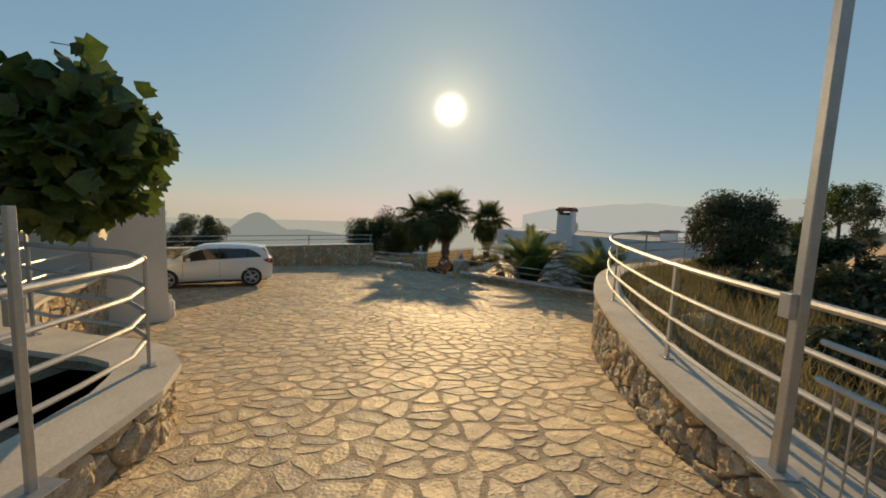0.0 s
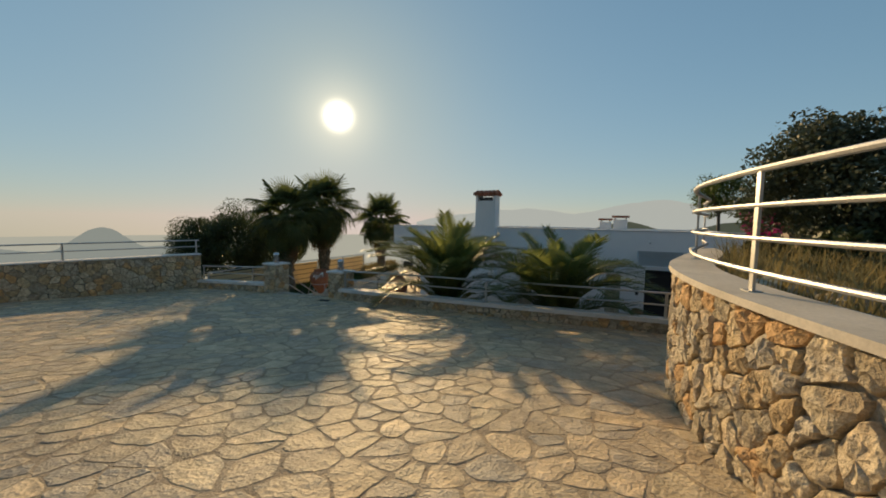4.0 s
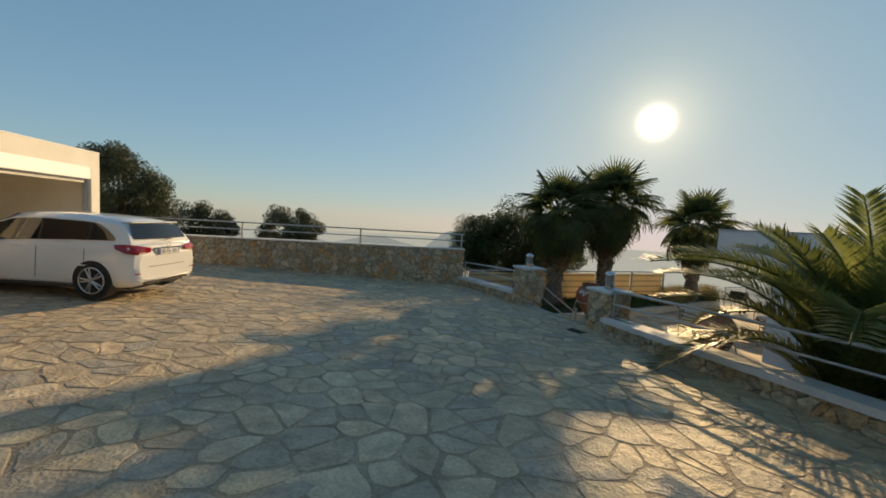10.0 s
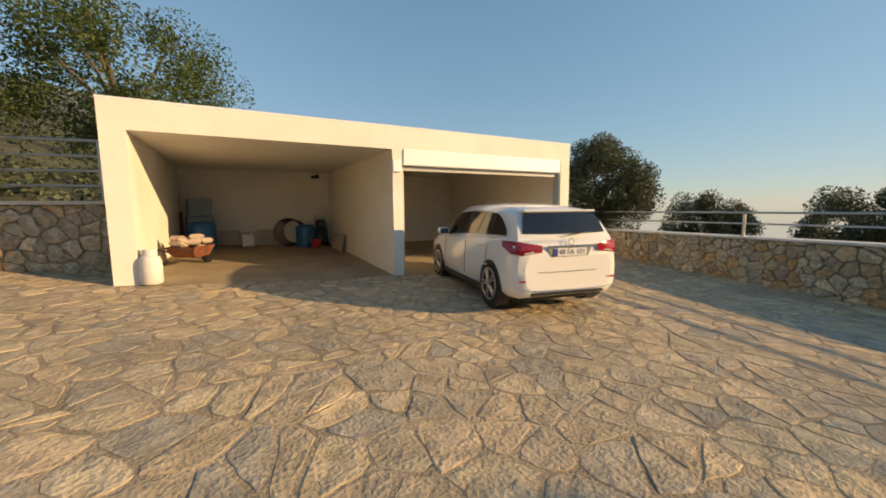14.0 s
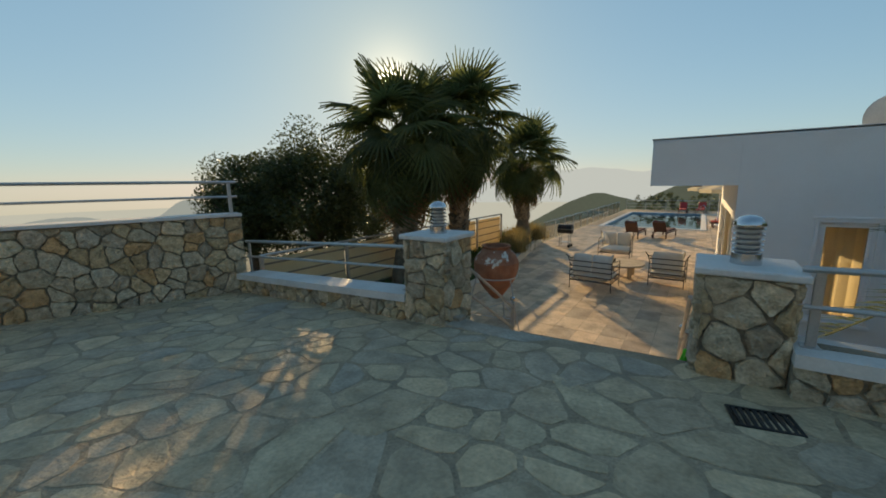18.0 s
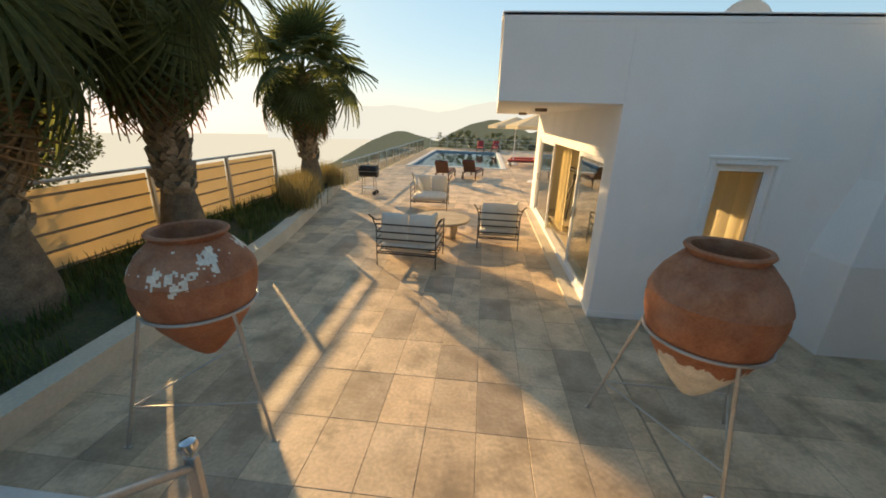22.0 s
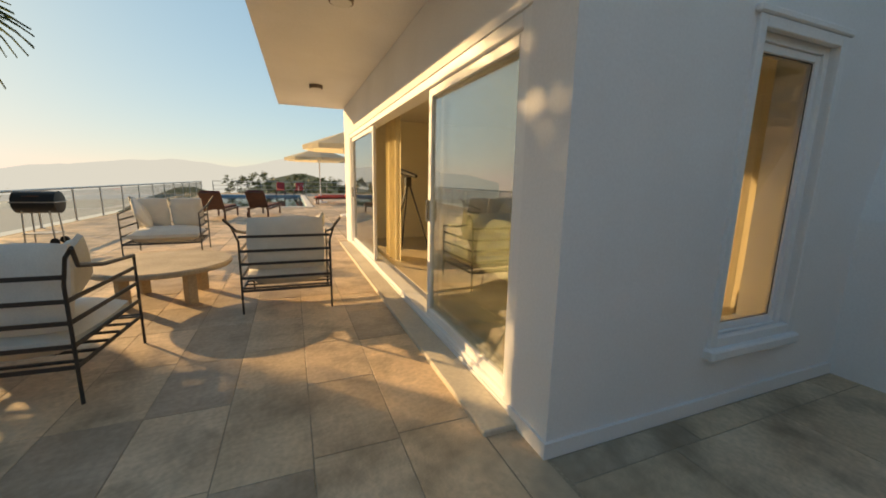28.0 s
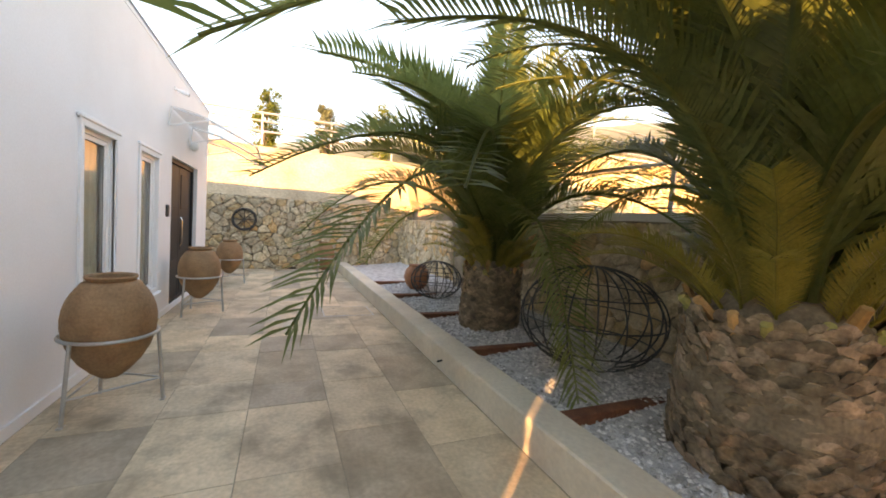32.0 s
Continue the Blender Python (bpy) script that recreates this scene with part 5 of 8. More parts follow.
for k, (x, y, z, s) in enumerate(((13.5, 5.0, 2.6, 0.9), (15.5, 7.5, 2.8, 1.1), (22.0, -0.7, 4.3, 0.95), (22.6, -3.4, 4.4, 0.9), (23.0, -6.5, 4.5, 1.1), (19.5, 5.0, 4.0, 0.9))):
    tree("bank_tree", x, y, z, (s * 1.9, s * 0.75, s * 0.75, s * 1.5), 2600, 0.09, OLIVE if k % 2 else ACACIA, 80 + k, "small slender tree on the bank behind the villa", "tree", 0.07, 44, group="bank trees")
tree("ash_tree", 16.4, 28.5, -0.3, (7.0, 2.1, 2.1, 2.0), 4000, 0.16, ACACIA, 88, "light-green leafy tree beyond the villa roof", trunk_r=0.16, clumps=50)
tree("carob_tree", 20.5, 17.0, 0.0, (4.6, 2.6, 2.6, 1.7), 6000, 0.14, DARKLEAF, 89, "dark evergreen tree beyond the end of the villa", trunk_r=0.18, clumps=60)
# plants on the far slope, uncountable
g = Geo()
r = random.Random(90)
for _ in range(1150):
    a, d = radians(r.uniform(135, 215)), 26 + 110 * r.random() ** 1.4
    x, y = -math.sin(a) * d, math.cos(a) * d
    s = r.uniform(0.8, 2.2)
    leaf_cloud(g, (x, y, land_z(x, y) + s * 0.5), (s, s, s * 0.7), 70, 0.5, r, 8)
tagged(part("hillside_shrubs", g, OLIVE), "scattered wild shrubs on the hillside behind the garage", "shrubs", kind="stuff")

# grass and flowers in the terrace planter
g, dry = Geo(), Geo()


def blade(g, x, y, z, h, r, lean=0.5):
    a = r.uniform(0, 6.3)
    dx, dy = math.cos(a), math.sin(a)
    w = 0.006 + 0.004 * r.random()
    b = r.uniform(0.1, lean) * h
    g.add([(x - dy * w, y + dx * w, z), (x + dy * w, y - dx * w, z), (x + dx * b * 0.4 + dy * w * 0.7, y + dy * b * 0.4 - dx * w * 0.7, z + h * 0.6), (x + dx * b, y + dy * b, z + h), (x + dx * b * 0.4 - dy * w * 0.7, y + dy * b * 0.4 + dx * w * 0.7, z + h * 0.6)], [(0, 1, 2, 4), (4, 2, 3)])


for _ in range(9000):
    s = r.uniform(0, length_of(PLANT_A) - 0.1)
    (x, y), d, nrm = along(PLANT_A, s)
    o = r.uniform(0.3, 1.9)
    x, y = x + nrm[0] * o, y + nrm[1] * o
    if noise.noise((x * 1.4, y * 1.4, 7)) > -0.15:
        blade(g, x, y, 0.2 + 0.1 * max(0, min(1.6, -5.6 - x)), r.uniform(0.08, 0.30), r)
tagged(part("planter_grass", g, GRASS), "ragged green grass in the terrace planter", "grass", kind="stuff")
for cx, cy, n in ((-6.9, 5.4, 900), (-7.2, 6.3, 900), (-7.0, 8.0, 700), (-6.4, 4.4, 400), (-7.6, 8.8, 500)):
    for _ in range(n):
        blade(dry, cx + r.gauss(0, 0.22), cy + r.gauss(0, 0.22), 0.3, r.uniform(0.4, 0.85), r, 0.75)
tagged(part("fountain_grass", dry, DRYGRASS), "pale feathery fountain grass at the planter edge", "grass", kind="stuff")
g = Geo()
for _ in range(16000):
    s = r.uniform(0, length_of(WALL_R))
    (x, y), d, nrm = along(WALL_R, s)
    o = -r.uniform(0.5, 6.5)
    blade(g, x + nrm[0] * o, y + nrm[1] * o, 3.33, r.uniform(0.15, 0.62), r, 0.8)
tagged(part("dry_weeds", g, DRYGRASS), "dry yellow weeds in the garden behind the curved wall", "weeds", kind="stuff")
for k in range(14):
    (x, y), d, nrm = along(WALL_R, r.uniform(1.5, 12))
    o = -r.uniform(0.8, 3.2)
    s = r.uniform(0.12, 0.38)
    bm = bmesh.new()
    bmesh.ops.create_icosphere(bm, subdivisions=2, radius=s)
    for v in bm.verts:
        v.co *= 1 + 0.45 * noise.noise(v.co * (1.7 / s) + Vector((k * 7, 0, 0)))
        v.co.z *= 0.7
    gg = Geo()
    gg.add([tuple(v.co) for v in bm.verts], [tuple(v.index for v in f.verts) for f in bm.faces])
    bm.free()
    rock = part("rock", gg, RUBBLE)
    rock.location = (x + nrm[0] * o, y + nrm[1] * o, 3.38)
    tagged(rock, "rough grey limestone rock in the dry garden", "rock", "garden rocks")

# ---------------------------------------------------------------- villa: openings and fittings
PANE = glass("window_pane")
PANE_COATED = glass("coated_double_pane", (0.97, 1, 0.95), clear=0.88, sheen=(2.4, 0.72, 0.12))
CURTAIN = mat("cream_curtain", (0.86, 0.76, 0.52), 0.85, 0.08, 3, 40, 0.1, translucent=0.5)
# paler, nearly opaque copy: stands in for sunlight in the closed rooms behind
CURTAIN_BRIGHTENED = mat("brightened_cream_curtain", (0.88, 0.80, 0.60), 0.85, 0.06, 3, 40, 0.1, translucent=0.08)
BLACK = mat("black_plastic", (0.015, 0.015, 0.016), 0.45, 0.2, 5, 40, 0.0)


def frame_bars(g, x0, z0, x1, z1, w, y0, y1):
    """Four bars of a window frame, in the plane y."""
    g.box(x0, y0, z0, x0 + w, y1, z1, 0.004)
    g.box(x1 - w, y0, z0, x1, y1, z1, 0.004)
    g.box(x0 + w, y0, z0, x1 - w, y1, z0 + w, 0.004)
    g.box(x0 + w, y0, z1 - w, x1 - w, y1, z1, 0.004)
    return g


def drape(g, x0, x1, y, z0, z1, fold=0.05, n=40, along_y=False):
    """A hanging curtain with folds."""
    v, f = [], []
    for k in range(n + 1):
        s = x0 + (x1 - x0) * k / n
        o = fold * math.sin(k * 1.35) + 0.3 * fold * math.sin(k * 2.7 + 1)
        for z in (z0, (z0 + z1) / 2, z1):
            v.append((y + o, s, z) if along_y else (s, y + o * (0.7 if z == z1 else 1), z))
    for k in range(n):
        for j in range(2):
            a = k * 3 + j
            f.append((a, a + 3, a + 4, a + 1))
    return g.add(v, f)


for k, (x0, x1, z0, z1) in enumerate(OPEN[:4]):
    ob = thing("window_%d" % (k + 1), (x0, 0, z0), "tall narrow white-framed window with a cream curtain inside", "window", kind="structure")
    w, h = x1 - x0, z1 - z0
    part("surround", frame_bars(Geo(), -0.06, -0.02, w + 0.06, h + 0.05, 0.06, -0.022, 0.02), STUCCO, ob)
    part("cornice", Geo().box(-0.09, -0.035, h + 0.05, w + 0.09, 0.0, h + 0.09, 0.008), STUCCO, ob)
    part("window_sill", Geo().box(-0.08, -0.06, -0.09, w + 0.08, 0.02, -0.02, 0.012), STUCCO, ob)
    part("window_frame", frame_bars(Geo(), 0.0, 0.0, w, h, 0.05, 0.03, 0.09), TRIM, ob)
    part("sash", frame_bars(Geo(), 0.05, 0.05, w - 0.05, h - 0.05, 0.045, 0.045, 0.085), TRIM, ob)
    pane = part("pane", Geo().box(0.095, 0.062, 0.095, w - 0.095, 0.068, h - 0.095), PANE, ob)
    pane.visible_shadow = False
    part("seal", frame_bars(Geo(), 0.092, 0.092, w - 0.092, h - 0.092, 0.008, 0.058, 0.064), BLACK, ob)
    if not k:
        part("curtain", drape(Geo(), -0.45, -0.065, 0.36, -0.28, h + 0.35, 0.015, 8), CURTAIN, ob)
    part("curtain", drape(Geo(), 0.0 if k else -0.02, w * 0.98 if k else w + 0.4, 0.125 if k else 0.36, 0.06 if k else -0.28, h + (-0.06 if k else 0.35), 0.02, 26), CURTAIN_BRIGHTENED if k else CURTAIN, ob)

# sliding doors
ob = thing("sliding_door", (0.06, D0, DZ0), "white-framed sliding glass doors, one leaf pushed open", "door", kind="structure")
part("jamb", Geo().box(-0.05, 0, 0, 0.12, 0.09, DZ1 - DZ0, 0.006), TRIM, ob)
part("jamb", Geo().box(-0.05, D1 - D0 - 0.09, 0, 0.12, D1 - D0, DZ1 - DZ0, 0.006), TRIM, ob)
part("head", Geo().box(-0.05, 0.09, DZ1 - DZ0 - 0.08, 0.12, D1 - D0 - 0.09, DZ1 - DZ0, 0.006), TRIM, ob)
part("track", Geo().box(-0.05, 0.09, 0, 0.12, D1 - D0 - 0.09, 0.045, 0.006), TRIM, ob)
for y0, y1, x in ((0.09, 1.60, 0.0), (0.12, 1.63, 0.06), (4.10, 6.21, 0.0)):
    leaf = part("leaf_frame", Geo().box(x - 0.02, y0, 0.045, x + 0.025, y0 + 0.07, 2.11, 0.004).box(x - 0.02, y1 - 0.07, 0.045, x + 0.025, y1, 2.11, 0.004)
                .box(x - 0.02, y0 + 0.07, 0.045, x + 0.025, y1 - 0.07, 0.12, 0.004).box(x - 0.02, y0 + 0.07, 2.04, x + 0.025, y1 - 0.07, 2.11, 0.004), TRIM, ob)
    pane = part("pane", Geo().box(x, y0 + 0.07, 0.12, x + 0.006, y1 - 0.07, 2.04), PANE_COATED, leaf)
    pane.visible_shadow = False
    part("handle", Geo().box(x - 0.05, y1 - 0.05, 0.95, x - 0.02, y1 - 0.02, 1.15, 0.006), CHROME, leaf)

# entrance door with its glass canopy
ob = thing("door_entrance", (9.26, 0.06, 0.0), "black double entrance door in a black frame", "door", kind="structure")
part("door_frame", frame_bars(Geo(), 0.0, 0.0, 1.84, 2.40, 0.07, 0.0, 0.12), DARK_DOOR, ob)
for x0, x1 in ((0.07, 0.915), (0.925, 1.77)):
    leaf = part("door_leaf", Geo().box(x0, 0.04, 0.02, x1, 0.09, 2.33, 0.006), DARK_DOOR, ob)
    for z in (0.12, 0.86, 1.60):
        part("panel", Geo().box(x0 + 0.1, 0.03, z, x1 - 0.1, 0.042, z + 0.6, 0.008), DARK_DOOR, leaf)
part("door_handle", Geo().tube([(0.86, 0.0, 0.95), (0.86, -0.03, 1.0), (0.86, -0.03, 1.4), (0.86, 0.0, 1.45)], 0.012, 8), CHROME, ob, smooth=True)
canopy = thing("door_canopy", (8.97, -0.02, 2.92), "clear curved canopy on white brackets over the entrance", "canopy")
g = Geo()
n = 10
for k in range(n + 1):
    s = k / n
    for x in (0.0, 2.88):
        g.v.append((x, -1.15 * s, 0.16 - 0.42 * s ** 1.7))
for k in range(n):
    g.f.append((2 * k, 2 * k + 1, 2 * k + 3, 2 * k + 2))
part("sheet", g, glass("canopy_sheet", (0.75, 0.78, 0.78), 0.05, 0.8), canopy)
for x in (0.02, 1.43, 2.86):
    part("bracket", Geo().tube([(x, 0, -0.12), (x, -0.02, 0.15), (x, -0.45, 0.06), (x, -1.12, -0.26)], 0.016, 8).tube([(x, 0, -0.12), (x, -0.5, 0.03)], 0.012, 8), TRIM, canopy, smooth=True)
part("front_rail", Geo().tube([(0.0, -1.15, -0.27), (2.88, -1.15, -0.27)], 0.018, 8), TRIM, canopy, smooth=True)
intercom = thing("door_intercom", (9.02, 0.0, 1.55), "small black intercom beside the entrance", "intercom")
part("case", Geo().box(-0.05, -0.03, -0.09, 0.05, 0.0, 0.09, 0.008), BLACK, intercom)
part("lens", Geo().lathe([(0.012, 0), (0.012, 0.006)], (0, -0.034, 0.04), 10), CHROME, intercom)


def wall_camera(x, z):
    ob = thing("security_camera", (x, 0, z), "small white security camera on the wall", "camera", "wall cameras")
    part("mount", Geo().box(-0.03, -0.02, -0.03, 0.03, 0.0, 0.03, 0.004), TRIM, ob)
    part("body", Geo().tube([(0, -0.02, -0.01), (0.03, -0.09, -0.03), (0.05, -0.18, -0.05)], [0.012, 0.03, 0.03], 10), TRIM, ob, smooth=True)
    part("lens", Geo().tube([(0.05, -0.18, -0.05), (0.052, -0.19, -0.052)], 0.022, 10), BLACK, ob)


wall_camera(9.3, 3.42)
wall_lamp = thing("wall_lamp", (10.3, 0.0, 2.80), "round white bulkhead lamp beside the canopy", "lamp")
part("base", Geo().box(-0.06, -0.02, -0.06, 0.06, 0, 0.06, 0.01), TRIM, wall_lamp)
part("globe", Geo().lathe([(0.02, -0.16), (0.06, -0.13), (0.075, -0.08), (0.06, -0.03), (0.03, 0.0)], (0, -0.09, 0), 16), MATS["frosted_glass"], wall_lamp, smooth=True)
for y in (2.08, 5.38):
    ob = thing("soffit_lamp", (-0.68, y, 2.84), "small round brown soffit lamp", "lamp", "soffit lamps")
    part("rim", Geo().lathe([(0.10, -0.055), (0.105, -0.02), (0.105, 0.0)], seg=24), mat("brown_metal", (0.16, 0.12, 0.09), 0.5, 0.2, 5, 40, 0), ob, smooth=True)
    part("diffuser", Geo().lathe([(0.085, -0.062), (0.085, -0.05)], seg=24), MATS["frosted_glass"], ob)

# chimney against the side wall: a broad foot that narrows to the shaft
ob = thing("chimney", (2.58, 0, 0), "white stuccoed chimney with a broad foot and a tiled cap", "chimney")
g = Geo()
levels = [(0.0, 0.0, 1.42, -0.58), (1.16, 0.0, 1.42, -0.58), (2.08, 0.25, 1.10, -0.37), (ROOF, 0.25, 1.10, -0.37), (4.90, 0.25, 1.10, -0.37)]
for z, a, b, d in levels:
    g.v += [(a, 0.0 if z < ROOF else 0.24, z), (a, d, z), (b, d, z), (b, 0.0 if z < ROOF else 0.24, z)]
for k in range(len(levels) - 1):
    for j in range(4):
        l = (j + 1) % 4
        g.f.append((k * 4 + j, k * 4 + l, k * 4 + 4 + l, k * 4 + 4 + j))
g.f.append(tuple((len(levels) - 1) * 4 + j for j in range(4)))
part("shaft", g, STUCCO, ob)
for x0, x1 in ((0.25, 0.35), (1.0, 1.10)):
    part("cap_pier", Geo().box(x0, -0.37, 4.90, x1, 0.24, 5.14), STUCCO, ob)
part("flue", Geo().box(0.39, -0.28, 4.90, 0.96, 0.16, 5.04), BLACK, ob)
part("cap_slab", Geo().box(0.20, -0.42, 5.12, 1.15, 0.28, 5.16, 0.008), ROOF_TILE, ob)
for k in range(6):
    tx = 0.245 + 0.172 * k
    part("roof_tile", Geo().tube([(tx, -0.46, 5.17), (tx, -0.07, 5.28)], 0.082, 8).tube([(tx, 0.32, 5.17), (tx, -0.07, 5.28)], 0.082, 8), ROOF_TILE, ob, smooth=True)
for x, y, w, h in ((8.1, 1.0, 0.5, 4.35), (7.5, 2.8, 0.45, 4.25)):
    ob = thing("chimney_stack", (x, y, 3.7), "short white flue stack with a tiled cap on the flat roof", "chimney", "roof stacks")
    part("shaft", Geo().box(0, 0, 0, w, w, h - 3.86, 0.01), STUCCO, ob)
    part("cap", Geo().box(-0.06, -0.06, h - 3.78, w + 0.06, w + 0.06, h - 3.70, 0.01), ROOF_TILE, ob)
    for dx in (0.03, w - 0.09):
        part("cap_pier", Geo().box(dx, 0.03, h - 3.86, dx + 0.06, w - 0.03, h - 3.78), STUCCO, ob)
dish = thing("satellite_dish", (2.5, 2.5, 3.70), "pale round satellite dish on the flat roof", "satellite dish")
part("mast", Geo().tube([(0, 0, 0), (0, 0, 0.45)], 0.025, 8), STEEL, dish, smooth=True)
g = Geo()
for k in range(7):
    rr = 0.45 * k / 6
    for j in range(28):
        t = 2 * math.pi * j / 28
        g.v.append((rr * math.cos(t), 0.35 * rr * rr - 0.05 - 0.04, 0.44 + rr * math.sin(t)))
for k in range(6):
    for j in range(28):
        l = (j + 1) % 28
        g.f.append((k * 28 + j, k * 28 + l, (k + 1) * 28 + l, (k + 1) * 28 + j))
part("reflector", g, mat("dish_grey", (0.55, 0.54, 0.50), 0.6, 0.1, 3, 40, 0.05), dish, smooth=True)
part("feed_arm", Geo().tube([(0, -0.05, 0.05), (0, 0.45, 0.32)], 0.012, 6), STEEL, dish)
part("feed_horn", Geo().tube([(0, 0.42, 0.32), (0, 0.34, 0.37)], 0.03, 10), BLACK, dish)

# living room seen through the glass
SOFA = mat("pale_sofa_fabric", (0.72, 0.68, 0.50), 0.9, 0.08, 4, 90, 0.2)
for y in (1.25, 2.95):
    ob = thing("sofa", (1.0, y, 0.055), "pale cream sofa on slim legs behind the glass", "sofa", "indoor sofas")
    part("seat", Geo().box(0.0, 0, 0.22, 0.9, 1.55, 0.42, 0.05), SOFA, ob)
    part("backrest", Geo().box(-0.02, 0, 0.24, 0.22, 1.55, 0.74, 0.06), SOFA, ob)
    for j in (0.0, 0.79):
        part("cushion", Geo().box(0.05, j + 0.02, 0.42, 0.30, j + 0.74, 0.86, 0.09), SOFA, ob)
    for a, b in ((0.06, 0.08), (0.06, 1.47), (0.84, 0.08), (0.84, 1.47)):
        part("leg", Geo().tube([(a, b, 0), (a, b, 0.22)], 0.015, 8), IRON, ob)
ob = thing("spotting_scope", (0.75, 5.0, 0.055), "black spotting scope on a tall tripod inside the door", "telescope")
for a in (90, 210, 330):
    part("tripod_leg", Geo().tube([(0.03 * math.cos(radians(a)), 0.03 * math.sin(radians(a)), 1.22), (0.42 * math.cos(radians(a)), 0.42 * math.sin(radians(a)), 0)], [0.016, 0.013], 8), BLACK, ob)
part("head", Geo().box(-0.05, -0.05, 1.2, 0.05, 0.05, 1.36, 0.012), BLACK, ob)
part("tube", Geo().tube([(-0.1, 0.16, 1.46), (-0.02, 0.0, 1.42), (0.08, -0.22, 1.37)], [0.05, 0.045, 0.03], 12), BLACK, ob, smooth=True)
for y0, y1 in ((4.35, 5.1), (0.42, 0.62)):
    part("door_curtain", drape(Geo(), y0, y1, 0.42, 0.08, 2.5, 0.04, 24, True), CURTAIN)
for o in list(scene.objects):
    if o.name.startswith("door_curtain"):
        tagged(o, "cream floor-length curtain gathered inside the glass door", "curtain", "door curtains")
ob = thing("armchair", (3.6, 5.2, 0.055), "pale indoor armchair in the living room", "armchair")
part("seat", Geo().box(-0.4, -0.4, 0.15, 0.4, 0.4, 0.42, 0.06), SOFA, ob)
part("backrest", Geo().box(0.2, -0.4, 0.3, 0.42, 0.4, 0.85, 0.06), SOFA, ob)
ob = thing("picture", (5.58, 3.2, 1.5), "dark framed picture on the living room wall", "picture")
part("picture_frame", Geo().box(-0.03, -0.6, -0.4, 0.0, 0.6, 0.4, 0.01), BLACK, ob)
part("canvas", Geo().box(-0.035, -0.54, -0.34, -0.03, 0.54, 0.34), mat("picture_canvas", (0.3, 0.26, 0.2), 0.8, 0.5, 4, 20, 0.0), ob)

# ---------------------------------------------------------------- terrace furniture
CUSHION = mat("white_cushion", (0.70, 0.67, 0.61), 0.95, 0.08, 6, 120, 0.25)
TABLE = mat("weathered_teak", (0.42, 0.34, 0.24), 0.7, 0.2, 3, 40, 0.15, second=(0.50, 0.42, 0.31))


def pillow(g, m, w, d, h):
    """A soft cushion: a block that swells in the middle."""
    n = 8
    v, f = [], []
    for side in (1, -1):
        for i in range(n + 1):
            for j in range(n + 1):
                a, b = i / n * 2 - 1, j / n * 2 - 1
                k = (1 - a ** 4) * (1 - b ** 4)
                v.append((a * w / 2 * (1 - 0.05 * b * b), b * d / 2 * (1 - 0.05 * a * a), side * (0.22 + 0.78 * k ** 0.5) * h / 2))
    k = (n + 1) ** 2
    for s in (0, 1):
        for i in range(n):
            for j in range(n):
                q = (s * k + i * (n + 1) + j, s * k + (i + 1) * (n + 1) + j, s * k + (i + 1) * (n + 1) + j + 1, s * k + i * (n + 1) + j + 1)
                f.append(q if s == 0 else q[::-1])
    ring = [i * (n + 1) for i in range(n + 1)] + [n * (n + 1) + j for j in range(1, n + 1)] + [i * (n + 1) + n for i in range(n - 1, -1, -1)] + [j for j in range(n - 1, 0, -1)]
    for a, b in zip(ring, ring[1:] + ring[:1]):
        f.append((a, b, b + k, a + k))
    return g.add(v, f, m)


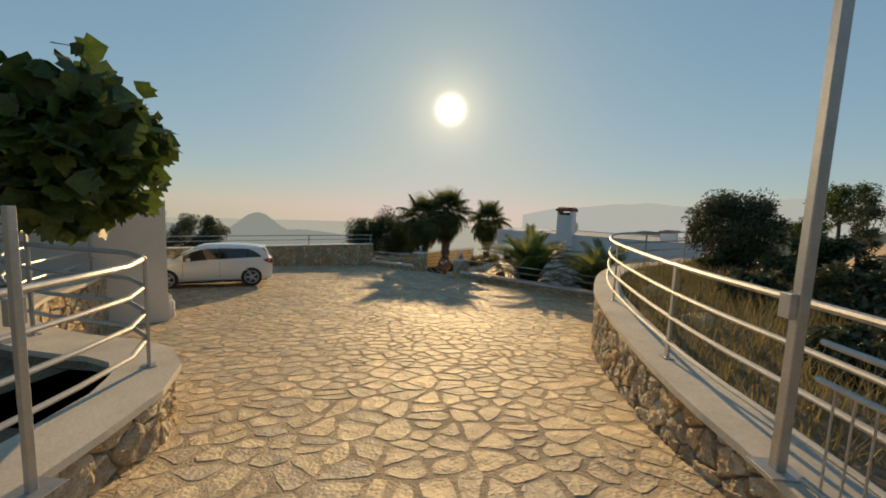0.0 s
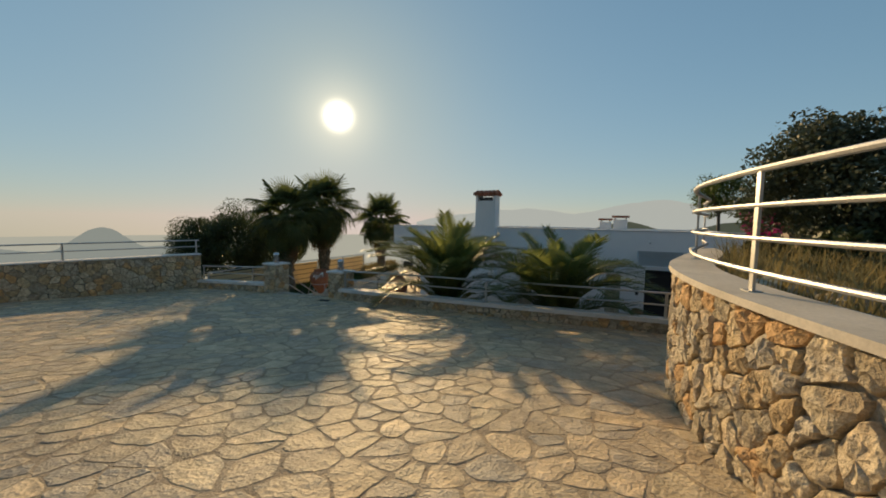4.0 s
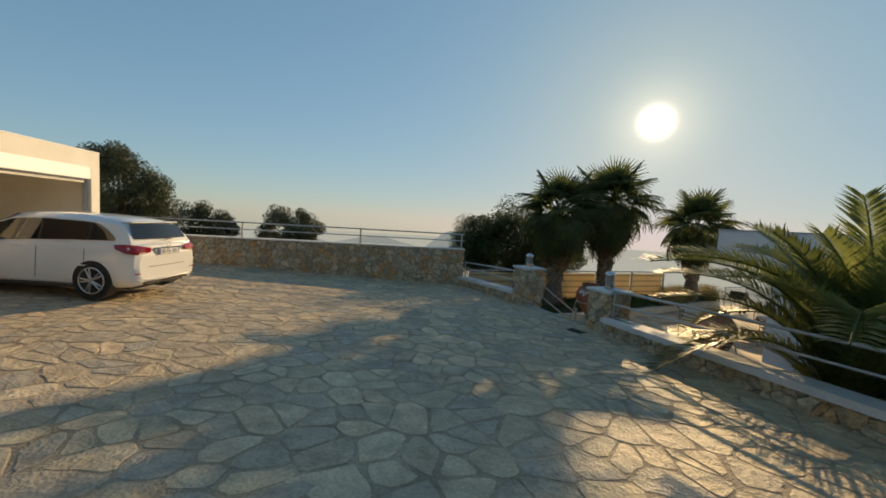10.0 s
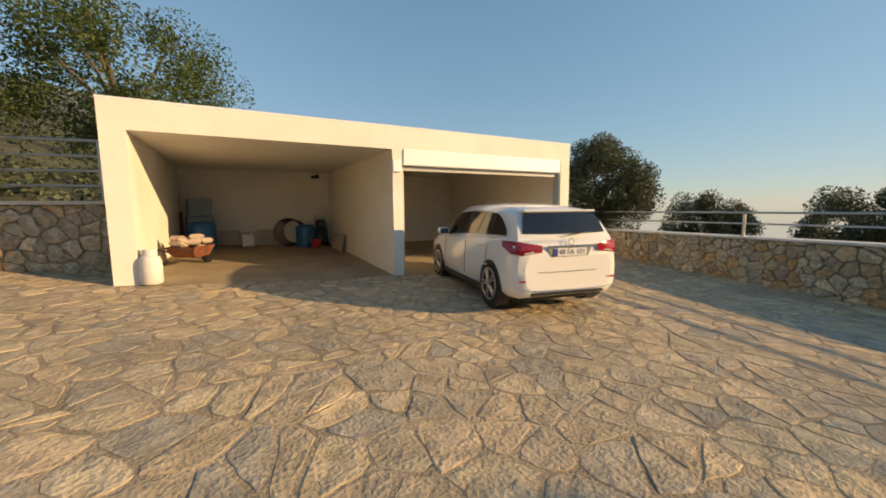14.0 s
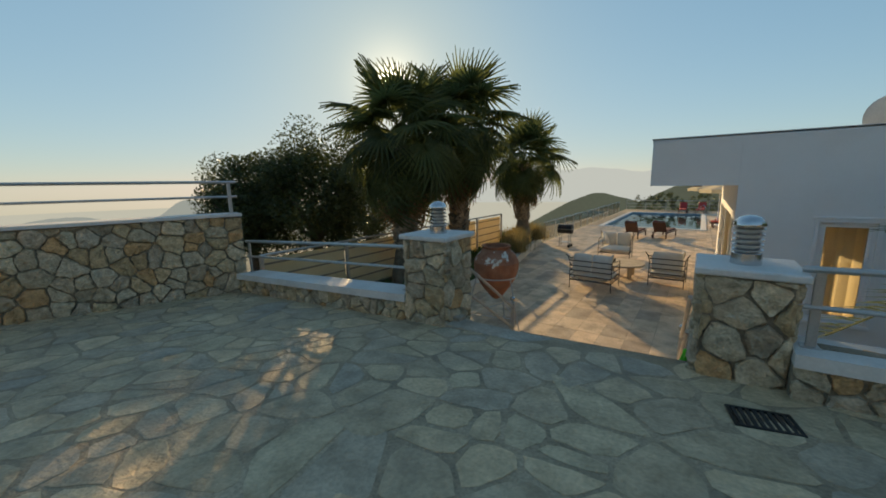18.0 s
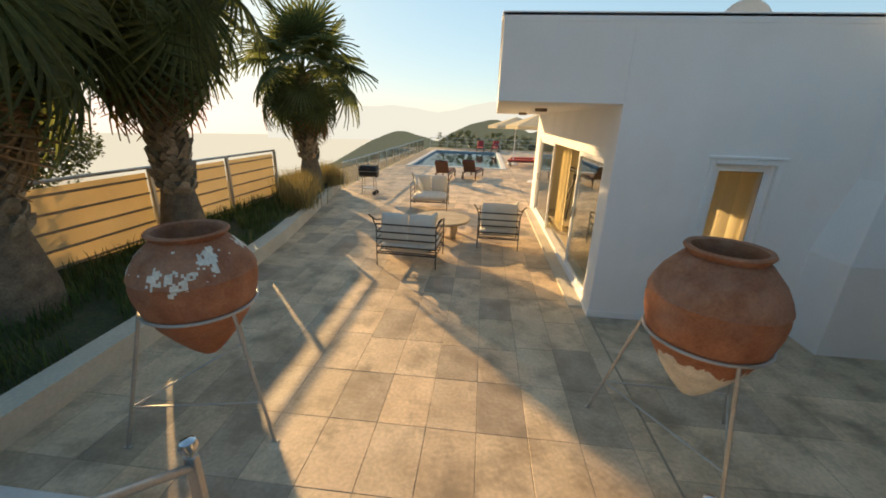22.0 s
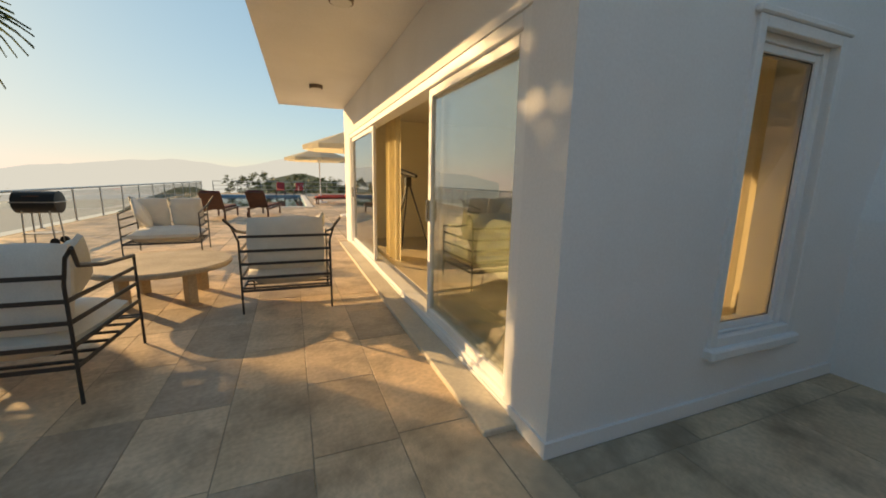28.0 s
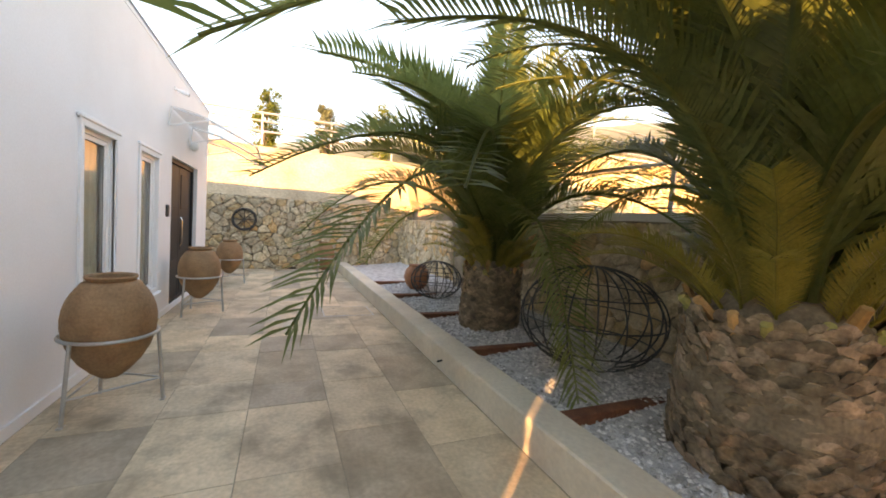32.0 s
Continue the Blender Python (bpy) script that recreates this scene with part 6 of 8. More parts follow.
def iron_seat(name, x, y, turn, w, depth, label):
    """A garden seat of black iron bars with loose white cushions; it faces its own +y."""
    ob = thing(name, (x, y, 0), label, "garden chair", "terrace seats", turn=turn)
    hw, t = w / 2, 0.011
    for px, py, top in ((-hw, 0, 0.74), (hw, 0, 0.74), (-hw, depth, 0.62), (hw, depth, 0.62)):
        flare = 0.10 if px > 0 else -0.10
        pts = [(px, py, 0), (px, py, top - 0.12)] + ([(px + flare * 0.5, py - 0.05, top + 0.02), (px + flare, py - 0.08, top + 0.07)] if py == 0 else [(px, py, top)])
        part("leg", Geo().tube(pts, t, 8), IRON, ob, smooth=True)
    for h in (0.20, 0.31, 0.43, 0.54, 0.66):
        part("back_bar", Geo().box(-hw, -0.005, h - 0.011, hw, 0.005, h + 0.011), IRON, ob)
        if h < 0.6:
            for px in (-hw, hw):
                part("side_bar", Geo().box(px - 0.005, 0, h - 0.011, px + 0.005, depth, h + 0.011), IRON, ob)
    for px, s in ((-hw, -1), (hw, 1)):
        part("arm", Geo().tube([(px + s * 0.10, -0.08, 0.81), (px + s * 0.03, 0.1, 0.70), (px, depth * 0.5, 0.645), (px, depth, 0.62)], t * 1.1, 8), IRON, ob, smooth=True)
    part("front_bar", Geo().box(-hw, depth - 0.005, 0.19, hw, depth + 0.005, 0.215), IRON, ob)
    for k in range(6):
        yy = 0.08 + k * (depth - 0.12) / 5
        part("seat_slat", Geo().box(-hw, yy - 0.012, 0.20, hw, yy + 0.012, 0.212), IRON, ob)
    part("seat_cushion", pillow(Geo(), Matrix.Translation((0, depth * 0.52, 0.30)), w - 0.06, depth - 0.08, 0.20), CUSHION, ob, smooth=True)
    count = 2 if w > 1 else 1
    for k in range(count):
        cx = (k - (count - 1) / 2) * (w - 0.06) / count
        part("back_cushion", pillow(Geo(), Matrix.Translation((cx, 0.16, 0.58)) @ Matrix.Rotation(radians(76), 4, "X"), (w - 0.10) / count, 0.46, 0.18), CUSHION, ob, smooth=True)
    part("loose_cushion", pillow(Geo(), Matrix.Translation((hw - 0.18, 0.36, 0.58)) @ Matrix.Rotation(radians(-62), 4, "Y") @ Matrix.Rotation(radians(40), 4, "Z"), 0.42, 0.42, 0.14), CUSHION, ob, smooth=True)
    for child in ob.children:
        child.data.transform(Matrix.Diagonal((1, 1, 1.2, 1)))
    return ob


iron_seat("garden_loveseat", -2.92, 1.39, -3, 1.10, 0.90, "black iron garden loveseat with white cushions, seen from behind")
iron_seat("garden_armchair", -1.21, 2.73, -2, 0.86, 0.88, "black iron garden armchair with white cushions beside the glass doors")
iron_seat("garden_armchair", -3.2, 7.0, 182, 1.10, 0.88, "black iron garden armchair with plump white cushions facing the table")
ob = thing("coffee_table", (-2.5, 3.6, 0), "round weathered teak coffee table on block legs", "table")
part("tabletop", Geo().lathe([(0.66, 0.37), (0.675, 0.385), (0.675, 0.415), (0.66, 0.43)], seg=40), TABLE, ob, smooth=True)
for a in (45, 135, 225, 315):
    part("leg", Geo().box(-0.05, -0.05, 0, 0.05, 0.05, 0.37, 0.008, pose(0.42 * math.cos(radians(a)), 0.42 * math.sin(radians(a)), 0, 0, 0, a)), TABLE, ob)

DARKWOOD = mat("dark_lounger_wood", (0.10, 0.045, 0.03), 0.6, 0.25, 5, 40, 0.1)
LOUNGE = mat("dark_red_canvas", (0.085, 0.022, 0.025), 0.9, 0.2, 4, 80, 0.2)
RED = mat("red_canvas", (0.40, 0.035, 0.035), 0.85, 0.2, 4, 80, 0.1)


def lounger(x, y, turn, fabric, label, group):
    ob = thing("sun_lounger", (x, y, 0), label, "sun lounger", group, turn=turn)
    for px in (-0.3, 0.3):
        part("side_rail", Geo().box(px - 0.025, -0.1, 0.26, px + 0.025, 1.75, 0.33, 0.006), DARKWOOD, ob)
        for py in (0.0, 1.6):
            part("leg", Geo().box(px - 0.025, py - 0.03, 0, px + 0.025, py + 0.03, 0.26, 0.004), DARKWOOD, ob)
    back = Matrix.Translation((0, 0.1, 0.33)) @ Matrix.Rotation(radians(128), 4, "X")
    part("backrest_frame", Geo().box(-0.30, 0, -0.02, 0.30, 0.68, 0.02, 0.01, back), DARKWOOD, ob)
    part("back_cushion", Geo().box(-0.28, 0.02, -0.10, 0.28, 0.70, -0.02, 0.03, back), fabric, ob)
    part("mattress", Geo().box(-0.28, 0.1, 0.33, 0.28, 1.7, 0.41, 0.03), fabric, ob)
    part("wheel", Geo().tube([(-0.36, 0.02, 0.10), (-0.32, 0.02, 0.10)], 0.10, 14), DARKWOOD, ob)
    return ob


lounger(-3.40, 12.15, -6, LOUNGE, "dark wooden sun lounger with a maroon cushion facing the pool", "pool loungers")
lounger(-2.20, 12.85, -12, LOUNGE, "dark wooden sun lounger with a maroon cushion facing the pool", "pool loungers")
for x, y, t in ((-1.9, 31.2, 180), (-0.5, 31.6, 175), (1.7, 19.6, 95), (2.0, 21.2, 95)):
    lounger(x, y, t, RED, "sun lounger with a bright red cushion beside the pool", "red loungers")

# kettle barbecue
ob = thing("barbecue", (-5.6, 8.15, 0), "black barrel barbecue on a wheeled stand by the planter", "barbecue")
for px in (-0.22, 0.22):
    for py in (-0.16, 0.16):
        part("leg", Geo().tube([(px, py, 0.03), (px * 0.9, py * 0.9, 0.66)], 0.014, 8), STEEL, ob)
part("shelf", Geo().box(-0.24, -0.18, 0.22, 0.24, 0.18, 0.235), STEEL, ob)
part("bowl", Geo().tube([(-0.33, 0, 0.82), (-0.31, 0, 0.82), (0.31, 0, 0.82), (0.33, 0, 0.82)], [0.12, 0.21, 0.21, 0.12], 20), BLACK, ob, smooth=True)
part("lid_band", Geo().box(-0.34, -0.215, 0.815, 0.34, 0.215, 0.835, 0.004), STEEL, ob)
part("handle", Geo().tube([(-0.12, -0.24, 0.94), (0.12, -0.24, 0.94)], 0.012, 8), DARKWOOD, ob)
for py in (-0.17, 0.17):
    part("wheel", Geo().tube([(0.22, py - 0.02, 0.07), (0.22, py + 0.02, 0.07)], 0.07, 14), BLACK, ob)


def parasol(x, y, r_, z, label):
    ob = thing("parasol", (x, y, 0), label, "parasol", "pool parasols")
    part("pole", Geo().tube([(0, 0, 0), (0, 0, z + 0.35)], 0.03, 10), TRIM, ob)
    part("base", Geo().lathe([(0.35, 0), (0.35, 0.05), (0.06, 0.09), (0.05, 0.3)], seg=20), TRIM, ob, smooth=True)
    cloth = mat("cream_canvas", (0.74, 0.64, 0.45), 0.9, 0.08, 2, 60, 0.1, translucent=0.4)
    g = Geo()
    for k in range(8):
        a0, a1 = radians(45 * k), radians(45 * k + 45)
        g.add([(0, 0, z + 0.55), (r_ * math.cos(a0), r_ * math.sin(a0), z), (r_ * math.cos(a1), r_ * math.sin(a1), z), (r_ * math.cos(a1), r_ * math.sin(a1), z - 0.16), (r_ * math.cos(a0), r_ * math.sin(a0), z - 0.16)], [(0, 1, 2), (1, 4, 3, 2)])
    part("canopy", g, cloth, ob)
    for k in range(8):
        a = radians(45 * k)
        part("rib", Geo().tube([(0, 0, z + 0.53), (r_ * math.cos(a), r_ * math.sin(a), z - 0.02)], 0.01, 6), TRIM, ob)


parasol(0.85, 12.9, 1.55, 2.48, "large cream parasol standing open beside the pool")
parasol(0.35, 20.5, 1.75, 2.38, "cream parasol beside the far half of the pool")

# swimming pool
g = Geo()
g.box(-5.9, 17.6, -1.6, -0.45, 30.2, -1.5)
for a in ((-5.95, 17.55, -5.85, 30.25), (-0.5, 17.55, -0.4, 30.25), (-5.9, 17.5, -0.45, 17.62), (-5.9, 30.15, -0.45, 30.3)):
    g.box(a[0], a[1], -1.5, a[2], a[3], -0.015)
structure("pool_basin", g, mat("pool_mosaic", (0.22, 0.42, 0.55), 0.4, 0.15, 3, 60, 0.0), "blue mosaic swimming pool basin", category="pool")
g = Geo()
NW = 40
for j in range(NW + 1):
    for i in range(NW + 1):
        x, y = -5.84 + 5.34 * i / NW, 17.63 + 12.5 * j / NW
        g.v.append((x, y, -0.10 + 0.006 * noise.noise((x * 1.8, y * 1.8, 0))))
for j in range(NW):
    for i in range(NW):
        a = j * (NW + 1) + i
        g.f.append((a, a + 1, a + NW + 2, a + NW + 1))
water = glass("pool_water", (0.55, 0.8, 0.9), 0.02, 0.75)
structure("water_pool", g, water, "calm blue swimming pool water", smooth=True, category="water")
for a in ((-6.15, 17.35, -0.2, 17.62), (-6.15, 30.18, -0.2, 30.45), (-6.15, 17.62, -5.86, 30.18), (-0.49, 17.62, -0.2, 30.18)):
    structure("trim_pool_coping", Geo().box(a[0], a[1], -0.03, a[2], a[3], 0.03, 0.01), MARBLE_CAP, "pale stone pool coping", category="trim")
ob = thing("pool_ladder", (-0.6, 29.0, 0.0), "bent chrome pool ladder at the far end", "ladder")
for dy in (0, 0.5):
    part("rail", Geo().tube([(0.35, dy, 0), (0.35, dy, 0.6), (0.2, dy, 0.78), (0.0, dy, 0.7), (-0.05, dy, -0.4)], 0.02, 8), CHROME, ob, smooth=True)
railing("glass_railing", [(-7.0, 9.3), (-7.0, 30.0)], 0.0, [0.05 + 1.72 * k for k in range(13)], [0.94], 0.96, "steel railing with clear glass panels at the terrace edge", 0.05, 0.03, 0.022)
pane_mesh = mesh_of("pane", Geo().box(-0.004, 0.05, 0.08, 0.004, 1.66, 0.88), PANE)
for k in range(12):
    p = new("pane", pane_mesh)
    p.parent = scene.objects["glass_railing"]
    p.matrix_local = Matrix.Translation((0, 0.05 + 1.72 * k, 0))
railing("railing", [(-7.0, 33.9), (8.9, 33.9)], 0.0, [0.05 + 1.75 * k for k in range(10)], [0.3, 0.6, 0.94], 0.96, "white steel railing beyond the pool", 0.05, 0.03, 0.02)
g = Geo()
r = random.Random(95)
for k in range(30):
    leaf_cloud(g, (-5.8 + 0.55 * k, 35.0 + r.uniform(-0.4, 0.4), 0.55), (0.7, 0.6, 1.15 + r.uniform(-0.15, 0.1)), 240, 0.2, r, 10)
tagged(part("far_hedge", g, DARKLEAF), "dark clipped hedge beyond the pool", "hedge", kind="stuff")

# fence with canvas panels behind the palms
ob = thing("canvas_fence", (-7.55, -5.2, 0.25), "steel post fence with sunlit yellow canvas panels and slats", "fence")
CANVAS = mat("yellow_canvas", (0.74, 0.62, 0.40), 0.9, 0.06, 1.5, 60, 0.1, second=(0.78, 0.67, 0.46), translucent=0.5)
post_y = [0.0, 2.15, 4.3, 6.45, 8.6, 10.7]
for y in post_y:
    part("post", Geo().box(-0.04, y - 0.035, -0.6, 0.02, y + 0.035, 1.38, 0.005), STEEL, ob)
for a, b in zip(post_y, post_y[1:]):
    part("canvas_panel", Geo().box(-0.065, a + 0.04, 0.05, -0.06, b - 0.04, 1.30), CANVAS, ob)
    for h in (0.16, 0.42, 0.68, 0.94, 1.20):
        part("slat", Geo().box(-0.055, a + 0.04, h - 0.018, -0.035, b - 0.04, h + 0.018, 0.003), mat("grey_slat", (0.25, 0.21, 0.16), 0.7, 0.2, 4, 40, 0.1), ob)
part("top_rail", Geo().tube([(-0.02, -0.03, 1.39), (-0.02, 10.73, 1.39)], 0.026, 8), STEEL, ob, smooth=True)
# ---------------------------------------------------------------- big jars
def jar(x, y, rim_z, tip_z, r_max, r_rim, feet, material, label, turn=0, seed=0, flaking=False, low_patch=False):
    """A pointed clay jar in a ring stand on three legs; feet: their plan places from the middle."""
    ob = thing("clay_jar", (x, y, 0), label, "jar", "clay jars", turn=turn)
    h = rim_z - tip_z
    prof = [(0.03, 0.0), (0.15, 0.02), (0.30, 0.08), (0.52, 0.19), (0.74, 0.32), (0.90, 0.45), (0.98, 0.56), (1.0, 0.64), (0.985, 0.69), (1.0, 0.70), (0.94, 0.76), (0.84, 0.83), (0.70, 0.89), (0.62, 0.925)]
    if material is TERRA_TAN:
        prof = [(0.03, 0.0), (0.22, 0.02), (0.42, 0.08), (0.66, 0.18), (0.85, 0.30), (0.96, 0.42), (1.0, 0.53), (1.0, 0.61), (0.97, 0.69), (0.90, 0.77), (0.80, 0.84), (0.68, 0.90), (0.62, 0.93)]
    prof = [(a * r_max, tip_z + b * h) for a, b in prof]
    prof += [(r_rim * 0.93, tip_z + 0.945 * h), (r_rim * 1.02, tip_z + 0.965 * h), (r_rim * 1.08, tip_z + 0.985 * h), (r_rim * 1.03, rim_z), (r_rim * 0.90, rim_z - 0.01), (r_rim * 0.85, rim_z - 0.06), (r_max * 0.7, rim_z - 0.22 * h), (r_max * 0.85, rim_z - 0.5 * h)]
    body = part("body", Geo().lathe(prof, seg=44, cap_high=True), material, ob, smooth=True)
    if flaking:
        flakes = Geo()
        na, nz = 150, 90

        def skin(a, f):
            z = tip_z + f * h
            for (r0, z0), (r1, z1) in zip(prof, prof[1:]):
                if z0 <= z <= z1:
                    rad = r0 + (r1 - r0) * (z - z0) / max(1e-6, z1 - z0) + 0.0025
                    return rad * math.cos(a), rad * math.sin(a), z
            return None

        low, high = (0.01, 0.42) if low_patch else (0.60, 0.92)
        for i in range(na):
            for j in range(nz):
                a0, a1 = 2 * math.pi * i / na, 2 * math.pi * (i + 1) / na
                f0, f1 = low + (high - low) * j / nz, low + (high - low) * (j + 1) / nz
                mid, x_, y_ = (f0 + f1) / 2, math.cos(a0) * 2.2, math.sin(a0) * 2.2
                n_ = noise.noise((x_ + seed, y_, mid * 5)) + 0.5 * noise.noise((x_ * 3 + seed, y_ * 3, mid * 17)) + 0.35 * noise.noise((x_ * 9, y_ * 9 + seed, mid * 40))
                if (mid < 0.33 + 0.10 * n_) if low_patch else (n_ > 0.20 + 1.1 * abs((mid - low) / (high - low) - 0.6)):
                    quad = [skin(a0, f0), skin(a1, f0), skin(a1, f1), skin(a0, f1)]
                    if all(quad):
                        flakes.add(quad, [(0, 1, 2, 3)])
        part("lime_patch", flakes, LIME, body, "flaking white lime")
    ring_z = tip_z + 0.44 * h
    for (r0, z0), (r1, z1) in zip(prof, prof[1:]):
        if z0 <= ring_z <= z1:
            r_ring = (r0 + (r1 - r0) * (ring_z - z0) / max(1e-6, z1 - z0)) + 0.018
            break
    part("ring", Geo().tube([(r_ring * math.cos(2 * math.pi * k / 32), r_ring * math.sin(2 * math.pi * k / 32), ring_z) for k in range(32)], 0.014, 8, closed=True), STEEL, ob, smooth=True)
    tops = []
    for fx, fy in feet:
        l = math.hypot(fx, fy)
        top = Vector((fx / l * r_ring, fy / l * r_ring, ring_z))
        part("stand_leg", Geo().tube([top, (fx, fy, 0)], 0.014, 8), STEEL, ob, smooth=True)
        part("foot", Geo().box(fx - 0.03, fy - 0.015, 0, fx + 0.03, fy + 0.015, 0.01), STEEL, ob)
        tops.append(top.lerp(Vector((fx, fy, 0)), 0.68))
    for a, b in zip(tops, tops[1:] + tops[:1]):
        part("stretcher", Geo().tube([a, b], 0.008, 6), STEEL, ob)
    return ob


jar(-3.88, -2.40, 1.74, 0.62, 0.45, 0.27, [(-0.47, -0.5), (0.66, -0.28), (-0.1, 0.62)], TERRA, "red clay jar with flaking white lime in a ring stand", seed=3, flaking=True)
jar(0.15, -2.26, 1.80, 0.54, 0.455, 0.26, [(-0.62, 0.36), (0.60, 0.32), (0.01, -0.67)], TERRA, "red clay jar with pale limed foot in a ring stand", seed=5, flaking=True, low_patch=True)
for x, y, s, lab in ((5.86, -0.42, 1.01, "tan clay jar in a ring stand by the villa wall"), (9.05, -0.44, 1.0, "tan clay jar in a ring stand beside the entrance"), (12.0, -0.5, 0.96, "tan clay jar in a ring stand beyond the entrance"), (12.9, -2.65, 0.96, "tan clay jar in a ring stand at the path end")):
    jar(x, y, 1.02 * s, 0.22 * s, 0.285 * s, 0.15 * s, [(-0.30 * s, 0.17), (0.28 * s, 0.16), (0.03, -0.33 * s)], TERRA_TAN, lab, seed=int(x * 3))
ob = thing("clay_pot", (9.9, -4.3, 0.2), "dark terracotta pot lying in the gravel bed", "pot")
part("body", Geo().lathe([(0.12, 0), (0.22, 0.1), (0.28, 0.26), (0.24, 0.42), (0.17, 0.5), (0.19, 0.53)], seg=24), TERRA, ob, smooth=True)

# wire globe, rusty edging and small things in the palm bed
for x, y, rad, lab in ((5.2, -4.6, 0.62, "large open globe of bent black iron wire in the gravel"), (8.9, -4.35, 0.42, "open globe of bent black iron wire in the gravel")):
    ob = thing("wire_globe", (x, y, 0.2), lab, "sculpture", "wire globes")
    for k in range(9):
        a = math.pi * k / 9
        part("hoop", Geo().tube([(rad * 1.15 * math.sin(t) * math.cos(a), rad * 1.15 * math.sin(t) * math.sin(a), rad * 0.85 + rad * 0.85 * math.cos(t)) for t in [2 * math.pi * j / 36 for j in range(36)]], 0.009, 6, closed=True), IRON, ob, smooth=True)
    for f in (-0.5, 0.0, 0.5):
        rr = rad * 1.15 * math.sqrt(1 - f * f)
        part("hoop", Geo().tube([(rr * math.cos(2 * math.pi * j / 36), rr * math.sin(2 * math.pi * j / 36), rad * 0.85 * (1 + f)) for j in range(36)], 0.008, 6, closed=True), IRON, ob, smooth=True)
RUST = mat("rusty_steel", (0.17, 0.045, 0.025), 0.85, 0.35, 6, 50, 0.3, second=(0.26, 0.09, 0.04))
for x, y0, y1 in ((2.92, -5.2, -3.62), (4.35, -5.2, -3.56), (5.9, -5.2, -3.56), (7.6, -5.2, -3.56), (9.2, -5.2, -3.56), (10.8, -5.2, -3.56)):
    tagged(part("rusty_edging", Geo().box(x - 0.06, y0, 0.02, x + 0.06, y1, 0.23, 0.006), RUST), "rust-red steel edging beam across the gravel", "edging", "rusty edging")
tagged(part("rusty_edging", Geo().box(-3.22, -4.5, 0.02, -3.12, -3.62, 0.2, 0.006), RUST), "rust-red steel edging beam in the gravel pocket", "edging", "rusty edging")
ob = thing("floor_hatch", (8.85, -2.68, 0.0), "flush stone floor hatch with steel edges in the path", "hatch")
part("steel_frame", Geo().box(-0.34, -0.41, 0.001, 0.34, 0.41, 0.004), STEEL, ob)
part("slab", Geo().box(-0.32, -0.39, 0.001, 0.32, 0.39, 0.006, 0.002), TRAV, ob)
for dx in (-0.2, 0.2):
    part("lift_hole", Geo().lathe([(0.015, 0.006), (0.015, 0.0075)], (dx, 0.2, 0), 10), BLACK, ob)
ob = thing("tap_spout", (5.9, -3.24, 0.12), "small dark drain spout in the kerb", "spout")
part("pipe", Geo().tube([(0, -0.03, 0), (0, 0.05, -0.01)], 0.012, 8), BLACK, ob)
ob = thing("drain_grate", (-0.1, -6.15, ground_z(-0.1, -6.15) + 0.002), "black slotted drain grate set in the paving", "drain", turn=12)
part("frame", Geo().box(-0.18, -0.12, 0, 0.18, -0.10, 0.014).box(-0.18, 0.10, 0, 0.18, 0.12, 0.014).box(-0.18, -0.10, 0, -0.16, 0.10, 0.014).box(0.16, -0.10, 0, 0.18, 0.10, 0.014), BLACK, ob)
for k in range(8):
    part("bar", Geo().box(-0.15 + 0.04 * k, -0.10, 0, -0.13 + 0.04 * k, 0.10, 0.013), IRON, ob)
ob = thing("spray_bottle", (-0.30, -5.72, ground_z(-0.3, -5.72)), "bright green plastic bottle standing by the gate pillar", "bottle")
ob.location = (-0.56, -5.15, 1.13)
part("body", Geo().lathe([(0.05, 0), (0.052, 0.02), (0.048, 0.14), (0.03, 0.20), (0.02, 0.24)], seg=18), mat("green_plastic", (0.06, 0.62, 0.03), 0.35, 0.1, 4, 30, 0.0), ob, smooth=True)
part("cap", Geo().lathe([(0.022, 0.24), (0.022, 0.27), (0.012, 0.275)], seg=14), MATS["green_plastic"], ob, smooth=True)

ob = thing("iron_ornament", (14.62, -0.55, 1.45), "weathered round iron ornament hung on the end wall", "ornament")
part("rim", Geo().tube([(-0.03, 0.30 * math.cos(2 * math.pi * k / 28), 0.30 * math.sin(2 * math.pi * k / 28)) for k in range(28)], 0.035, 8, closed=True), IRON, ob, smooth=True)
for k in range(4):
    a = math.pi * k / 4
    part("spoke", Geo().tube([(-0.03, -0.3 * math.cos(a), -0.3 * math.sin(a)), (-0.03, 0.3 * math.cos(a), 0.3 * math.sin(a))], 0.012, 6), IRON, ob)

# gravel pieces
g = Geo()
r = random.Random(97)


def pebble(g, x, y, z, s, r):
    a = r.uniform(0, 6.3)
    p = [(x + s * 1.2 * math.cos(a), y + s * 1.2 * math.sin(a), z), (x - s * math.sin(a), y + s * math.cos(a), z + s * 0.1), (x - s * 1.2 * math.cos(a), y - s * 1.2 * math.sin(a), z), (x + s * math.sin(a), y - s * math.cos(a), z - s * 0.1), (x, y, z + s * 0.7), (x, y, z - s * 0.5)]
    g.add(p, [(0, 1, 4), (1, 2, 4), (2, 3, 4), (3, 0, 4), (1, 0, 5), (2, 1, 5), (3, 2, 5), (0, 3, 5)])


for _ in range(15000):
    y = -3.56 - 1.8 * r.random() ** 1.2
    pebble(g, 0.4 + 10.5 * r.random() ** 1.3, y, 0.132 + 0.09 * (-3.53 - y) + r.uniform(0, 0.012), r.uniform(0.011, 0.024), r)
for _ in range(5200):
    pebble(g, r.uniform(-5.1, -3.15), r.uniform(-5.2, -3.64), 0.115 + r.uniform(0, 0.012), r.uniform(0.011, 0.024), r)
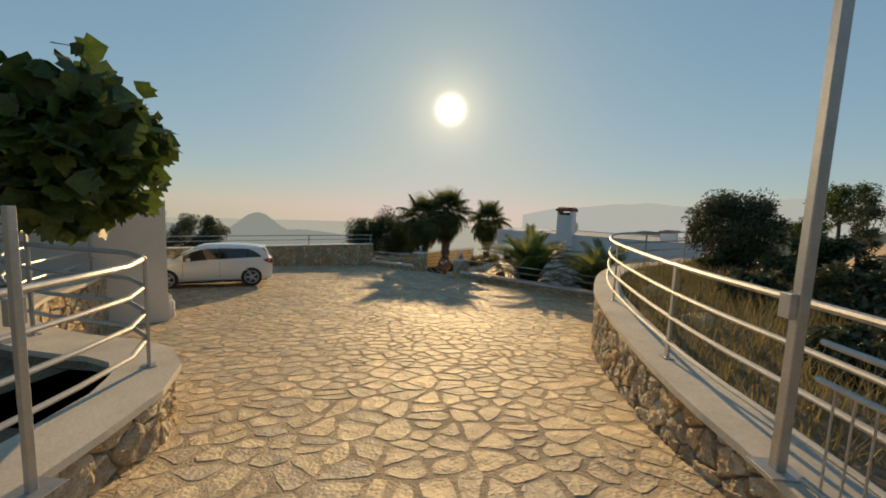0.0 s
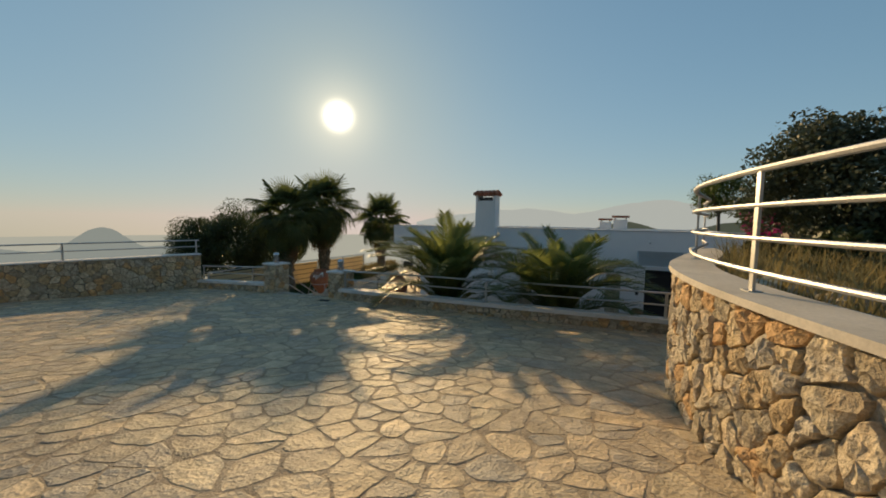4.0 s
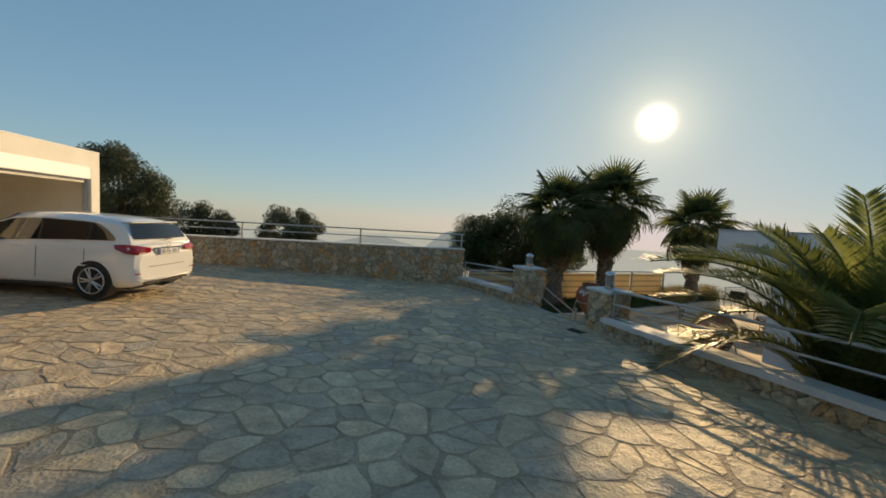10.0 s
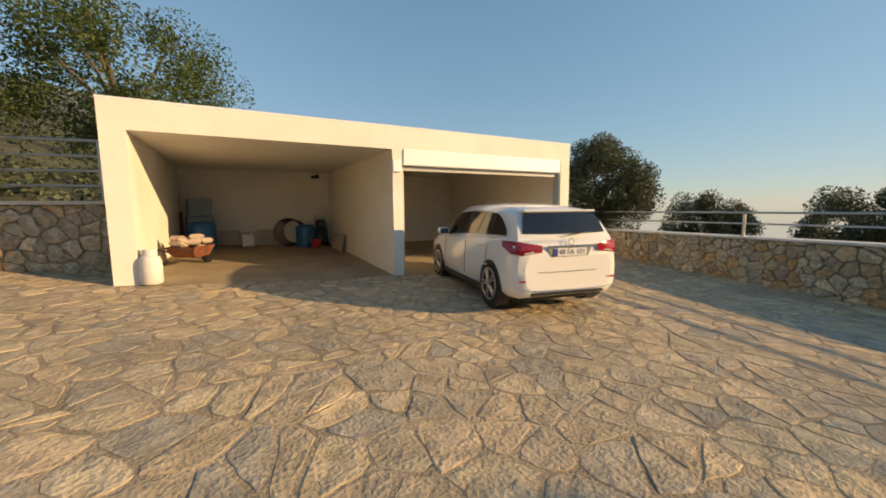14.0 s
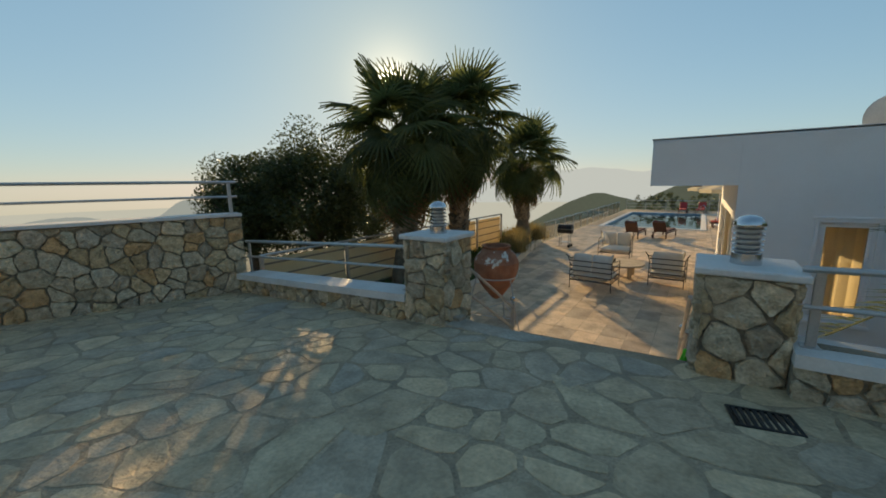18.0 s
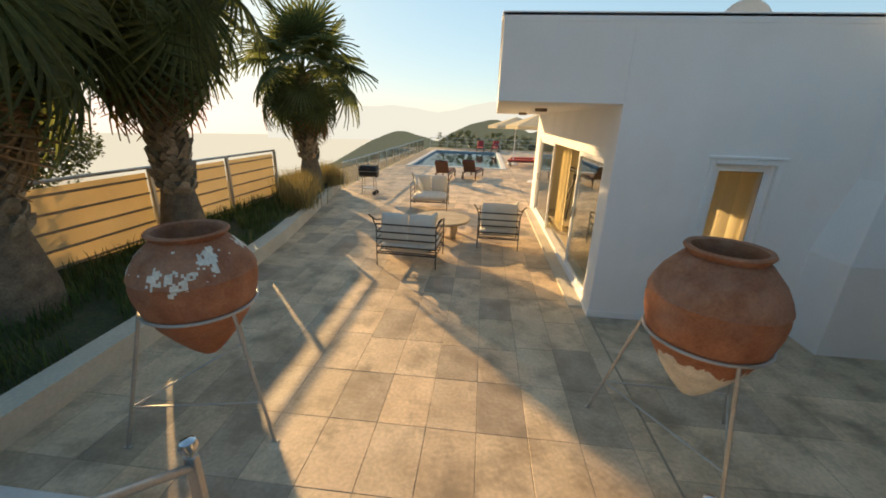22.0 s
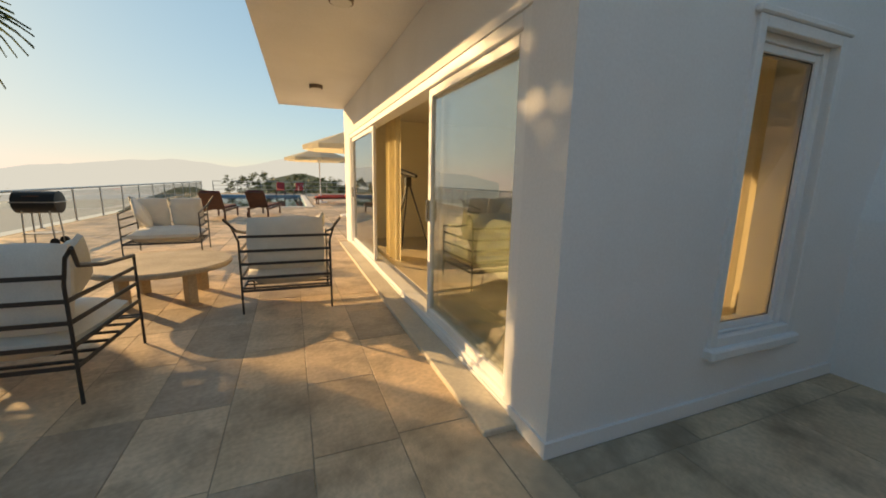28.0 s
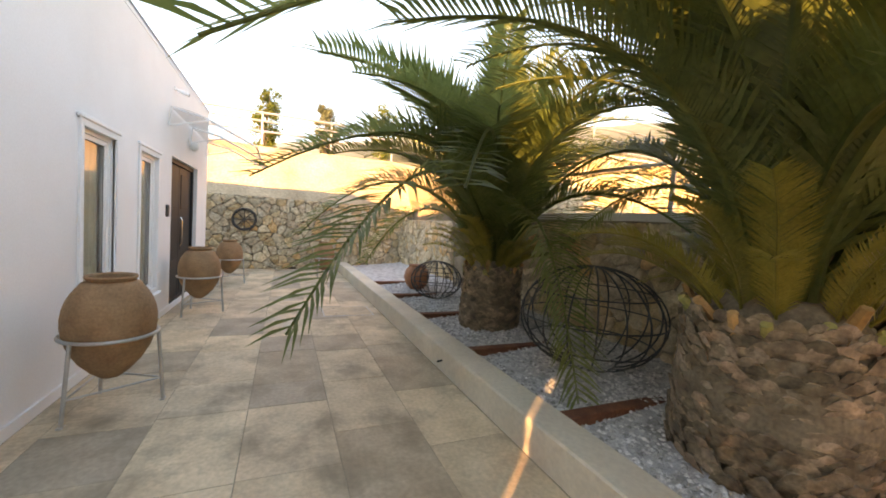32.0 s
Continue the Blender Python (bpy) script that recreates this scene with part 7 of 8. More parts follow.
for _ in range(700):
    pebble(g, r.uniform(-0.32, 0.34), r.uniform(-5.2, -3.64), 0.115 + r.uniform(0, 0.012), r.uniform(0.011, 0.024), r)
tagged(part("gravel", g, mat("gravel_stone", (0.48, 0.47, 0.45), 0.85, 0.3, 9, 60, 0.1, second=(0.62, 0.61, 0.60), random_by="island", random_amount=0.5)), "loose white and grey gravel stones", "gravel", kind="stuff")

# ---------------------------------------------------------------- entry gate posts
for x, y, h, lab in ((12.62, -18.15, 3.2, "tall galvanised gate post on the curved wall"), (9.71, -21.04, 1.5, "galvanised gate post on the entry wall")):
    ob = thing("gate_post", (x, y, 3.42 if h < 2 else CAP_R), lab, "gate post", "gate posts", turn=38)
    w = 0.03 if h > 2 else 0.02
    part("shaft", Geo().box(-w, -w, 0, w, w, h, 0.005), STEEL, ob)
    part("foot_plate", Geo().box(-0.10, -0.10, 0, 0.10, 0.10, 0.012, 0.002), STEEL, ob)
    part("hinge", Geo().box(-w - 0.04, -0.02, 0.9, -w + 0.002, 0.06, 1.04, 0.004), STEEL, ob)
ob = thing("gate_leaf", (12.72, -18.25, CAP_R), "open gate leaf of galvanised tubes and thin bars", "gate", turn=-52)
part("stile", Geo().tube([(0.9, 0, 0.02), (0.9, 0, 3.2)], 0.022, 8), STEEL, ob, smooth=True)
for h in (0.05, 0.62, 0.82):
    part("rail", Geo().tube([(0, 0, h), (0.9, 0, h)], 0.018, 8), STEEL, ob, smooth=True)
for k in range(1, 9):
    part("bar", Geo().tube([(0.1 * k, 0, 0.05), (0.1 * k, 0, 0.62)], 0.006, 6), STEEL, ob)

# ---------------------------------------------------------------- things in the garage
def gpos(u, v, dz=0.0):
    p = GA @ Vector((u, v, 0))
    return (p.x, p.y, ground_z(p.x, p.y) + 0.02 + dz)


GT_DEG = math.degrees(math.atan2(1.71, -9.5))
ob = thing("gas_bottle", gpos(0.47, 0.02), "white steel gas bottle standing at the garage front", "gas bottle", turn=GT_DEG)
WHITE_PAINT = mat("white_enamel", (0.72, 0.70, 0.66), 0.45, 0.1, 4, 40, 0.05, stain=(0.45, 0.36, 0.26), stain_scale=3, stain_amount=0.4)
part("tank", Geo().lathe([(0.13, 0), (0.155, 0.03), (0.155, 0.36), (0.13, 0.43), (0.06, 0.47)], seg=24), WHITE_PAINT, ob, smooth=True)
part("collar", Geo().lathe([(0.10, 0.44), (0.10, 0.56), (0.09, 0.56), (0.09, 0.45)], seg=20, cap_low=False, cap_high=False), WHITE_PAINT, ob, smooth=True)
part("valve", Geo().tube([(0, 0, 0.46), (0, 0, 0.54)], 0.018, 8), CHROME, ob)
BLUE = mat("blue_plastic", (0.02, 0.13, 0.28), 0.45, 0.15, 4, 40, 0.0)
ob = thing("water_drum", gpos(0.9, 4.6), "blue plastic drum in the garage corner", "drum")
part("body", Geo().lathe([(0.30, 0), (0.33, 0.05), (0.33, 0.3), (0.34, 0.32), (0.33, 0.34), (0.33, 0.62), (0.29, 0.68)], seg=24), BLUE, ob, smooth=True)
part("lid", Geo().lathe([(0.30, 0.68), (0.30, 0.72), (0.27, 0.73)], seg=24), BLUE, ob, smooth=True)
ob = thing("coolbox_stack", gpos(0.85, 5.2), "grey crates stacked behind the blue drum", "crate")
part("crate", Geo().box(-0.3, -0.25, 0, 0.35, 0.25, 0.85, 0.02), mat("grey_blue_plastic", (0.20, 0.25, 0.29), 0.6, 0.15, 4, 40, 0.0), ob)
part("crate", Geo().box(-0.26, -0.22, 0.86, 0.3, 0.22, 1.35, 0.02), MATS["grey_blue_plastic"], ob)
ob = thing("wheelbarrow", gpos(0.85, 1.7), "rusty wheelbarrow heaped with pale rags and shells", "wheelbarrow", turn=GT_DEG + 65)
part("tray", Geo().add([(-0.35, -0.28, 0.42), (0.45, -0.28, 0.42), (0.45, 0.28, 0.42), (-0.35, 0.28, 0.42), (-0.2, -0.2, 0.2), (0.3, -0.2, 0.2), (0.3, 0.2, 0.2), (-0.2, 0.2, 0.2)], [(4, 5, 6, 7), (0, 1, 5, 4), (1, 2, 6, 5), (2, 3, 7, 6), (3, 0, 4, 7)]), RUST, ob)
for k in range(9):
    a = k * 0.7
    part("rag", pillow(Geo(), Matrix.Translation((0.05 + 0.22 * math.cos(a * 2.1), 0.16 * math.sin(a * 1.7), 0.42 + 0.02 * k)) @ Matrix.Rotation(a, 4, "Z") @ Matrix.Rotation(0.4 * math.sin(a), 4, "X"), 0.28, 0.2, 0.12), mat("pale_rag", (0.42, 0.34, 0.28), 0.95, 0.2, 6, 60, 0.2), ob, smooth=True)
part("wheel", Geo().tube([(0.62, -0.04, 0.16), (0.62, 0.04, 0.16)], 0.16, 16), BLACK, ob)
for s in (-0.22, 0.22):
    part("handle_bar", Geo().tube([(0.6, s * 0.3, 0.16), (-0.2, s, 0.3), (-0.8, s, 0.45)], 0.016, 8), IRON, ob)
BOARD = mat("stone_offcut", (0.48, 0.42, 0.33), 0.85, 0.2, 4, 40, 0.2)
for u, w, h, t in ((1.55, 0.55, 0.45, 6), (2.05, 0.5, 0.42, 4), (2.45, 0.42, 0.5, -5), (2.95, 0.25, 0.45, 3), (2.75, 0.3, 0.52, -3), (4.2, 0.55, 0.42, 12)):
    tagged(part("stone_offcut", Geo().box(-w / 2, -0.025, 0, w / 2, 0.025, h, 0.006, Matrix.Rotation(radians(-14), 4, "X")), BOARD), "pale stone slab offcut leaning on the garage wall", "stone slab", "slab offcuts").matrix_world = Matrix.Translation(gpos(u, 5.75)) @ Matrix.Rotation(radians(GT_DEG + t), 4, "Z")
ob = thing("jerry_can", gpos(2.0, 5.3), "white plastic canister on the garage floor", "canister", turn=GT_DEG)
part("body", Geo().box(-0.17, -0.12, 0, 0.17, 0.12, 0.36, 0.04), WHITE_PAINT, ob)
part("neck", Geo().tube([(0.08, 0, 0.36), (0.08, 0, 0.42)], 0.03, 10), WHITE_PAINT, ob)
ob = thing("hose_coil", gpos(3.15, 5.45), "coil of black hose leaning on the garage wall", "hose", turn=GT_DEG)
for k in range(5):
    rad = 0.42 - 0.015 * k
    part("loop", Geo().tube([(rad * math.cos(2 * math.pi * j / 36) + 0.05 * k, -0.18 + 0.05 * k + 0.15 * math.sin(2 * math.pi * j / 36), 0.45 + rad * math.sin(2 * math.pi * j / 36)) for j in range(36)], 0.018, 8, closed=True), BLACK, ob, smooth=True)
ob = thing("compressor", gpos(3.65, 5.3), "blue plastic tank beside the hose", "tank")
part("body", Geo().lathe([(0.28, 0), (0.30, 0.04), (0.30, 0.62), (0.22, 0.70)], seg=22), mat("teal_plastic", (0.02, 0.13, 0.26), 0.45, 0.15, 4, 40, 0.0), ob, smooth=True)
ob = thing("red_bucket", gpos(3.9, 4.95), "small red bucket on the garage floor", "bucket")
part("body", Geo().lathe([(0.12, 0), (0.17, 0.27), (0.16, 0.27), (0.115, 0.02)], seg=20), mat("red_plastic", (0.42, 0.03, 0.03), 0.4, 0.1, 4, 40, 0.0), ob, smooth=True)
part("handle", Geo().tube([(0.16 * math.cos(math.pi * k / 10), 0.02, 0.27 + 0.13 * math.sin(math.pi * k / 10)) for k in range(11)], 0.005, 6), STEEL, ob)
ob = thing("pressure_washer", gpos(4.15, 5.4), "black and grey pressure washer with its lance", "pressure washer", turn=GT_DEG)
part("body", Geo().box(-0.18, -0.16, 0.08, 0.18, 0.16, 0.62, 0.05), BLACK, ob)
part("top", Geo().box(-0.15, -0.13, 0.60, 0.15, 0.13, 0.86, 0.05), IRON, ob)
part("handle", Geo().tube([(-0.14, 0.15, 0.5), (-0.14, 0.2, 0.98), (0.14, 0.2, 0.98), (0.14, 0.15, 0.5)], 0.014, 8), STEEL, ob)
for s in (-0.2, 0.2):
    part("wheel", Geo().tube([(s - 0.03, 0.1, 0.1), (s + 0.03, 0.1, 0.1)], 0.10, 16), BLACK, ob)
for v, t in ((4.6, 8), (4.05, -4)):
    tagged(part("stone_offcut", Geo().box(-0.26, -0.025, 0, 0.26, 0.025, 0.5, 0.006, Matrix.Rotation(radians(-16), 4, "X")), BOARD), "pale stone slab offcut leaning on the garage divider", "stone slab", "slab offcuts").matrix_world = Matrix.Translation(gpos(4.40, v)) @ Matrix.Rotation(radians(GT_DEG - 90 + t), 4, "Z")
ob = thing("bracket_lamp", tuple(GA @ Vector((4.2, GD - 0.26, 4.32))), "small dark lamp on an arm high on the garage wall", "lamp", turn=GT_DEG)
part("plate", Geo().box(-0.06, -0.03, -0.06, 0.06, 0.0, 0.06, 0.006), IRON, ob)
part("arm", Geo().tube([(0, -0.02, 0), (-0.05, -0.16, 0.02), (-0.1, -0.26, -0.01)], 0.014, 8), IRON, ob, smooth=True)
part("shade", Geo().box(-0.24, -0.34, -0.09, -0.02, -0.20, 0.0, 0.02), IRON, ob)
ob = thing("wall_box", tuple(GA @ Vector((4.66, -0.03, 4.1))), "white switch box on the garage pier", "switch box", turn=GT_DEG)
part("case", Geo().box(-0.09, -0.03, -0.12, 0.09, 0.03, 0.12, 0.01), TRIM, ob)
ob = thing("motorcycle", gpos(5.75, 3.0), "dark covered motorcycle parked at the back of the garage", "motorcycle", turn=GT_DEG + 60)
for px in (-0.68, 0.68):
    part("wheel", Geo().tube([(px + 0.28 * math.cos(2 * math.pi * k / 24), 0, 0.3 + 0.28 * math.sin(2 * math.pi * k / 24)) for k in range(24)], 0.055, 8, closed=True), BLACK, ob, smooth=True)
    part("hub", Geo().tube([(px, -0.06, 0.3), (px, 0.06, 0.3)], 0.12, 12), CHROME, ob)
part("engine", Geo().box(-0.3, -0.14, 0.25, 0.3, 0.14, 0.6, 0.05), IRON, ob)
part("tank", pillow(Geo(), Matrix.Translation((-0.15, 0, 0.85)), 0.6, 0.34, 0.34), BLACK, ob, smooth=True)
part("seat", pillow(Geo(), Matrix.Translation((0.42, 0, 0.82)), 0.7, 0.28, 0.16), BLACK, ob, smooth=True)
part("cover", pillow(Geo(), Matrix.Translation((-0.1, 0, 1.15)), 0.95, 0.55, 0.55), mat("black_sheet", (0.012, 0.012, 0.014), 0.8, 0.3, 4, 40, 0.2), ob, smooth=True)
part("handlebar", Geo().tube([(-0.45, -0.38, 1.08), (-0.5, -0.1, 1.0), (-0.5, 0.1, 1.0), (-0.45, 0.38, 1.08)], 0.014, 8), CHROME, ob)
part("fork", Geo().tube([(-0.68, 0.09, 0.3), (-0.48, 0.09, 1.0)], 0.025, 8).tube([(-0.68, -0.09, 0.3), (-0.48, -0.09, 1.0)], 0.025, 8), CHROME, ob, smooth=True)
ob = thing("tool_shelf", gpos(5.1, 4.4), "cluttered dark shelf along the garage divider", "shelf", turn=GT_DEG)
for h in (0.4, 0.9):
    part("board", Geo().box(-0.2, -0.9, h, 0.2, 0.9, h + 0.03), DARKWOOD, ob)
for px, py in ((-0.18, -0.88), (0.18, -0.88), (-0.18, 0.88), (0.18, 0.88)):
    part("upright", Geo().box(px - 0.02, py - 0.02, 0, px + 0.02, py + 0.02, 1.0), IRON, ob)
for k, (py, w, h, c) in enumerate(((-0.6, 0.3, 0.28, BLUE), (-0.1, 0.25, 0.35, BLACK), (0.45, 0.35, 0.22, WHITE_PAINT))):
    tagged(part("storage_box", Geo().box(-0.14, -w / 2, 0, 0.14, w / 2, h, 0.02), c), "plastic storage box on the garage shelf", "box", "shelf boxes").matrix_world = ob.matrix_world @ Matrix.Translation((0, py, 0.93))

# ---------------------------------------------------------------- the parked car
PAINT = mat("white_car_paint", (0.80, 0.79, 0.76), 0.30, 0.02, 1, 30, 0.0, coat=0.8)
CARGLASS = mat("tinted_car_glass", (0.012, 0.012, 0.014), 0.04, 0.1, 2, 30, 0.0, coat=0.6)
TYRE = mat("tyre_rubber", (0.02, 0.02, 0.02), 0.85, 0.2, 6, 60, 0.2)
RIM = mat("silver_alloy", (0.55, 0.55, 0.56), 0.3, 0.05, 6, 40, 0.0, metal=0.9)
TAIL = mat("red_tail_lamp", (0.36, 0.012, 0.018), 0.12, 0.2, 8, 40, 0.0, coat=0.8)
CLEAR = mat("clear_lamp", (0.55, 0.50, 0.46), 0.12, 0.1, 8, 40, 0.0, coat=0.8)
CAR_T = math.degrees(math.atan2(-0.93, -0.368))
CAR_Z = (ground_z(-2.9, -14.9) + ground_z(-4.0, -17.5)) / 2 + 0.045
car = thing("car", (-3.06, -14.18, CAR_Z), "white five-door compact car parked with its nose in the garage", "car", turn=CAR_T)


def loft(g, sections):
    """Skin through half sections, each a list of (x, y, z) from the keel to the middle of the roof, mirrored."""
    n = len(sections[0])
    rings = []
    for s in sections:
        rings.append(list(s) + [(x, -y, z) for x, y, z in reversed(s[1:-1])])
    m = len(rings[0])
    v = [p for ring in rings for p in ring]
    f = []
    for i in range(len(rings) - 1):
        for k in range(m):
            l = (k + 1) % m
            f.append((i * m + k, i * m + l, (i + 1) * m + l, (i + 1) * m + k))
    f.append(tuple(range(m)))
    f.append(tuple((len(rings) - 1) * m + k for k in range(m))[::-1])
    return g.add(v, f)


def body_section(x, w, zb, belt, bulge=1.0, top=0.0):
    return [(x, 0, zb), (x, w * 0.86, zb), (x, w * 0.97, zb + 0.08), (x, w, zb + 0.22), (x, w * 1.005 * bulge, 0.62), (x, w * 0.985, 0.74), (x, w * 0.965, belt - 0.10), (x, w * 0.93, belt - 0.02), (x, w * 0.88, belt), (x, 0, belt + 0.02 + top)]


secs = []
for x, w, zb, belt, top in ((0.0, 0.70, 0.34, 0.80, 0), (0.03, 0.80, 0.27, 0.98, 0), (0.12, 0.855, 0.22, 1.04, 0), (0.35, 0.885, 0.20, 1.05, 0), (0.8, 0.893, 0.19, 1.03, 0), (1.6, 0.893, 0.19, 1.00, 0), (2.5, 0.893, 0.19, 0.97, 0), (3.1, 0.89, 0.19, 0.95, 0.02), (3.6, 0.88, 0.19, 0.90, 0.05), (4.0, 0.83, 0.20, 0.82, 0.05), (4.22, 0.74, 0.23, 0.72, 0.03), (4.34, 0.58, 0.28, 0.62, 0.01)):
    secs.append(body_section(x, w, zb, belt, 1.0, top))
body = part("body", loft(Geo(), secs), PAINT, car, smooth=True)


def cabin_section(x, base_z, roof_z, wb, wt):
    return [(x, 0, base_z), (x, wb, base_z), (x, wb - (wb - wt) * 0.35, base_z + (roof_z - base_z) * 0.42), (x, wb - (wb - wt) * 0.8, base_z + (roof_z - base_z) * 0.84), (x, wt * 0.86, roof_z - 0.015), (x, wt * 0.45, roof_z + 0.01), (x, 0, roof_z + 0.018)]


cab = [cabin_section(*a) for a in ((0.10, 0.95, 1.06, 0.80, 0.76), (0.22, 0.96, 1.28, 0.80, 0.69), (0.34, 0.97, 1.43, 0.81, 0.64), (0.55, 0.97, 1.48, 0.82, 0.65), (1.1, 0.96, 1.53, 0.83, 0.67), (1.8, 0.95, 1.55, 0.83, 0.67), (2.35, 0.94, 1.52, 0.83, 0.66), (2.7, 0.93, 1.40, 0.82, 0.65), (3.05, 0.92, 1.18, 0.81, 0.64), (3.35, 0.90, 0.99, 0.79, 0.62))]
part("roof", loft(Geo(), cab), PAINT, car, smooth=True)


def side_y(x, f):
    """Half width of the cabin at x, a fraction f up its side."""
    a = min(range(len(cab) - 1), key=lambda k: 0 if cab[k][0][0] <= x <= cab[k + 1][0][0] else 9)
    t = (x - cab[a][0][0]) / (cab[a + 1][0][0] - cab[a][0][0])
    pick = lambda s: (s[1][1] + (s[3][1] - s[1][1]) * f, s[1][2] + (s[3][2] - s[1][2]) * f)
    (y0, z0), (y1, z1) = pick(cab[a]), pick(cab[a + 1])
    return y0 + (y1 - y0) * t, z0 + (z1 - z0) * t


for s in (1, -1):
    for x0, x1, name, proud in ((0.40, 0.85, "side_window", 0.018), (0.88, 1.78, "side_window", 0.018), (1.82, 2.95, "side_window", 0.018), (0.845, 0.885, "window_pillar", 0.021), (1.775, 1.825, "window_pillar", 0.021)):
        g = Geo()
        n = 8
        for k in range(n + 1):
            x = x0 + (x1 - x0) * k / n
            lo = 0.30 - 0.07 * x
            hi = 0.95
            if x1 > 2.5:
                hi = 0.95 if x < 2.3 else 0.95 - 0.10 * (x - 2.3)
            if x0 < 0.5:
                hi = 0.95 - 2.1 * (0.85 - x) ** 1.7
            for f in (lo, (lo + hi) / 2, hi):
                y, z = side_y(x, f)
                g.v.append((x, s * (y + proud), z))
        for k in range(n):
            for j in range(2):
                a = k * 3 + j
                g.f.append((a, a + 3, a + 4, a + 1))
        part(name, g, CARGLASS if name == "side_window" else BLACK, car, "dark tinted side window" if name == "side_window" else "", smooth=True)
# rear window, windscreen
g = Geo()
for k, (x, z, w) in enumerate(((0.115, 1.12, 0.70), (0.195, 1.29, 0.66), (0.265, 1.40, 0.61))):
    for f in (-1, -0.5, 0, 0.5, 1):
        g.v.append((x - 0.034 + 0.05 * f * f, f * w * 0.97, z))
for k in range(2):
    for j in range(4):
        a = k * 5 + j
        g.f.append((a, a + 1, a + 6, a + 5))
part("rear_window", g, CARGLASS, car, "dark tinted rear window", smooth=True)
g = Geo()
for x, z, w in ((3.32, 1.03, 0.70), (2.98, 1.26, 0.62), (2.55, 1.49, 0.56)):
    for f in (-1, 0, 1):
        g.v.append((x + 0.02 - 0.08 * f * f, f * w, z))
g.f += [(0, 1, 4, 3), (1, 2, 5, 4), (3, 4, 7, 6), (4, 5, 8, 7)]
part("windscreen", g, CARGLASS, car, smooth=True)
part("spoiler", Geo().box(0.235, -0.60, 1.412, 0.46, 0.60, 1.446, 0.014), PAINT, car)
for s in (1, -1):
    lamp = Geo()
    pts = [(-0.004, 0.44, 0.87), (0.0, 0.44, 0.96), (0.05, 0.72, 1.01), (0.16, 0.84, 1.03), (0.34, 0.885, 1.02), (0.30, 0.895, 0.94), (0.12, 0.868, 0.86), (0.02, 0.74, 0.83)]
    mid = (0.035, 0.74, 0.93)
    lamp.add([(x - 0.014, s * (y + 0.012), z) for x, y, z in pts] + [(mid[0] - 0.035, s * (mid[1] + 0.02), mid[2])], [(k, (k + 1) % 8, 8) for k in range(8)])
    tail = part("tail_lamp", lamp, TAIL, car, "red tail lamp", smooth=True)
    part("lamp_strip", Geo().add([(-0.012, s * 0.47, 0.872), (-0.006, s * 0.72, 0.845), (-0.006, s * 0.72, 0.868), (-0.012, s * 0.47, 0.895)], [(0, 1, 2, 3)]), CLEAR, tail)
    part("reflector", Geo().box(0.0, s * 0.70 - 0.08, 0.46, 0.035, s * 0.70 + 0.08, 0.485, 0.004), TAIL, car)
    mirror = part("mirror", pillow(Geo(), Matrix.Translation((2.75, s * 0.99, 1.03)), 0.14, 0.22, 0.15), PAINT, car, smooth=True)
    part("mirror_glass", Geo().box(2.675, s * 0.99 - 0.08, 0.98, 2.682, s * 0.99 + 0.08, 1.08), CARGLASS, mirror)
    for x in (1.05, 2.05):
        part("door_handle", Geo().tube([(x, s * 0.885, 0.90), (x + 0.10, s * 0.905, 0.905), (x + 0.2, s * 0.885, 0.91)], 0.014, 6), PAINT, car, smooth=True)
    for x in (0.90, 1.80, 2.95):
        part("door_seam", Geo().tube([(x, s * 0.902, 0.34), (x - 0.01, s * 0.903, 0.62), (x, s * 0.872, 0.92)], 0.004, 5), BLACK, car)
    part("sill", Geo().box(0.95, s * 0.80 - 0.09, 0.17, 3.2, s * 0.80 + 0.09, 0.24, 0.02), BLACK, car)
part("bumper_lip", Geo().box(0.004, -0.60, 0.255, 0.14, 0.60, 0.30, 0.015), BLACK, car)
part("bumper_chrome", Geo().tube([(0.03, -0.74, 0.35), (-0.008, -0.5, 0.325), (-0.012, 0, 0.32), (-0.008, 0.5, 0.325), (0.03, 0.74, 0.35)], 0.010, 6), CHROME, car, smooth=True)
part("bumper_crease", Geo().tube([(0.03, -0.70, 0.60), (-0.004, -0.4, 0.585), (-0.008, 0.4, 0.585), (0.03, 0.70, 0.60)], 0.006, 5), mat("grey_seam", (0.25, 0.25, 0.25), 0.6, 0.1, 3, 30, 0), car)
part("plate_recess", Geo().add([(-0.010, -0.36, 0.93), (-0.010, 0.36, 0.93), (-0.006, 0.30, 0.80), (-0.006, -0.30, 0.80)], [(0, 1, 2, 3)]), MATS["grey_seam"], car)
part("plate_bar", Geo().box(-0.030, -0.38, 0.925, 0.0, 0.38, 0.955, 0.008), CHROME, car)
plate = part("number_plate", Geo().box(-0.024, -0.26, 0.805, -0.012, 0.26, 0.915, 0.004), mat("plate_white", (0.72, 0.72, 0.70), 0.4, 0.05, 3, 30, 0), car)
part("plate_band", Geo().box(-0.0255, 0.215, 0.808, -0.023, 0.258, 0.912), mat("plate_blue", (0.01, 0.04, 0.30), 0.4, 0.05, 3, 30, 0), plate)
text = bpy.data.curves.new("plate_text", "FONT")
text.body = "48 FA 101"
text.size = 0.105
text.align_x, text.align_y = "CENTER", "CENTER"
text.extrude = 0.0006
text_ob = new("plate_text", text)
text_ob.matrix_world = Matrix.Translation((-0.0265, -0.02, 0.86)) @ Matrix.Rotation(radians(-90), 4, "Z") @ Matrix.Rotation(radians(90), 4, "X")
dg = bpy.context.evaluated_depsgraph_get()
text_mesh = bpy.data.meshes.new_from_object(text_ob.evaluated_get(dg))
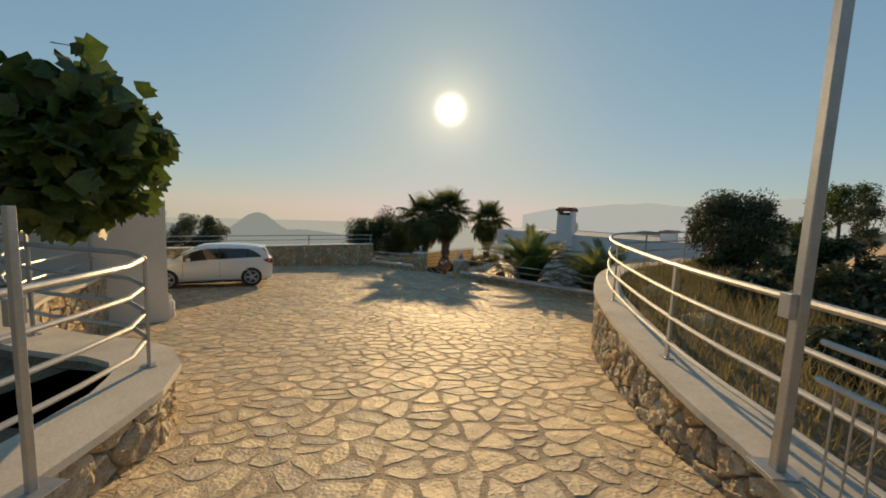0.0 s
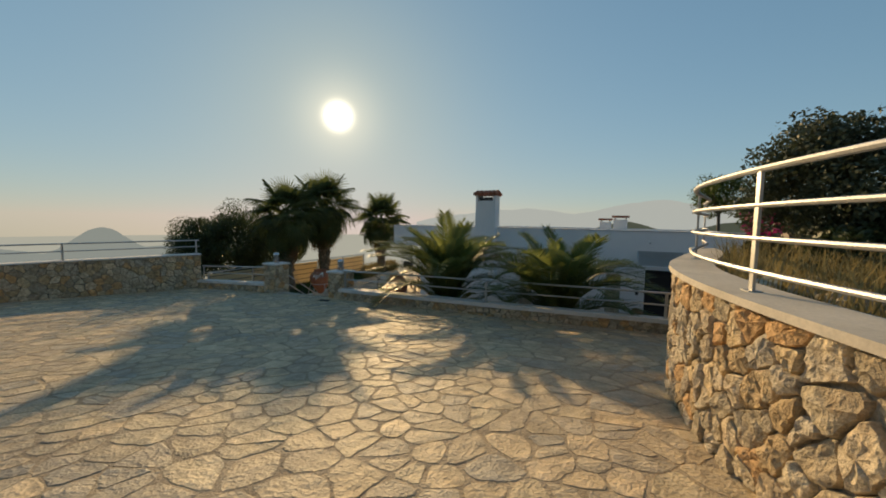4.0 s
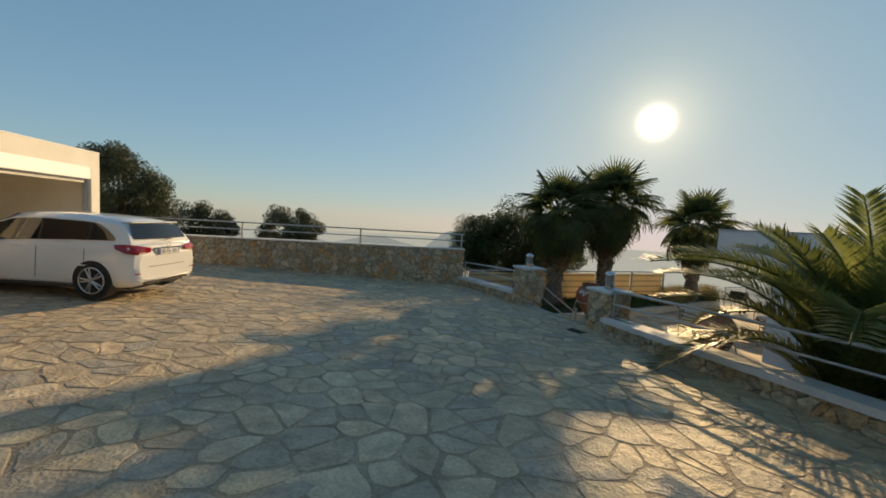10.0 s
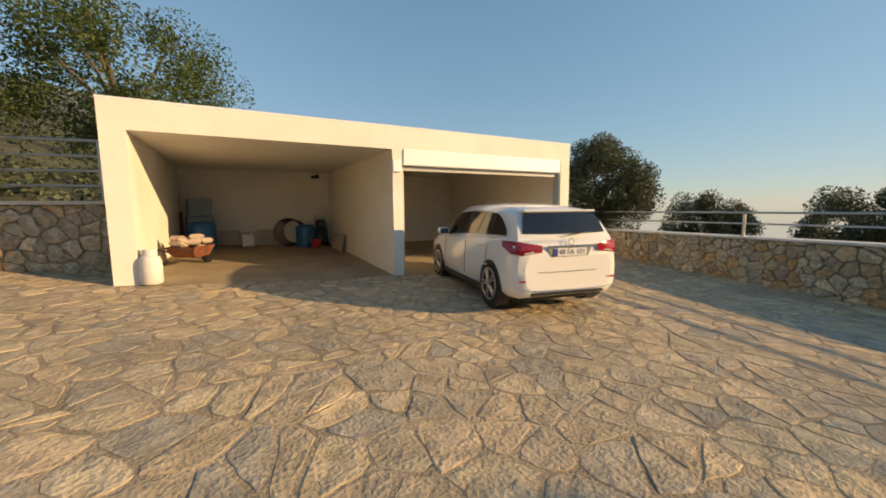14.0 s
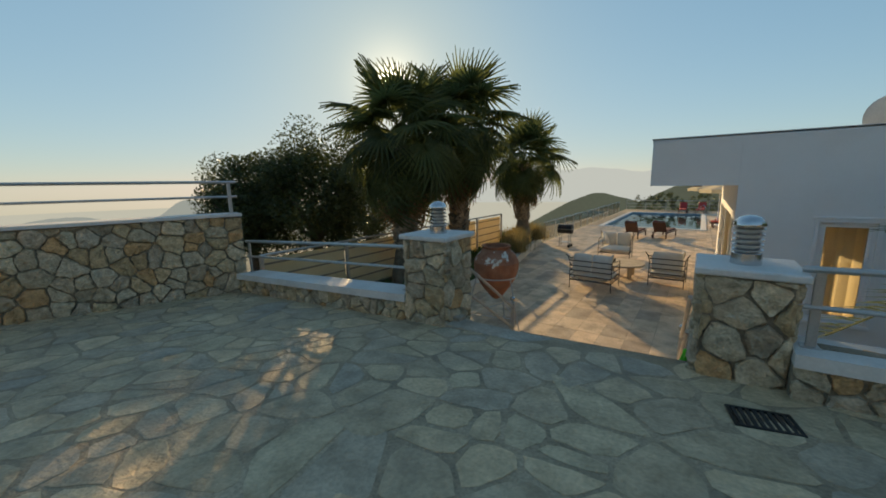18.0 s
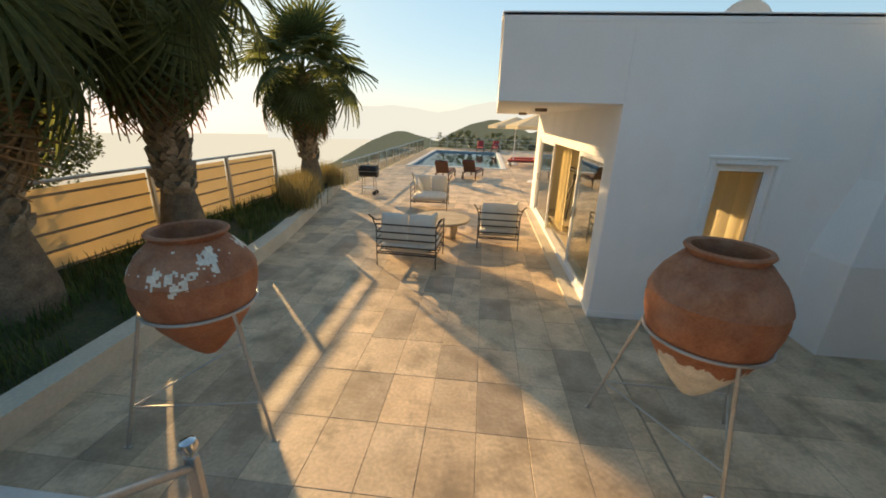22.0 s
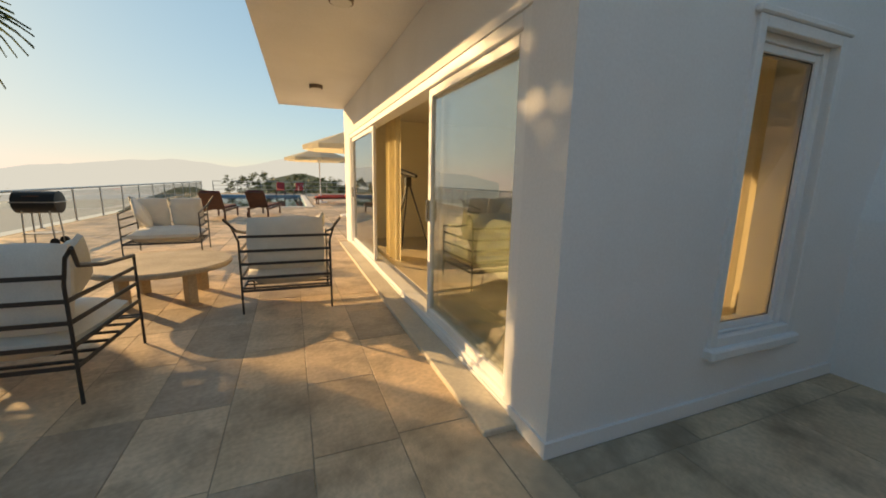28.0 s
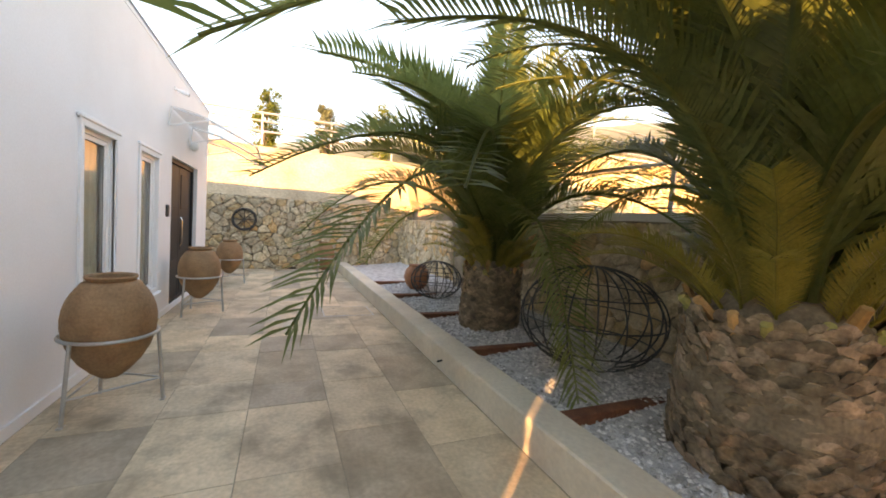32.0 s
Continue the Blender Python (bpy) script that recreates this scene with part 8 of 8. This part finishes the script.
text_m = text_ob.matrix_world.copy()
bpy.data.objects.remove(text_ob)
text_mesh.transform(text_m)
text_mesh.materials.clear()
text_mesh.materials.append(BLACK)
plate_text = new("plate_text", text_mesh)
plate_text.parent = plate
part("badge", Geo().tube([(-0.022, 0.045 * math.cos(2 * math.pi * k / 20), 1.005 + 0.045 * math.sin(2 * math.pi * k / 20)) for k in range(20)], 0.005, 6, closed=True), CHROME, car)
part("wiper", Geo().tube([(0.055, 0.0, 1.09), (0.085, -0.32, 1.13)], 0.009, 6), BLACK, car)
for x in (0.74, 3.44):
    for s in (1, -1):
        y = s * 0.80
        part("wheel_arch", Geo().tube([(x, s * 0.70, 0.335), (x, s * 0.897, 0.335)], 0.365, 32), BLACK, car)
        g = Geo().lathe([(0.20, -0.095), (0.29, -0.105), (0.325, -0.08), (0.332, 0.0), (0.325, 0.08), (0.29, 0.105), (0.20, 0.095)], seg=36)
        m = Matrix.Translation((x, y, 0.332)) @ Matrix.Rotation(radians(-90 * s), 4, "X")
        g.v = [tuple(m @ Vector(p)) for p in g.v]
        wheel = part("tyre", g, TYRE, car, smooth=True)
        out = s * 0.105
        part("rim", Geo().tube([(x, y + out * 0.8, 0.332), (x, y + out, 0.332)], [0.23, 0.245], 28), BLACK, wheel)
        part("rim_ring", Geo().tube([(x + 0.236 * math.cos(2 * math.pi * k / 32), y + out * 1.02, 0.332 + 0.236 * math.sin(2 * math.pi * k / 32)) for k in range(32)], 0.014, 6, closed=True), RIM, wheel, smooth=True)
        for k in range(10):
            a = 2 * math.pi * (k // 2) / 5 + (0.16 if k % 2 else -0.16)
            part("spoke", Geo().tube([(x + 0.04 * math.cos(a), y + out * 1.04, 0.332 + 0.04 * math.sin(a)), (x + 0.23 * math.cos(a), y + out * 1.04, 0.332 + 0.23 * math.sin(a))], [0.02, 0.014], 6), RIM, wheel)
        part("hub_cap", Geo().tube([(x, y + out, 0.332), (x, y + out * 1.1, 0.332)], 0.045, 14), RIM, wheel)
part("underside", Geo().box(0.2, -0.7, 0.16, 4.1, 0.7, 0.24), BLACK, car)

# ---------------------------------------------------------------- stones, slabs and tiles
def fore_place(u, v, out):
    return (u, v, ground_z(u, v) + out)


def paving(x0, y0, x1, y1, size, sparse, seed):
    """Flagstone outlines over one stretch of the forecourt, outside the garage."""
    out = []
    for p in cells(x0, y0, x1, y1, size, 0.48, 1.3, seed, sparse):
        cx, cy = sum(q[0] for q in p) / len(p), sum(q[1] for q in p) / len(p)
        q = GA.inverted() @ Vector((cx, cy, 0))
        if inside(FORE, cx, cy) and not (q.y > 0.05 and -0.05 < q.x < GL):
            out.append(p)
    return out


lay_stones(paving(-10.6, -14.6, 13.8, -5.35, 0.24, 0.40, 11), fore_place, forecourt, "flagstone", FLAG, FLAG_ISLAND, lambda x, y: -2.5 < x < 7.0 and y < -7.2, 0.0028, 0.003, 0.017, 21)
lay_stones(paving(-10.6, -26.0, 13.8, -14.6, 0.22, 0.30, 12), fore_place, forecourt, "flagstone", FLAG, FLAG_ISLAND, lambda x, y: False, 0.003, 0.003, 0.027, 22)


def face(line, z_low, z_high, size, owner, seed, single, side=1.0, depth=0.045, dome=0.022, gap=0.009, stretch=1.15):
    """Rubble stones over the upright face of a wall."""
    total = length_of(line)
    top = max(z_high(*p) - z_low(*p) for p in line) if callable(z_low) else z_high - z_low
    polys = []
    for p in cells(0, 0, total, top, size * 0.84, 0.44, stretch, seed, 0.14):
        cu, cv = sum(q[0] for q in p) / len(p), sum(q[1] for q in p) / len(p)
        (x, y), d, nrm = along(line, cu)
        room = (z_high(x, y) - z_low(x, y)) if callable(z_low) else top
        p = clip(p, 0, 1, room)
        if len(p) >= 3 and area(p) > 0.1 * size * size:
            polys.append(p)
    lay_stones(polys, wall_place(line, z_low, side), owner, "stone", RUBBLE, RUBBLE_ISLAND, single, depth, dome, gap, seed, -side)


gz = lambda x, y: ground_z(x, y) - 0.05
face(offset_line(WALL_R, -0.06), gz, lambda x, y: CAP_R - 0.06, 0.25, wall_drive, 31, lambda u, v: u > 2.0)
face(offset_line(WALL_L, 0.06), gz, lambda x, y: CAP_L - 0.06, 0.27, wall_entry, 32, lambda u, v: u < 8, side=-1.0)
face(offset_line(PARAPET, -0.05), gz, lambda x, y: CAP_P - 0.05, 0.24, wall_parapet, 33, lambda u, v: u < 11)
for line, owner, seed in ((LOW_L, wall_low_a, 34), (LOW_R, wall_low_b, 35)):
    face(offset_line(line, 0.03), gz, lambda x, y: ground_z(x, y) + 0.25, 0.16, owner, seed, lambda u, v: True, side=-1.0, depth=0.035, dome=0.016, gap=0.008, stretch=1.3)
face([(0.25, -5.40), (14.7, -5.40)], lambda x, y: 0.1, lambda x, y: 1.75, 0.27, wall_bed, 36, lambda u, v: u < 8)
face(END, lambda x, y: 0.0, lambda x, y: 2.15, 0.26, wall_end, 37, lambda u, v: 2 < u < 7)
for ob, px, py, base, top in pillar_obs:
    h = top - 0.06 - base
    r = random.Random(int(40 + px * 3))
    for k in range(4):
        m = Matrix.Rotation(k * math.pi / 2, 4, "Z")
        for poly in cells(-0.295, 0, 0.295, h, 0.20, 0.38, 1.2, 50 + k + int(px * 7), 0.14):
            made = stone_mesh(poly, lambda u, v, out, m=m: tuple(m @ Vector((u, -0.29 - out, v))), r, 0.04, 0.02, 0.008)
            if made:
                new("stone", mesh_of("stone", Geo().add(*made), RUBBLE, "craggy")).parent = ob

# terrace slabs: rows along the path, columns along the terrace
slabs = []
r = random.Random(61)
y = -3.24
while y < -0.05:
    y1 = min(y + 0.61, -0.02)
    x = 0.02 - r.uniform(0, 0.3)
    while x < 14.7:
        x1 = x + r.choice((0.46, 0.61, 0.92, 0.92))
        if x1 > 0.1:
            slabs.append((max(x, 0.02), y, min(x1, 14.7), y1))
        x = x1
    y = y1
rows = [-3.74 + 0.687 * k for k in range(32)]
x = -6.88
while x < -0.02:
    x1 = 0.0 if x > -0.3 else x + 0.445
    y, k = rows[0], 1
    while y < 17.4:
        k += 1 if y > -1.2 and r.random() < 0.18 else 0
        y1 = min(17.55, rows[min(k, 31)] + (r.uniform(-0.06, 0.06) if y > -1.8 else 0.0))
        slabs.append((x, y, x1, y1))
        y = y1
        k += 1
    x = x1
for x0, y0, x1, y1 in ((0.02, 7.4, 8.9, 33.8), (-0.45, 17.6, 0.0, 30.2)):
    x = x0
    while x < x1 - 0.1:
        xe = min(x + 0.6, x1)
        y = y0
        while y < y1 - 0.1:
            ye = min(y + 0.9, y1)
            slabs.append((x, y, xe, ye))
            y = ye
        x = xe
count = 0
rest = Geo()
for x0, y0, x1, y1 in slabs:
    if x1 - x0 < 0.1 or y1 - y0 < 0.1:
        continue
    lift = r.uniform(-0.001, 0.0015)
    gap = 0.0026
    near = (-4.8 < x0 < 0 and -3.8 < y0 < 4) or (0 <= x0 < 8 and y0 < 0)
    g = rest
    if near and count < 300:
        g = Geo()
        count += 1
    g.box(x0 + gap, y0 + gap, -0.011, x1 - gap, y1 - gap, lift, 0.002)
    if g is not rest:
        part("slab", g, TRAV, terrace)
tagged(part("slabs", rest, TRAV_ISLAND, terrace), kind="stuff")
